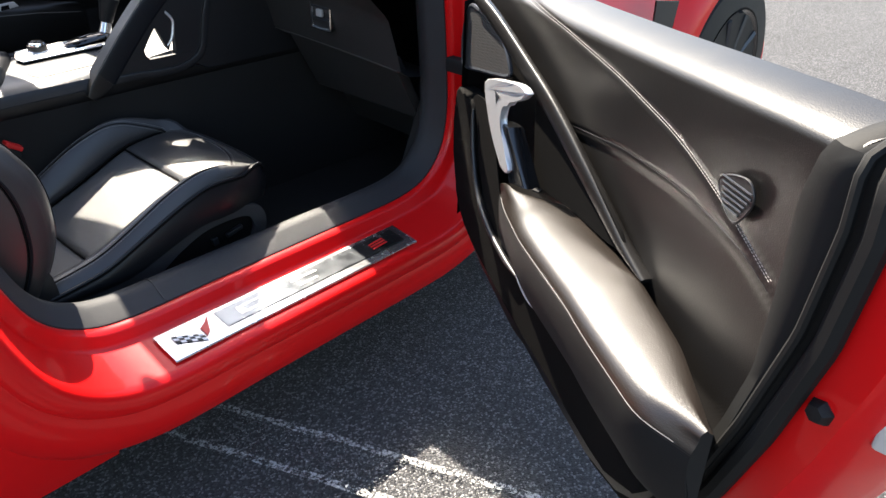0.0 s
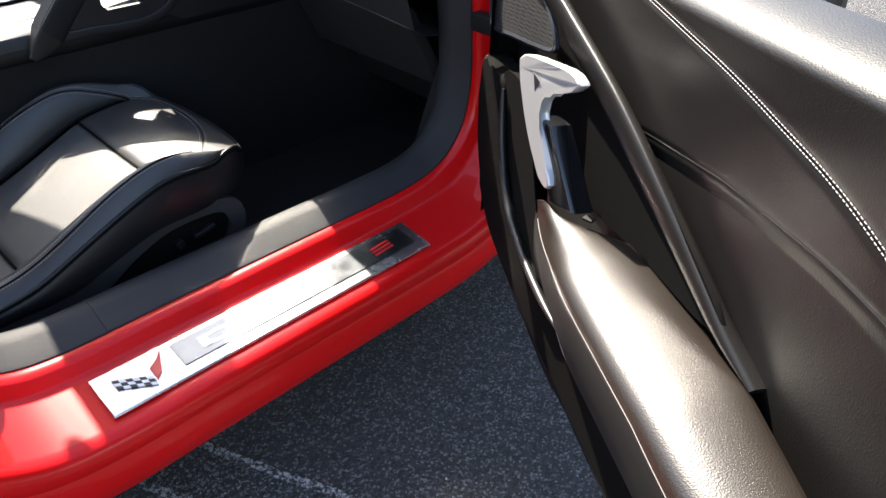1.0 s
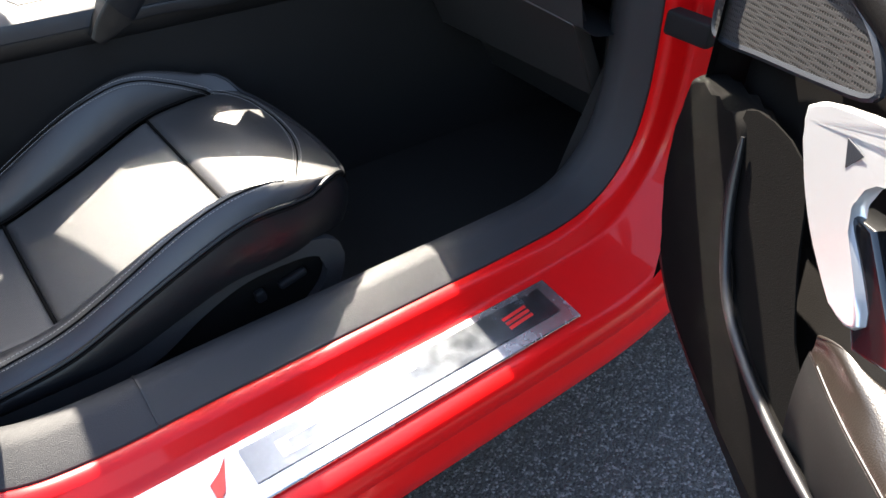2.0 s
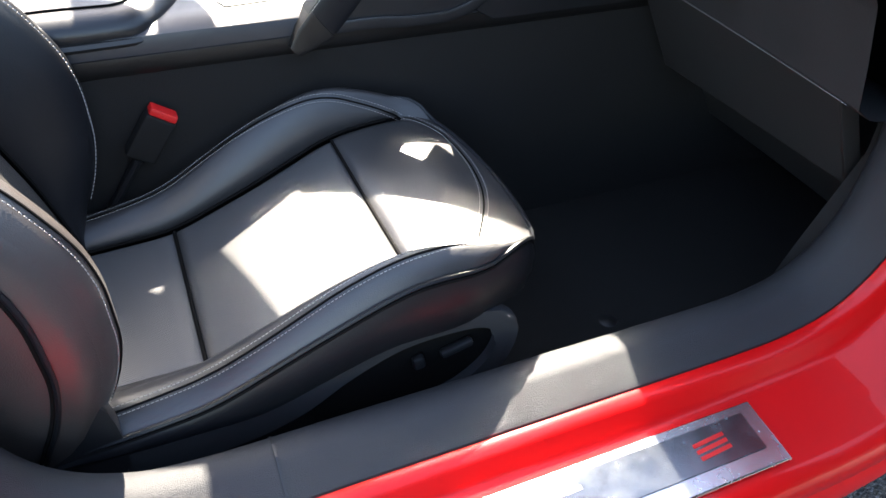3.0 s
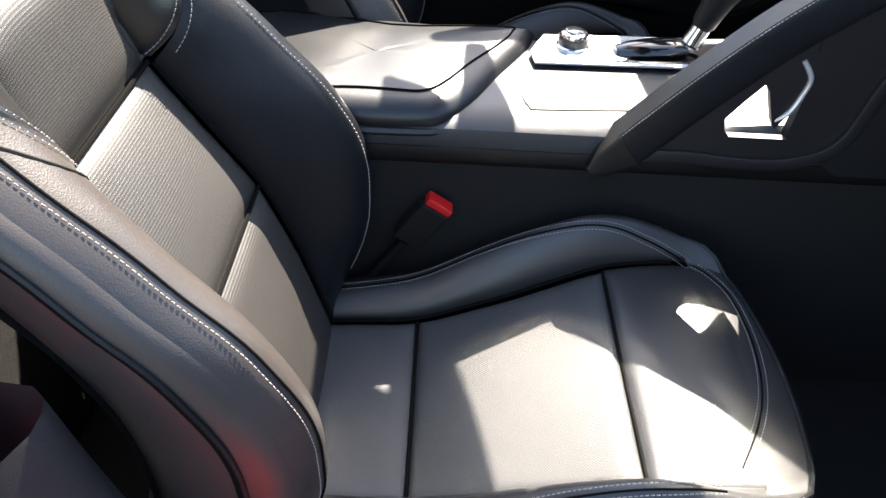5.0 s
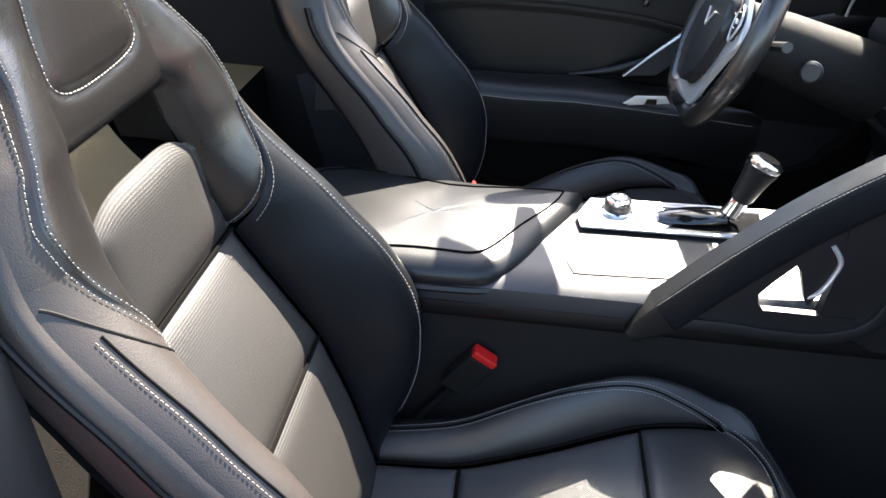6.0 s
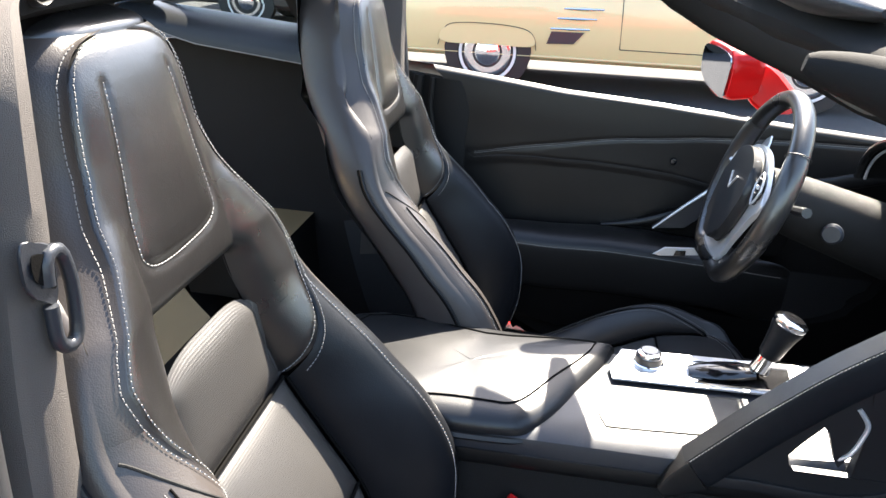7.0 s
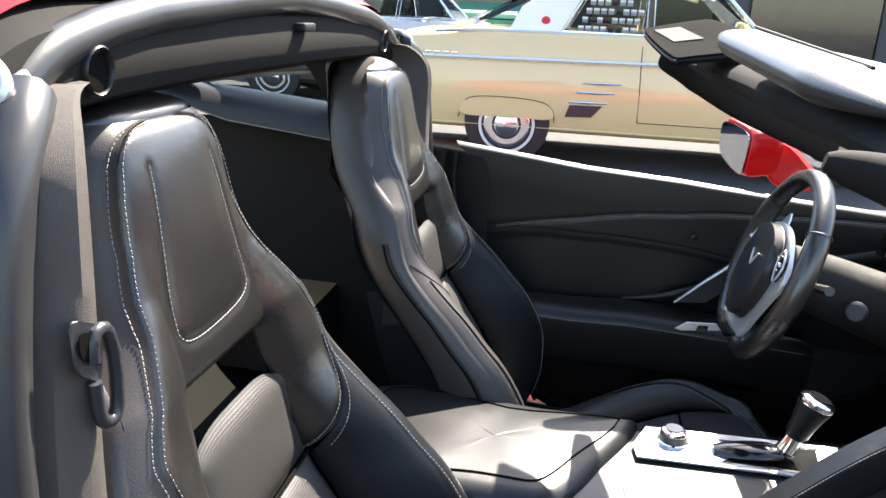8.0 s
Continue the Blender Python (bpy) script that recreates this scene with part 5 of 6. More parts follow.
    if opened:
        part("switch_panel", slab([P(0.335, 0.078, 0.735), P(0.365, 0.070, 0.735), P(0.445, 0.060, 0.652), P(0.405, 0.078, 0.648)], -inward * 0.03, 0.004), GLOSS_BLACK, d, "gloss black switch panel")
    part("lock_switch", block(P(0.475, 0.05, 0.664), (0.012, 0.014, 0.004), 0.0015), BUCKLE, d)
    # silver door release
    hd = spline([P(0.246, 0.08, 0.781), P(0.30, 0.08, 0.802), P(0.336, 0.08, 0.811), P(0.385, 0.078, 0.822), P(0.415, 0.074, 0.826), P(0.438, 0.068, 0.819), P(0.412, 0.074, 0.800), P(0.372, 0.08, 0.782), P(0.345, 0.08, 0.755), P(0.345, 0.08, 0.735), P(0.375, 0.08, 0.704), P(0.403, 0.08, 0.671), P(0.378, 0.08, 0.659), P(0.335, 0.08, 0.680), P(0.300, 0.08, 0.705), P(0.268, 0.08, 0.740)], 3, True)
    if opened:
        hdl = part("door_handle", slab(hd, -inward * 0.014, 0.004, 3), SILVER, d, "satin silver door release")
        c = P(0.325, 0.082, 0.776)
        part("release_button", slab([P(0.312, 0.0799, 0.786), P(0.337, 0.0799, 0.784), P(0.322, 0.0799, 0.765)], inward * 0.0008), SATIN, hdl, "small dark triangle mark")
        tw = spline([P(-0.005, 0.035, 0.86), P(0.06, 0.035, 0.868), P(0.15, 0.035, 0.862), P(0.223, 0.035, 0.846), P(0.262, 0.035, 0.82), P(0.268, 0.035, 0.797), P(0.20, 0.035, 0.778), P(0.08, 0.035, 0.752), P(-0.01, 0.035, 0.732), P(-0.045, 0.035, 0.738), P(-0.045, 0.035, 0.80)], 4, True)
        tweeter = part("speaker_grille", slab(tw, inward * 0.006, 0.003), GRILLE, d, "fine black speaker mesh")
        part("grille_rim", tube([p + inward * 0.004 for p in tw], 0.0045, 6, True), SATIN, tweeter, "smooth rim of the speaker mesh")
    else:
        part("window_switch_bezel", slab([P(0.588, 0.118, 0.658), P(0.600, 0.118, 0.674), P(0.665, 0.118, 0.668), P(0.690, 0.118, 0.648), P(0.675, 0.118, 0.645)], inward * 0.006, 0.002), SILVER, d, "silver switch surround")
        part("window_switch", slab([P(0.618, 0.125, 0.654), P(0.618, 0.125, 0.666), P(0.640, 0.125, 0.664), P(0.644, 0.125, 0.651)], inward * 0.001), GLOSS_BLACK, d)
    # small oval speaker with slats
    if not opened:
        part("lock_knob", lathe([(0.0, 0.006), (0.007, 0.005), (0.009, 0.0), (0.009, -0.004)], P(0.66, 0.010, 0.842), inward, 14), GLOSS_BLACK, d)
    if opened:
        so = spline([P(0.886, 0.006, 0.868), P(0.905, 0.006, 0.882), P(0.935, 0.006, 0.888), P(0.948, 0.006, 0.872), P(0.938, 0.006, 0.848), P(0.924, 0.006, 0.836), P(0.905, 0.006, 0.845)], 4, True)
        spk = part("courtesy_lamp", slab(so, inward * 0.004, 0.0015), PLASTIC, d, "small ribbed lens in a dark bezel")
        part("lens_rim", tube([p + inward * 0.003 for p in so], 0.0016, 8, True), PLASTIC, spk)
        for k in range(6):
            z = 0.847 + 0.0062 * k
            s0, s1 = 0.903 - 0.0020 * k, 0.932 + 0.0035 * min(k, 4)
            part("lens_rib", tube([P(s0, 0.0112, z), P(s1, 0.0112, z)], 0.0011, 6), SATIN, spk)
    part("inset_seam", tube([P(q, relief(q, inset(q)) + 0.0004, inset(q)) for q in [0.46 + 0.53 * k / 80 for k in range(81)]], 0.0006, 6), PLASTIC, panel, "thin seam of the inset field")
    # stitch rows
    lines = []
    for off in (-0.0020, 0.0020):
        seq = []
        for i in range(120):
            s = 0.02 + 0.97 * i / 119
            z = stitch(s) + off
            seq.append((P(s, relief(s, z) + 0.0005, z), inward))
        lines.append(seq)
    part("stitching", stitches(lines, 0.0005, 0.0046, 0.0034, 0.0010), THREAD, d, "pale double stitching", smooth=False, kind="stuff")
    return d


GRILLE = perforated("speaker_mesh", (0.035, 0.034, 0.034), 0.5, 230)
DO, DD, DN = Vector((0.45, -0.945, 0)), Vector((-0.553, -0.833, 0)), Vector((-0.833, 0.553, 0))
car_door("passenger_door", lambda s, n, z: DO + DD * s + DN * n + Vector((0, 0, z)), (0.5, -0.88, 0.3), "open red car door, its black vinyl panel turned to the light", True, 0.035, 0.06)
car_door("driver_door", lambda s, n, z: Vector((0.66 - (s if s < 0.7 else 0.7 + (s - 0.7) * 1.50), 0.735 - n, z - 0.008 + 0.03 * max(0, s - 0.2) + 0.08 * max(0, s - 0.85))), (0.1, 0.8, 0.3), "closed red car door with a black vinyl panel", False, 0.012, 0.018)
part("hinge_arm", block((0.540, -0.795, 0.683), (0.030, 0.075, 0.036), 0.006), BUCKLE, car, "black door hinge arm")

# ---- centre console ----
con = thing("centre_console", (0.0, 0.03, 0.6), "black centre console with an armrest and bright trim plates", "console")
def console_section(x):
    zt = sm(x, [-0.5, -0.2, 0.1, 0.3, 0.5], [0.640, 0.640, 0.646, 0.665, 0.70])
    return [(x, -0.118, 0.592), (x, -0.122, 0.605), (x, -0.116, 0.628), (x, -0.098, zt - 0.003), (x, -0.06, zt), (x, 0.0, zt + 0.002), (x, 0.10, zt + 0.001), (x, 0.150, zt - 0.002), (x, 0.168, zt - 0.02), (x, 0.170, 0.60)]
bm = bmesh.new()
skin(bm, [console_section(-0.50 + 1.1 * i / 40) for i in range(41)])
part("console_body", bm, SATIN, con, "smooth blue-black console body")
bm = bmesh.new()
skin(bm, [[(x, y, z) for x in [-0.75 + 1.75 * i / 20 for i in range(21)]] for y, z in ((-0.119, 0.575), (-0.126, 0.588), (-0.124, 0.603), (-0.112, 0.607))])
part("side_rail", bm, VINYL, con, "black padded rail along the console")
lid_out = spline([(-0.62, -0.118, 0.628), (-0.45, -0.118, 0.628), (-0.33, -0.118, 0.628), (-0.275, -0.108, 0.628), (-0.235, -0.06, 0.628), (-0.195, 0.02, 0.628), (-0.155, 0.10, 0.628), (-0.138, 0.15, 0.628), (-0.15, 0.166, 0.628), (-0.30, 0.168, 0.628), (-0.62, 0.168, 0.628)], 5, True)
cen = Vector((-0.38, 0.03, 0.628))
def shrink(k, z):
    out = []
    for p in lid_out:
        v = p - cen
        v.z = 0
        L = v.length
        out.append(cen + v * max(0.0, 1 - k / L) + Vector((0, 0, z)))
    return out
bm = bmesh.new()
skin(bm, [shrink(0.006, -0.01), shrink(0.0, 0.004), shrink(0.003, 0.016), shrink(0.012, 0.026), shrink(0.028, 0.031), shrink(0.05, 0.0345), shrink(0.10, 0.037), shrink(0.2, 0.037), shrink(0.35, 0.036)], True, True)
lid = part("armrest_lid", bm, LID, con, "creased black leather armrest lid")
part("lid_seam", tube(shrink(0.042, 0.0345), 0.0014, 6, True), PAD, lid, "stitched seam of the lid")
part("lid_gap", tube(shrink(-0.001, -0.006), 0.006, 6, True), BLACKINK, lid, "dark gap under the lid")
tray = spline([(x, y, sm(x, [-0.5, -0.2, 0.1, 0.3, 0.5], [0.640, 0.640, 0.646, 0.665, 0.70]) - 0.003 * max(0, (-0.06 - y) / 0.038) + 0.0006) for x, y in ((-0.160, -0.068), (-0.168, -0.03), (-0.150, 0.025), (-0.12, 0.034), (0.045, 0.036), (0.052, 0.03), (0.030, -0.055), (0.018, -0.066), (-0.14, -0.074))], 3, True)
tl = part("tray_lid", slab(tray, (0, 0, 0.0012), 0.0004), SATIN, con, "satin grey sliding tray lid")
part("tray_gap", tube([p + Vector((0, 0, 0.0006)) for p in tray], 0.0012, 5, True), BLACKINK, tl)
plate = [(-0.145, 0.048, 0.648), (-0.150, 0.085, 0.648), (-0.125, 0.150, 0.648), (0.19, 0.150, 0.656), (0.165, 0.048, 0.654)]
pl = part("shifter_plate", slab(plate, (0, 0, 0.0045), 0.0015), SILVER, con, "satin silver shifter plate")
part("shifter_slot", slab(spline([(-0.022, 0.058, 0.6538), (-0.020, 0.125, 0.6538), (0.15, 0.130, 0.659), (0.14, 0.06, 0.6585)], 1, True), (0, 0, 0.0012)), GLOSS_BLACK, pl, "gloss black shifter opening")
part("slot_rim", tube([(-0.024, 0.056, 0.655), (-0.022, 0.127, 0.655), (0.153, 0.132, 0.660), (0.142, 0.058, 0.660)], 0.0022, 6, True), CHROME, pl)
part("mode_knob", lathe([(0.0, 0.026), (0.012, 0.026), (0.020, 0.024), (0.0225, 0.018), (0.0225, 0.006), (0.026, 0.004), (0.026, 0.0)], (-0.083, 0.108, 0.652), (0, 0, 1), 32), CHROME, con, "round chrome-topped mode knob")
part("knob_face", lathe([(0.0145, 0.0258), (0.014, 0.0272), (0.0, 0.0275)], (-0.083, 0.108, 0.652), (0, 0, 1), 24), GLOSS_BLACK, con)
part("knob_grip", lathe([(0.0228, 0.004), (0.0234, 0.006), (0.0234, 0.016), (0.0228, 0.018)], (-0.083, 0.108, 0.652), (0, 0, 1), 32), PLASTIC, con, "black ribbed knob grip")
part("console_button", block((-0.118, 0.082, 0.6535), (0.022, 0.011, 0.004), 0.0015), PLASTIC, con)
part("console_button", block((-0.083, 0.066, 0.6535), (0.026, 0.011, 0.004), 0.0015), CREAM, con)
lever = thing("gear_shifter", (0.10, 0.09, 0.655), "leather and chrome automatic gear shifter", "gear shifter")
c0, c1 = Vector((0.085, 0.092, 0.655)), Vector((0.126, 0.092, 0.775))
ax = (c1 - c0).normalized()
part("boot", tube(spline([(-0.02, 0.092, 0.657), (0.04, 0.092, 0.664), (0.085, 0.092, 0.668)], 5), [0.014, 0.018, 0.022, 0.024, 0.026, 0.026, 0.026, 0.026, 0.024, 0.022, 0.02], 12, flat=0.5), GLOSS_BLACK, lever, "gloss black shifter gate cover")
part("collar", lathe([(0.014, 0.0), (0.017, 0.004), (0.015, 0.02), (0.0145, 0.03)], c0 + ax * 0.018, ax, 24), CHROME, lever, "chrome collar")
part("grip", lathe([(0.014, 0.048), (0.018, 0.055), (0.020, 0.075), (0.023, 0.095), (0.0265, 0.108), (0.0255, 0.114)], c0, ax, 28), LEATHER, lever, "black leather grip")
part("cap", lathe([(0.026, 0.112), (0.028, 0.116), (0.0275, 0.121), (0.022, 0.125), (0.0, 0.126)], c0, ax, 28), CHROME, lever, "chrome cap")
part("cap_disc", lathe([(0.019, 0.1255), (0.018, 0.1275), (0.0, 0.128)], c0, ax, 24), GLOSS_BLACK, lever)

# grab bar beside the console and the side panel under it
def beam(pts, half, y0, y1, rnd=0.008):
    """A flat bar in the x-z plane along pts."""
    P = [Vector(p) for p in pts]
    rings = []
    for i, p in enumerate(P):
        d = (P[min(i + 1, len(P) - 1)] - P[max(i - 1, 0)]).normalized()
        n = Vector((-d.z, 0, d.x))
        w = half[i] if isinstance(half, (list, tuple)) else half
        sec = [(y0, -w + rnd), (y0 + rnd * 0.4, -w), (y1 - rnd * 0.4, -w), (y1, -w + rnd), (y1, w - rnd), (y1 - rnd * 0.4, w), (y0 + rnd * 0.4, w), (y0, w - rnd)]
        rings.append([p + Vector((0, y, 0)) + n * h for y, h in sec])
    bm = bmesh.new()
    skin(bm, rings, True, True)
    return bm
bar = spline([(-0.030, 0, 0.622), (0.06, 0, 0.722), (0.15, 0, 0.808), (0.26, 0, 0.885), (0.40, 0, 0.935)], 6)
gb = thing("grab_bar", (-0.03, -0.12, 0.6), "black leather grab bar rising from console to dashboard", "grab bar")
part("bar", beam(bar, 0.027, -0.140, -0.095, 0.010), LEATHER, gb, "stitched leather bar")
part("bar_stitching", stitches([[(p + Vector((-0.0165, -0.1385, 0.0185)), Vector((-0.5, -0.4, 0.77))) for p in bar]], 0.0015), THREAD, gb, smooth=False, kind="stuff")
part("foot", beam([(-0.075, 0, 0.585), (-0.055, 0, 0.603), (-0.03, 0, 0.622)], [0.010, 0.020, 0.027], -0.142, -0.10, 0.006), VINYL, gb, "end cap of the bar")
part("lower_rail", beam(spline([(-0.03, 0, 0.612), (0.05, 0, 0.613), (0.12, 0, 0.608), (0.19, 0, 0.612), (0.245, 0, 0.645), (0.27, 0, 0.74), (0.31, 0, 0.84)], 6), 0.009, -0.136, -0.100, 0.004), PLASTIC, gb, "curved lower rail")
part("inner_lip", tube(spline([(0.157, -0.128, 0.757), (0.173, -0.130, 0.735), (0.171, -0.130, 0.712), (0.162, -0.130, 0.686), (0.150, -0.126, 0.672)], 5), 0.0035, 8), SILVER, gb, "bright inner lip of the opening")
for poly in ([(-0.015, 0.608), (0.098, 0.606), (0.097, 0.646), (0.089, 0.655), (0.085, 0.671), (0.100, 0.694), (0.121, 0.722), (0.125, 0.762), (0.05, 0.700)],
             [(0.098, 0.606), (0.22, 0.606), (0.22, 0.646), (0.146, 0.646), (0.097, 0.646)],
             [(0.121, 0.722), (0.129, 0.714), (0.138, 0.690), (0.146, 0.669), (0.152, 0.66), (0.172, 0.70), (0.177, 0.735), (0.165, 0.80), (0.125, 0.762)]):
    part("bar_web", slab([(x, -0.129, z) for x, z in poly], (0, 0.012, 0)), PLASTIC, gb, "dark web under the bar", smooth=False)
part("filler", slab([(0.172, -0.127, 0.64), (0.26, -0.127, 0.590), (1.0, -0.127, 0.590), (1.0, -0.127, 0.88), (0.22, -0.127, 0.86), (0.165, -0.127, 0.80), (0.180, -0.127, 0.73)], (0, 0.02, 0), 0.003), PLASTIC, gb, "dark side panel")

# ---- dashboard ----
dash = thing("dashboard", (0.6, 0, 0.6), "black dashboard with stitched pad and air vents", "dashboard")
def dash_at(y, k):
    over = 0.0 if y > 0.16 else min(1, (0.16 - y) / 0.08)
    prof = [(0.98, 0.930), (0.80, 0.945), (0.62, 0.948), (0.50 - 0.08 * over, 0.940), (0.46 - 0.125 * over, 0.905 + 0.012 * over), (0.445 - 0.07 * over, 0.85 + 0.02 * over), (0.458 - 0.01 * over, 0.80), (0.475, 0.72), (0.49, 0.665), (0.52, 0.645), (0.62, 0.63), (0.70, 0.60), (0.70, 0.48), (0.80, 0.32)]
    q = k * (len(prof) - 1)
    i = min(int(q), len(prof) - 2)
    f = q - i
    x, z = prof[i][0] * (1 - f) + prof[i + 1][0] * f, prof[i][1] * (1 - f) + prof[i + 1][1] * f
    bow = 0.06 * (abs(y) / 0.66) ** 2
    return Vector((x - bow * 0.3 + 0.05 * max(0, y - 0.15), y, z - 0.012 * (y / 0.66) ** 2))
part("dash_pad", grid(lambda a, b: dash_at(-0.66 + 1.32 * a, b), 40, 60), DASH, dash, "black stitched dash pad")
part("dash_stitching", stitches([[(dash_at(-0.64 + 0.52 * i / 60, 8.1 / 13) + Vector((-0.003, 0, 0)), Vector((-1, 0, 0.2))) for i in range(61)]], 0.0008), THREAD, dash, smooth=False, kind="stuff")
def vent(c, w, hgt, y_turn=0):
    fr = spline([c + Vector((0.0, a * w, b * hgt)) for a, b in ((-0.5, -0.42), (-0.40, -0.5), (0.40, -0.5), (0.5, -0.42), (0.5, 0.42), (0.40, 0.5), (-0.40, 0.5), (-0.5, 0.42))], 3, True)
    v = part("air_vent", slab(fr, (0.02, 0, 0), 0.002), BLACKINK, dash, "air vent in a bright frame")
    part("vent_frame", tube([p + Vector((-0.001, 0, 0)) for p in fr], 0.0045, 8, True), CHROME, v, "chrome vent frame")
    for k in (-0.2, 0.15):
        part("vent_slat", block(c + Vector((-0.002, 0, k * hgt)), (0.012, w * 0.86, 0.006), 0.002), SATIN, v)
    part("vent_tab", block(c + Vector((-0.006, 0, -0.02 * hgt)), (0.01, w * 0.3, 0.02), 0.003), SILVER, v)
vent(Vector((0.455, -0.385, 0.755)), 0.075, 0.085)
vent(Vector((0.440, 0.08, 0.79)), 0.11, 0.06)
part("glove_box", slab([(0.500, -0.60, 0.66), (0.500, -0.17, 0.66), (0.60, -0.17, 0.48), (0.60, -0.60, 0.48)], (0.03, 0, 0.01), 0.006), DASH, dash, "black glove box lid")
# instrument hood, cluster
part("instrument_hood", grid(lambda a, b: Vector((0.36 + 0.24 * b, 0.40 + 0.20 * math.cos(math.pi * (1 - a)), 0.88 + 0.115 * math.sin(math.pi * a) * (1 - 0.1 * b))), 24, 8), VINYL, dash, "hood over the instruments")
part("hood_rim", tube([Vector((0.36, 0.40 + 0.20 * math.cos(math.pi * (1 - a)), 0.88 + 0.115 * math.sin(math.pi * a))) for a in [i / 24 for i in range(25)]], 0.008, 8), VINYL, dash)
part("hood_trim", tube([Vector((0.37, 0.40 + 0.188 * math.cos(math.pi * (1 - a)), 0.88 + 0.103 * math.sin(math.pi * a))) for a in [i / 24 for i in range(25)]], 0.003, 6), SILVER, dash, "bright inner line of the hood")
dial = part("dial", lathe([(0.0, 0.0), (0.072, 0.0), (0.076, 0.008), (0.076, -0.01), (0, -0.01)], (0.50, 0.38, 0.90), (-1, 0, 0.25), 36), BLACKINK, dash, "round instrument dial")
for k in range(19):
    a = radians(-40 + 260 * k / 18)
    r0, r1 = 0.058, 0.068
    part("dial_mark", tube([Vector((0.497, 0.38 + r * math.cos(a), 0.90 + r * math.sin(a))) for r in (r0, r1)], 0.0013, 4), REDPLASTIC if k > 14 else WHITE, dial)
part("needle", tube([(0.493, 0.38, 0.90), (0.493, 0.345, 0.865)], 0.002, 5), REDPLASTIC, dial, "red needle")
# lower driver panel and ignition
part("knee_panel", slab([(0.47, 0.16, 0.72), (0.47, 0.64, 0.72), (0.58, 0.64, 0.50), (0.58, 0.16, 0.50)], (0.03, 0, 0.01), 0.006), PLASTIC, dash, "black knee panel")
part("key_fob", tube(spline([(0.34, 0.21, 0.735), (0.37, 0.21, 0.72), (0.40, 0.21, 0.72)], 4), [0.010, 0.013, 0.014, 0.014, 0.013, 0.012, 0.011, 0.010, 0.008], 10), surface("blue_anodised", (0.03, 0.05, 0.35), 0.25, metal=0.6, bump=0), dash, "blue and chrome key ring piece")
part("stalk_ring", lathe([(0.0, 0.014), (0.016, 0.014), (0.020, 0.008), (0.020, 0.0)], (0.36, 0.215, 0.70), (-1, -0.2, 0.3), 20), CHROME, dash)
part("centre_stack", slab([(0.455, -0.10, 0.86), (0.455, 0.16, 0.86), (0.33, 0.16, 0.68), (0.33, -0.10, 0.68)], (0.03, 0, 0.0), 0.008), GLOSS_BLACK, dash, "gloss black control stack")
for k in range(4):
    part("stack_button", block((0.38 + 0.02 * k * 0.5, 0.135, 0.75 + 0.018 * k), (0.006, 0.022, 0.010), 0.002, 2, (0, 35, 0)), SATIN, dash)

# ---- steering wheel ----
sw = thing("steering_wheel", (0.10, 0.395, 0.9), "black leather steering wheel with silver spokes", "steering wheel")
SC, SA = Vector((0.095, 0.395, 0.895)), Vector((-0.955, 0, 0.297)).normalized()
SY, SZ = Vector((0, 1, 0)), Vector((0.297, 0, 0.955)).normalized()
def on_wheel(a, r, h=0.0):
    return SC + (SY * math.cos(a) + SZ * math.sin(a)) * r + SA * h
ringpts = []
for k in range(72):
    a = 2 * math.pi * k / 72
    r = 0.178
    s_ = math.sin(a)
    if s_ < -0.80:
        r = 0.178 * 0.86 / max(0.86, -s_) if -s_ > 0.86 else r
    ringpts.append(on_wheel(a, r))
part("rim", tube(ringpts, [0.0165 if abs(math.cos(2 * math.pi * k / 72)) < 0.85 else 0.018 for k in range(72)], 14, True, 1.15), LEATHER_WORN, sw, "black leather rim, shiny with use")
for a in (0.62, 2.52):
    part("rim_joint", tube([on_wheel(a, 0.178) + (on_wheel(a, 1.0) - SC) * (0.0192 * math.cos(q)) + SA * (0.0215 * math.sin(q)) for q in (2 * math.pi * k / 20 for k in range(20))], 0.0010, 5, True), BLACKINK, sw, "sewn joint across the rim")
face = spline([on_wheel(a, r, 0.002) for a, r in ((0.05, 0.135), (0.5, 0.104), (1.0, 0.088), (1.57, 0.082), (2.14, 0.088), (2.64, 0.104), (3.09, 0.135), (-2.85, 0.118), (-2.35, 0.122), (-2.0, 0.152), (-1.57, 0.148), (-1.14, 0.152), (-0.79, 0.122), (-0.29, 0.118))], 4, True)
part("wheel_face", slab(face, SA * 0.010, 0.004, 3), SILVER, sw, "satin silver frame round the hub")
for a in (0.08, 3.06):
    p0, p1 = on_wheel(a, 0.10, 0.0), on_wheel(a, 0.172, 0.0)
    part("spoke", tube([p0, p0.lerp(p1, 0.5) + SA * -0.004, p1], [0.018, 0.012, 0.015], 10, flat=0.6), SILVER, sw, "satin silver spoke")
part("lower_insert", tube([on_wheel(-math.pi / 2 + q, 0.152, 0.014) for q in (-0.35, -0.15, 0, 0.15, 0.35)], [0.006, 0.012, 0.013, 0.012, 0.006], 8), GLOSS_BLACK, sw)
pad = spline([on_wheel(a, r, 0.012) for a, r in ((0.2, 0.086), (0.8, 0.080), (1.57, 0.074), (2.34, 0.080), (2.94, 0.086), (-2.55, 0.092), (-2.0, 0.112), (-1.57, 0.112), (-1.14, 0.112), (-0.59, 0.092))], 4, True)
hub = part("hub_pad", slab(pad, SA * 0.022, 0.010, 4), PLASTIC, sw, "smooth grey-black hub pad")
part("hub_ring", tube([p + SA * 0.004 for p in pad], 0.0022, 8, True), BLACKINK, hub, "dark gap round the hub pad")
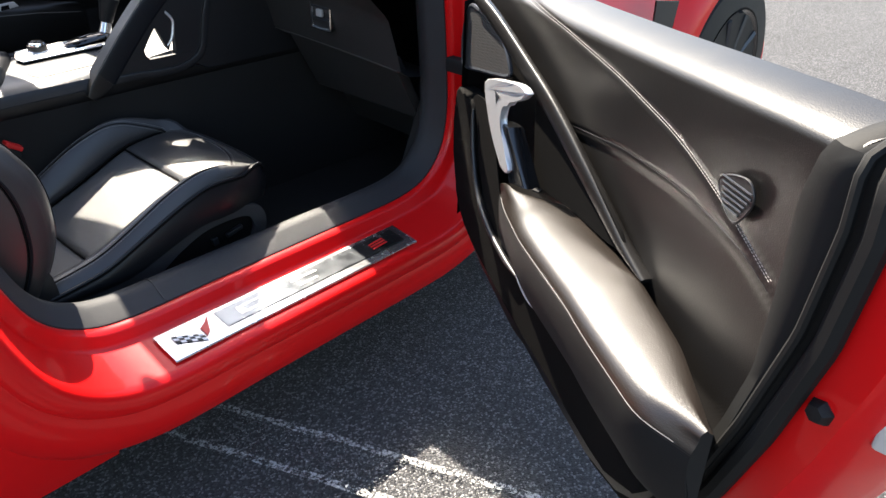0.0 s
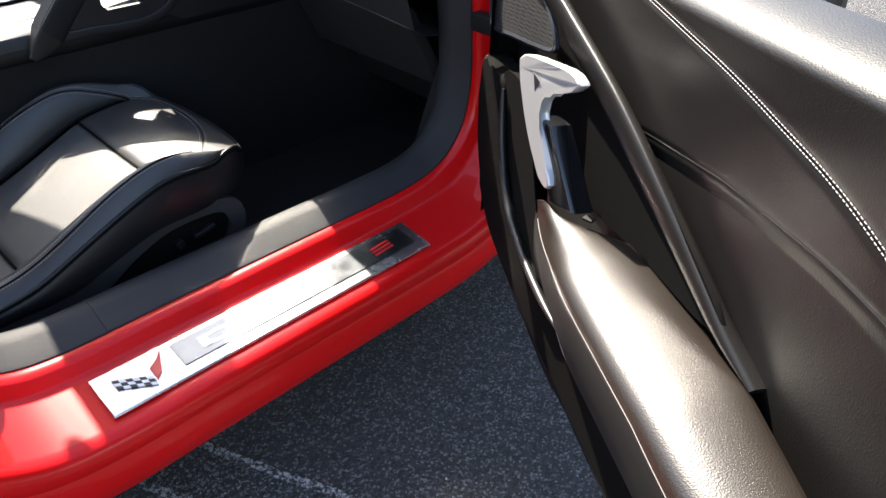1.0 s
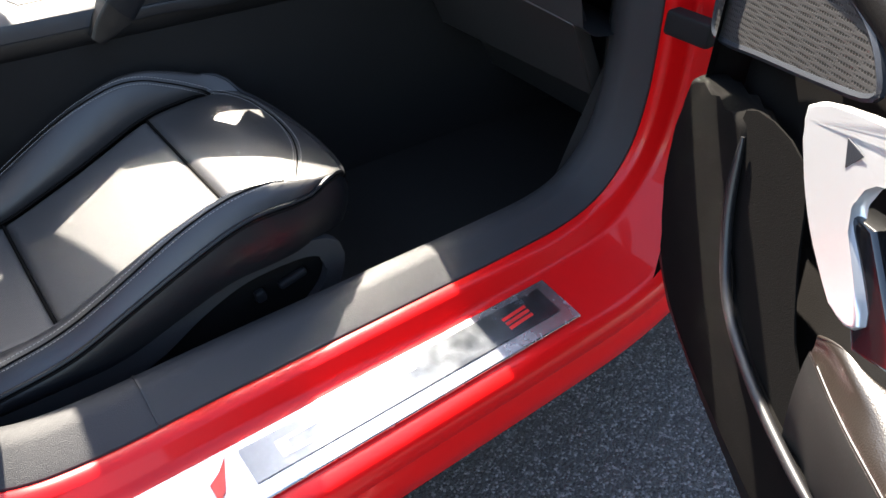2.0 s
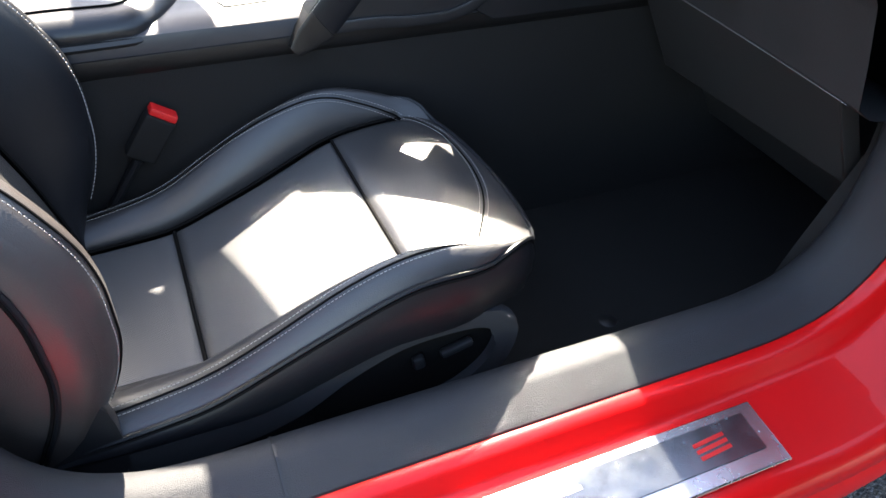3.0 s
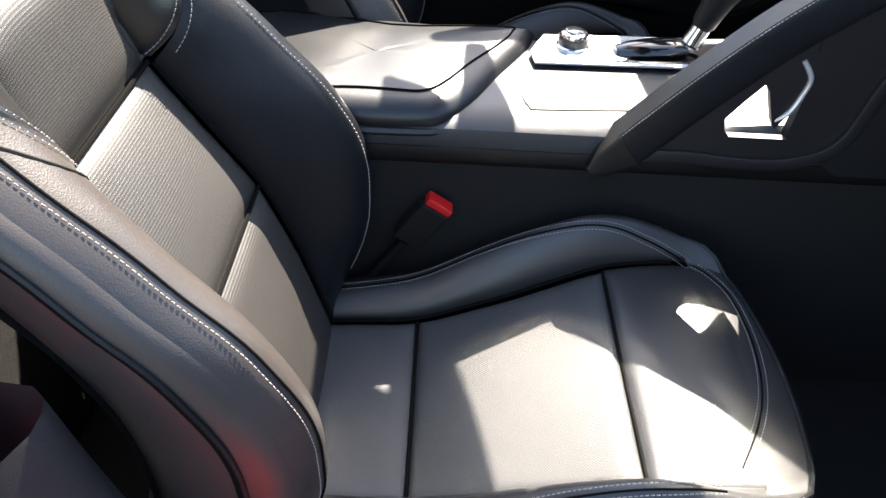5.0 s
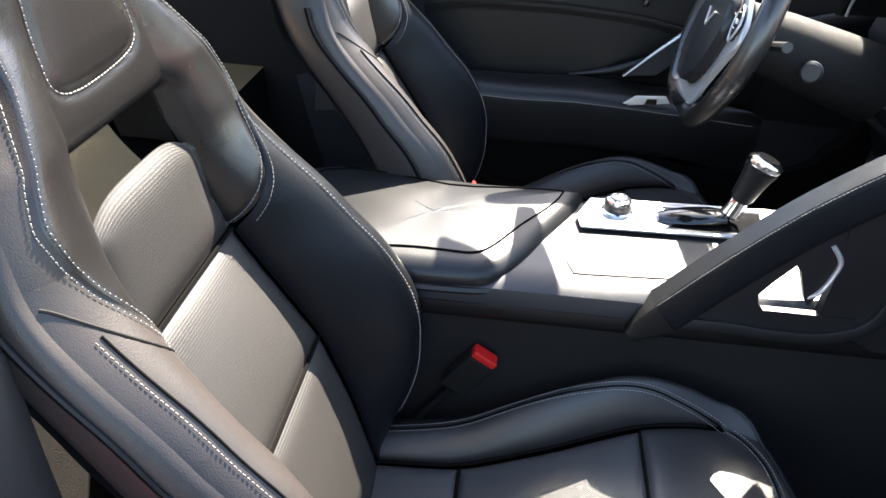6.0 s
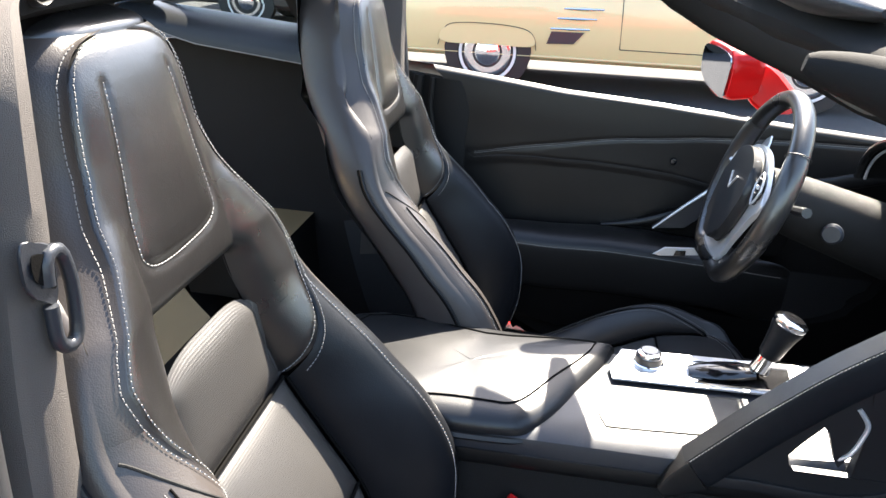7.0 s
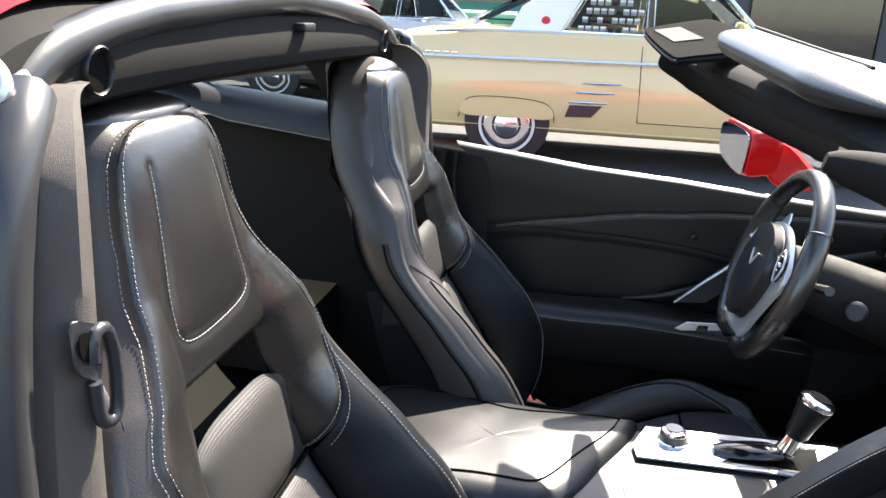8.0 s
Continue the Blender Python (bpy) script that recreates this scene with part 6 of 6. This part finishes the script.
for sg in (-1, 1):
    part("hub_badge", tube([on_wheel(-1.57, 0.012, 0.036), on_wheel(1.57 - sg * 0.9, 0.026, 0.036)], 0.0022, 6), SILVER, hub, "small V-shaped badge")
    part("switch_pod", slab(spline([on_wheel(a, r, 0.011) for a, r in ((1.57 - sg * 1.25, 0.085), (1.57 - sg * 1.05, 0.105), (1.57 - sg * 1.35, 0.122), (1.57 - sg * 1.62, 0.105))], 3, True), SA * 0.008, 0.002), GLOSS_BLACK, sw, "switch pod on the spoke")
    part("pod_rim", tube(spline([on_wheel(a, r, 0.019) for a, r in ((1.57 - sg * 1.25, 0.085), (1.57 - sg * 1.05, 0.105), (1.57 - sg * 1.35, 0.122), (1.57 - sg * 1.62, 0.105))], 3, True), 0.0020, 6, True), SILVER, sw, "bright edge of the switch pod")
    for k in range(3):
        part("wheel_button", block(on_wheel(1.57 - sg * (1.18 + 0.13 * k), 0.104, 0.020), (0.004, 0.009, 0.007), 0.001), WHITE if k == 1 else SATIN, sw)
part("column", tube([SC - SA * 0.02, SC - SA * 0.10, SC - SA * 0.30], [0.052, 0.06, 0.07], 20), BUCKLE, sw, "black column shroud")
part("column_button", lathe([(0.0, 0.010), (0.015, 0.010), (0.019, 0.006), (0.019, 0.0)], (0.235, 0.318, 0.845), (-0.5, -0.85, 0.1), 20), SATIN, sw, "round button on the column")
for sg in (-1, 1):
    part("stalk", tube([SC - SA * 0.06 + SY * sg * 0.05, SC - SA * 0.05 + SY * sg * 0.17 + SZ * 0.03], [0.007, 0.009], 8), PLASTIC, sw)
    part("shift_paddle", slab(spline([on_wheel(1.57 - sg * 1.2, 0.10, -0.025), on_wheel(1.57 - sg * 0.9, 0.145, -0.025), on_wheel(1.57 - sg * 1.3, 0.158, -0.025), on_wheel(1.57 - sg * 1.6, 0.12, -0.025)], 3, True), -SA * 0.004, 0.001), SILVER, sw)

# ---- belt pieces ----
bk = thing("seat_belt_buckle", (-0.28, -0.135, 0.42), "black seat belt buckle with a red release button", "seat belt buckle")
BT = Euler((radians(4), radians(34), radians(2))).to_matrix()
bc = Vector((-0.301, -0.138, 0.485))
part("buckle_body", block(bc, (0.046, 0.026, 0.078), 0.006, 2, BT), BUCKLE, bk, "black plastic buckle body")
tip = bc + BT @ Vector((0, 0, 0.0435))
part("release_button", block(tip, (0.041, 0.023, 0.012), 0.003, 2, BT), REDPLASTIC, bk, "red release button")
part("buckle_stalk", tube([bc - BT @ Vector((0, 0, 0.04)), bc - BT @ Vector((0, 0, 0.16))], 0.014, 8, flat=0.5), PLASTIC, bk, "stalk of the buckle")
lp = thing("belt_guide", (-0.62, -0.575, 0.95), "grey plastic seat belt guide loop on the pillar", "belt guide")
loop = [Vector((-0.621, y, z)) for y, z in ((-0.6165, 1.072), (-0.6160, 1.080), (-0.6150, 1.088), (-0.6120, 1.0935), (-0.6060, 1.0950), (-0.6000, 1.0930), (-0.5960, 1.0870), (-0.5935, 1.078), (-0.5915, 1.066), (-0.5910, 1.050), (-0.5920, 1.034), (-0.5935, 1.024), (-0.5975, 1.0180), (-0.6035, 1.0165), (-0.6100, 1.0190), (-0.6145, 1.0245), (-0.6165, 1.032), (-0.6170, 1.044), (-0.6170, 1.056))]
part("loop", tube(loop, 0.0056, 12), SATIN, lp, "rounded grey loop")
gp = part("guide_plate", slab(spline([(-0.624, -0.606, 1.096), (-0.624, -0.620, 1.106), (-0.625, -0.632, 1.110), (-0.625, -0.636, 1.098), (-0.625, -0.634, 1.074), (-0.624, -0.622, 1.062), (-0.624, -0.608, 1.056)], 4, True), (0.003, 0, 0), 0.0014), SATIN, lp, "grey plate behind the loop")
part("guide_slot", slab(spline([(-0.6205, -0.609, 1.090), (-0.6205, -0.620, 1.098), (-0.6205, -0.629, 1.098), (-0.6205, -0.629, 1.082), (-0.6205, -0.618, 1.072), (-0.6205, -0.609, 1.068)], 4, True), (0.0008, 0, 0)), PAD, gp, "dark slot")
webs = thing("seat_belt", (-0.60, -0.585, 0.3), "black seat belt webbing hanging beside the pillar", "seat belt")
part("webbing", slab([(-0.690, -0.575, 1.06), (-0.660, -0.583, 1.06), (-0.660, -0.585, 0.40), (-0.700, -0.575, 0.40)], (0.001, -0.0015, 0)), RUBBER, webs, "black webbing")

# ---- the yellow sedan across the lane ----
def old_sedan(name, at, paint, roof_paint, label, length_front, length_rear, detail):
    """A rounded 1950s sedan along x, its near side at y = at.y; x is measured from the rear axle."""
    o = Vector(at)
    d = thing(name, at, label, "car")
    W = 1.86

    def section(x):
        """Half-rounded body section at x: list of (y, z), near side to far side."""
        e = max(0, (x - (length_front - 0.7)) / 0.7, (-x - (length_rear - 0.9)) / 0.9)
        tuck = 0.16 * e ** 2
        belt = float(np.interp(x, [-length_rear, -1.0, -0.3, 1.2, 2.4, length_front], [0.96, 1.13, 1.19, 1.20, 1.12, 0.95]))
        deck = float(np.interp(x, [-length_rear, -1.0, -0.3, 1.9, 2.6, length_front], [0.97, 1.16, 1.21, 1.22, 1.17, 0.96]))
        pts = [(0.10 + tuck, 0.30), (0.03 + tuck, 0.36), (0.0 + tuck, 0.52), (0.0 + tuck, 0.70), (0.015 + tuck, 0.85), (0.035 + tuck, 0.97), (0.06 + tuck, belt - 0.05), (0.11 + tuck, belt), (0.22 + tuck, deck + 0.012), (W / 2, deck + 0.03)]
        far = [(W - y, z) for y, z in pts[::-1][1:]]
        return pts + far
    xs = [-length_rear + (length_front + length_rear) * i / 60 for i in range(61)]
    bm = bmesh.new()
    skin(bm, [[o + Vector((x, y, z)) for y, z in section(x)] for x in xs])
    rows = section(xs[0]), section(xs[-1])
    for x, sec in zip((xs[0], xs[-1]), rows):
        bm.faces.new([bm.verts.new(o + Vector((x, y, z))) for y, z in sec])
    part("body", bm, paint, d, "rounded pale painted body")
    # cabin: pillars, roof, glass
    side = lambda x, z: 0.10 + 0.26 * max(0, (z - 1.16)) / 0.40
    def q(x, z, far=False, off=0.0):
        y = side(x, z) + off
        return o + Vector((x, W - y if far else y, z))
    roof = spline([(0.02, 0, 1.52), (0.30, 0, 1.61), (0.80, 0, 1.655), (1.40, 0, 1.64), (1.75, 0, 1.58)], 5)
    bm = bmesh.new()
    skin(bm, [[q(p.x, p.z - 0.05), q(p.x, p.z - 0.02, off=0.03), o + Vector((p.x, 0.50, p.z + 0.015)), o + Vector((p.x, W / 2, p.z + 0.03)), o + Vector((p.x, W - 0.50, p.z + 0.015)), q(p.x, p.z - 0.02, True, 0.03), q(p.x, p.z - 0.05, True)] for p in roof])
    part("roof", bm, roof_paint, d, "pale roof")
    inside = part("cabin_interior", block(o + Vector((0.9, W / 2, 1.13)), (2.0, 1.4, 0.16), 0.03), SATIN, d, "dim seats inside")
    for far in (False, True):
        part("rear_pillar", slab([q(-0.05, 1.19, far), q(0.42, 1.20, far), q(0.62, 1.58, far), q(0.28, 1.58, far), q(0.05, 1.42, far)], (0, 0.04 if not far else -0.04, 0), 0.004), roof_paint, d, "wide rear roof pillar")
        for nm, x0, x1, t0, t1 in (("quarter_window", 0.44, 1.18, 0.64, 1.18), ("door_window", 1.24, 2.18, 1.24, 1.86)):
            w = part(nm, slab([q(x0, 1.215, far), q(x1, 1.215, far), q(t1, 1.57, far), q(t0, 1.57, far)], (0, 0.006, 0)), TINTED, d, "side window", smooth=False)
            part("window_frame", tube([q(x0, 1.21, far, -0.004), q(x1, 1.21, far, -0.004), q(t1, 1.575, far, -0.004), q(t0, 1.575, far, -0.004)], 0.014, 6, True), CHROME, w, "chrome window frame")
        part("windscreen_pillar", tube([q(2.20, 1.20, far), q(1.85, 1.58, far)], 0.022, 8), CHROME, d)
        part("belt_moulding", tube([q(x, float(np.interp(x, [-0.75, -0.3, 2.3], [1.165, 1.195, 1.205])), far, -0.015) for x in np.linspace(-0.72, 2.3, 24)], 0.014, 6), CHROME, d, "chrome belt moulding")
    part("rear_window", grid(lambda a, b: o + Vector((-0.62 + 0.75 * b - 0.12 * math.cos(math.pi * (a - 0.5)) * (1 - b), 0.16 + (W - 0.32) * a + (0.12 * b) * (1 - 2 * a), 1.195 + 0.36 * b)), 14, 8), PANE, d, "wrapped rear window")
    part("windscreen", grid(lambda a, b: o + Vector((2.22 - 0.45 * b + 0.1 * math.cos(math.pi * (a - 0.5)), 0.16 + (W - 0.32) * a + (0.12 * b) * (1 - 2 * a), 1.20 + 0.39 * b)), 14, 8), PANE, d, "curved windscreen")
    # side brightwork
    part("side_moulding", tube([o + Vector((x, float(np.interp(x, [-2.0, 3.0], [0.012, 0.012])) - 0.006, 0.955 + 0.01 * x)) for x in np.linspace(-length_rear + 0.5, length_front - 0.5, 30)], 0.017, 8, flat=1.2), CHROME, d, "chrome side moulding")
    part("sill_moulding", tube([o + Vector((x, 0.03, 0.345)) for x in np.linspace(-length_rear + 0.4, length_front - 0.6, 20)], 0.014, 6), paint, d)
    if detail:
        for k, (x, z) in enumerate(((0.66, 0.775), (0.61, 0.69), (0.555, 0.60))):
            part("side_spear", tube([o + Vector((x, -0.004, z)), o + Vector((x + 0.17, -0.010, z + 0.003)), o + Vector((x + 0.345, -0.004, z + 0.006))], [0.008, 0.014, 0.007], 8), CHROME, d, "chrome side spear")
        part("vent_scoop", slab([o + Vector(p) for p in ((0.565, -0.003, 0.575), (0.86, -0.003, 0.58), (0.77, -0.003, 0.475), (0.53, -0.003, 0.465))], (0, -0.006, 0), 0.002), SATIN, d, "grey louvred scoop")
        for k in range(5):
            part("script_bar", block(o + Vector((-0.86 + 0.085 * k, 0.012, 0.985)), (0.06, 0.006, 0.022 if k == 0 else 0.012), 0.002), CHROME, d, "bright script badge, unreadable")
        part("door_gap", tube([o + Vector((1.18, 0.004, 0.45)), o + Vector((1.17, 0.0, 0.75)), o + Vector((1.16, 0.03, 0.97)), o + Vector((1.155, 0.065, 1.15))], 0.004, 5), BLACKINK, d)
        part("door_gap", tube([o + Vector((x, 0.012, 0.45)) for x in (1.18, 1.6, 2.2)], 0.004, 5), BLACKINK, d)
        arch = spline([o + Vector(p) for p in ((-0.46, -0.001, 0.40), (-0.42, -0.003, 0.52), (-0.33, -0.004, 0.595), (0.0, -0.004, 0.61), (0.30, -0.004, 0.585), (0.41, -0.003, 0.52), (0.44, -0.001, 0.40))], 6)
        part("skirt_line", tube(arch, 0.004, 5), BLACKINK, d, "gap round the wheel opening")
        part("badge_disc", lathe([(0.0, 0.006), (0.035, 0.006), (0.04, 0.0)], q(0.28, 1.30) + Vector((0, -0.005, 0)), (0, -1, 0.3), 20), REDPLASTIC, d, "round red badge")
        random.seed(5)
        for i in range(30):
            x, z = 0.60 + 0.066 * (i % 8) + 0.03 * (i // 8), 1.245 + 0.078 * (i // 8)
            c = q(x, z, off=-0.003) + Vector((0, 0.012, 0))
            part("window_sticker", block(c, (0.05, 0.003, 0.05), 0, 1, (radians(0), 0, random.uniform(-8, 8))), random.choice((WHITE, WHITE, CREAM, SATIN)), d, smooth=False)
    for x in (0.0, length_front - 0.95):
        for far in (False, True):
            c, axd = o + Vector((x, W - 0.14 if far else 0.14, 0.355)), (0, 1 if far else -1, 0)
            part("wheel_well", lathe([(0.0, 0.0), (0.40, 0.0), (0.40, 0.115 if not detail else 0.112)], c + Vector((0, -0.01 if not far else 0.01, 0.03)), axd, 32), BLACKINK, d, "dark wheel opening", smooth=False)
            w = part("wheel", lathe([(0.20, -0.09), (0.33, -0.09), (0.355, -0.05), (0.355, 0.06), (0.34, 0.095), (0.27, 0.112), (0.21, 0.10)], c + Vector((0, -0.012 if not far else 0.012, 0)), axd, 40), RUBBER, d, "whitewall tyre")
            part("whitewall", lathe([(0.235, 0.105), (0.240, 0.1135), (0.262, 0.1150), (0.268, 0.108)], c + Vector((0, -0.012 if not far else 0.012, 0)), axd, 40), WHITEWALL, w, "white sidewall band")
            part("hubcap", lathe([(0.0, 0.135), (0.05, 0.132), (0.10, 0.118), (0.12, 0.108), (0.18, 0.115), (0.212, 0.112), (0.226, 0.10), (0.226, 0.05), (0, 0.04)], c + Vector((0, -0.012 if not far else 0.012, 0)), axd, 36), CHROME, w, "chrome hubcap")
    # wheel opening cover: body-coloured skirt over the top of the rear wheel
    for x in ((0.0,) if detail else ()):
        sk = spline([o + Vector((x + a, -0.012, z)) for a, z in ((-0.45, 0.47), (-0.36, 0.575), (0.0, 0.60), (0.34, 0.57), (0.43, 0.47), (0.36, 0.425), (0.0, 0.43), (-0.36, 0.425))], 4, True)
        part("wheel_skirt", slab(sk, (0, 0.02, 0), 0.004), paint, d, "painted cover over the rear wheel")
    for x, s_ in ((-length_rear, -1), (length_front, 1)):
        part("bumper", tube([o + Vector((x + s_ * 0.02 - s_ * 0.22, 0.05, 0.48)), o + Vector((x + s_ * 0.07, 0.25, 0.48)), o + Vector((x + s_ * 0.10, W / 2, 0.48)), o + Vector((x + s_ * 0.07, W - 0.25, 0.48)), o + Vector((x + s_ * 0.02 - s_ * 0.22, W - 0.05, 0.48))], 0.06, 8, flat=1.3), CHROME, d, "chrome bumper")
    return d


old_sedan("vintage_sedan", (-0.99, 5.93, 0), YELLOW, CREAM, "pale yellow 1950s sedan with chrome trim and whitewall tyres", 3.75, 1.45, True)

# ---- what stands round the lot ----
BUILDING = surface("dark_shopfront", (0.05, 0.05, 0.055), 0.6, vary=0.3, scale=0.8, grain=30, bump=0.2)
GREEN = surface("green_painted_steel", (0.02, 0.16, 0.09), 0.5, vary=0.2, scale=4, grain=200, bump=0.1)
SILVERPAINT = surface("silver_grey_car_paint", (0.45, 0.46, 0.47), 0.35, vary=0.05, bump=0, coat=0.4)
DARKPAINT = surface("dark_brown_car_paint", (0.06, 0.05, 0.045), 0.35, vary=0.1, bump=0, coat=0.4)


old_sedan("vintage_sedan", (-4.75, 11.6, 0), SILVERPAINT, SILVERPAINT, "silver grey old sedan parked behind the yellow one", 2.9, 1.3, False)
old_sedan("vintage_sedan", (-8.25, 8.8, 0), DARKPAINT, DARKPAINT, "dark brown old sedan with bright wheel covers", 4.65, 1.5, False)


def shop_building():
    b = thing("shop_building", (0, 17, 0), "dark shop building with wide windows across the lot", "building")
    part("wall", block((0, 18.0, 2.6), (44, 1.0, 5.2), 0.05), BUILDING, b, "dark building wall")
    part("roof_edge", block((0, 17.4, 5.1), (44.4, 0.5, 0.3), 0.03), SATIN, b, "grey roof edge")
    for i in range(12):
        x = -20 + 3.5 * i
        w = part("window", block((x, 17.47, 1.75), (2.7, 0.06, 2.2), 0.0), GLOSS_BLACK, b, "dark shop window", smooth=False)
        part("window_frame", tube([(x - 1.36, 17.43, 0.64), (x + 1.36, 17.43, 0.64), (x + 1.36, 17.43, 2.86), (x - 1.36, 17.43, 2.86)], 0.04, 4, True), SATIN, w, "grey window frame")
    return b


shop_building()
bin_ = thing("waste_container", (-2.3, 14.0, 0), "green steel waste container with a sloped lid", "container")
part("body", slab([(-3.0, 13.6, 0.12), (-1.75, 13.6, 0.12), (-1.70, 13.6, 1.25), (-3.05, 13.6, 1.25)], (0, 1.2, 0), 0.03), GREEN, bin_, "ribbed green body")
part("lid", slab([(-3.08, 13.55, 1.26), (-1.67, 13.55, 1.26), (-1.72, 13.65, 1.36), (-3.03, 13.65, 1.36)], (0, 1.25, 0.22), 0.02), GREEN, bin_, "sloped lid")
for k in range(4):
    part("rib", block((-2.85 + 0.32 * k, 13.585, 0.7), (0.06, 0.05, 1.0), 0.01), GREEN, bin_)
    part("foot", block((-2.9 + 0.36 * k, 14.1, 0.06), (0.08, 0.9, 0.12), 0.01), SATIN, bin_)
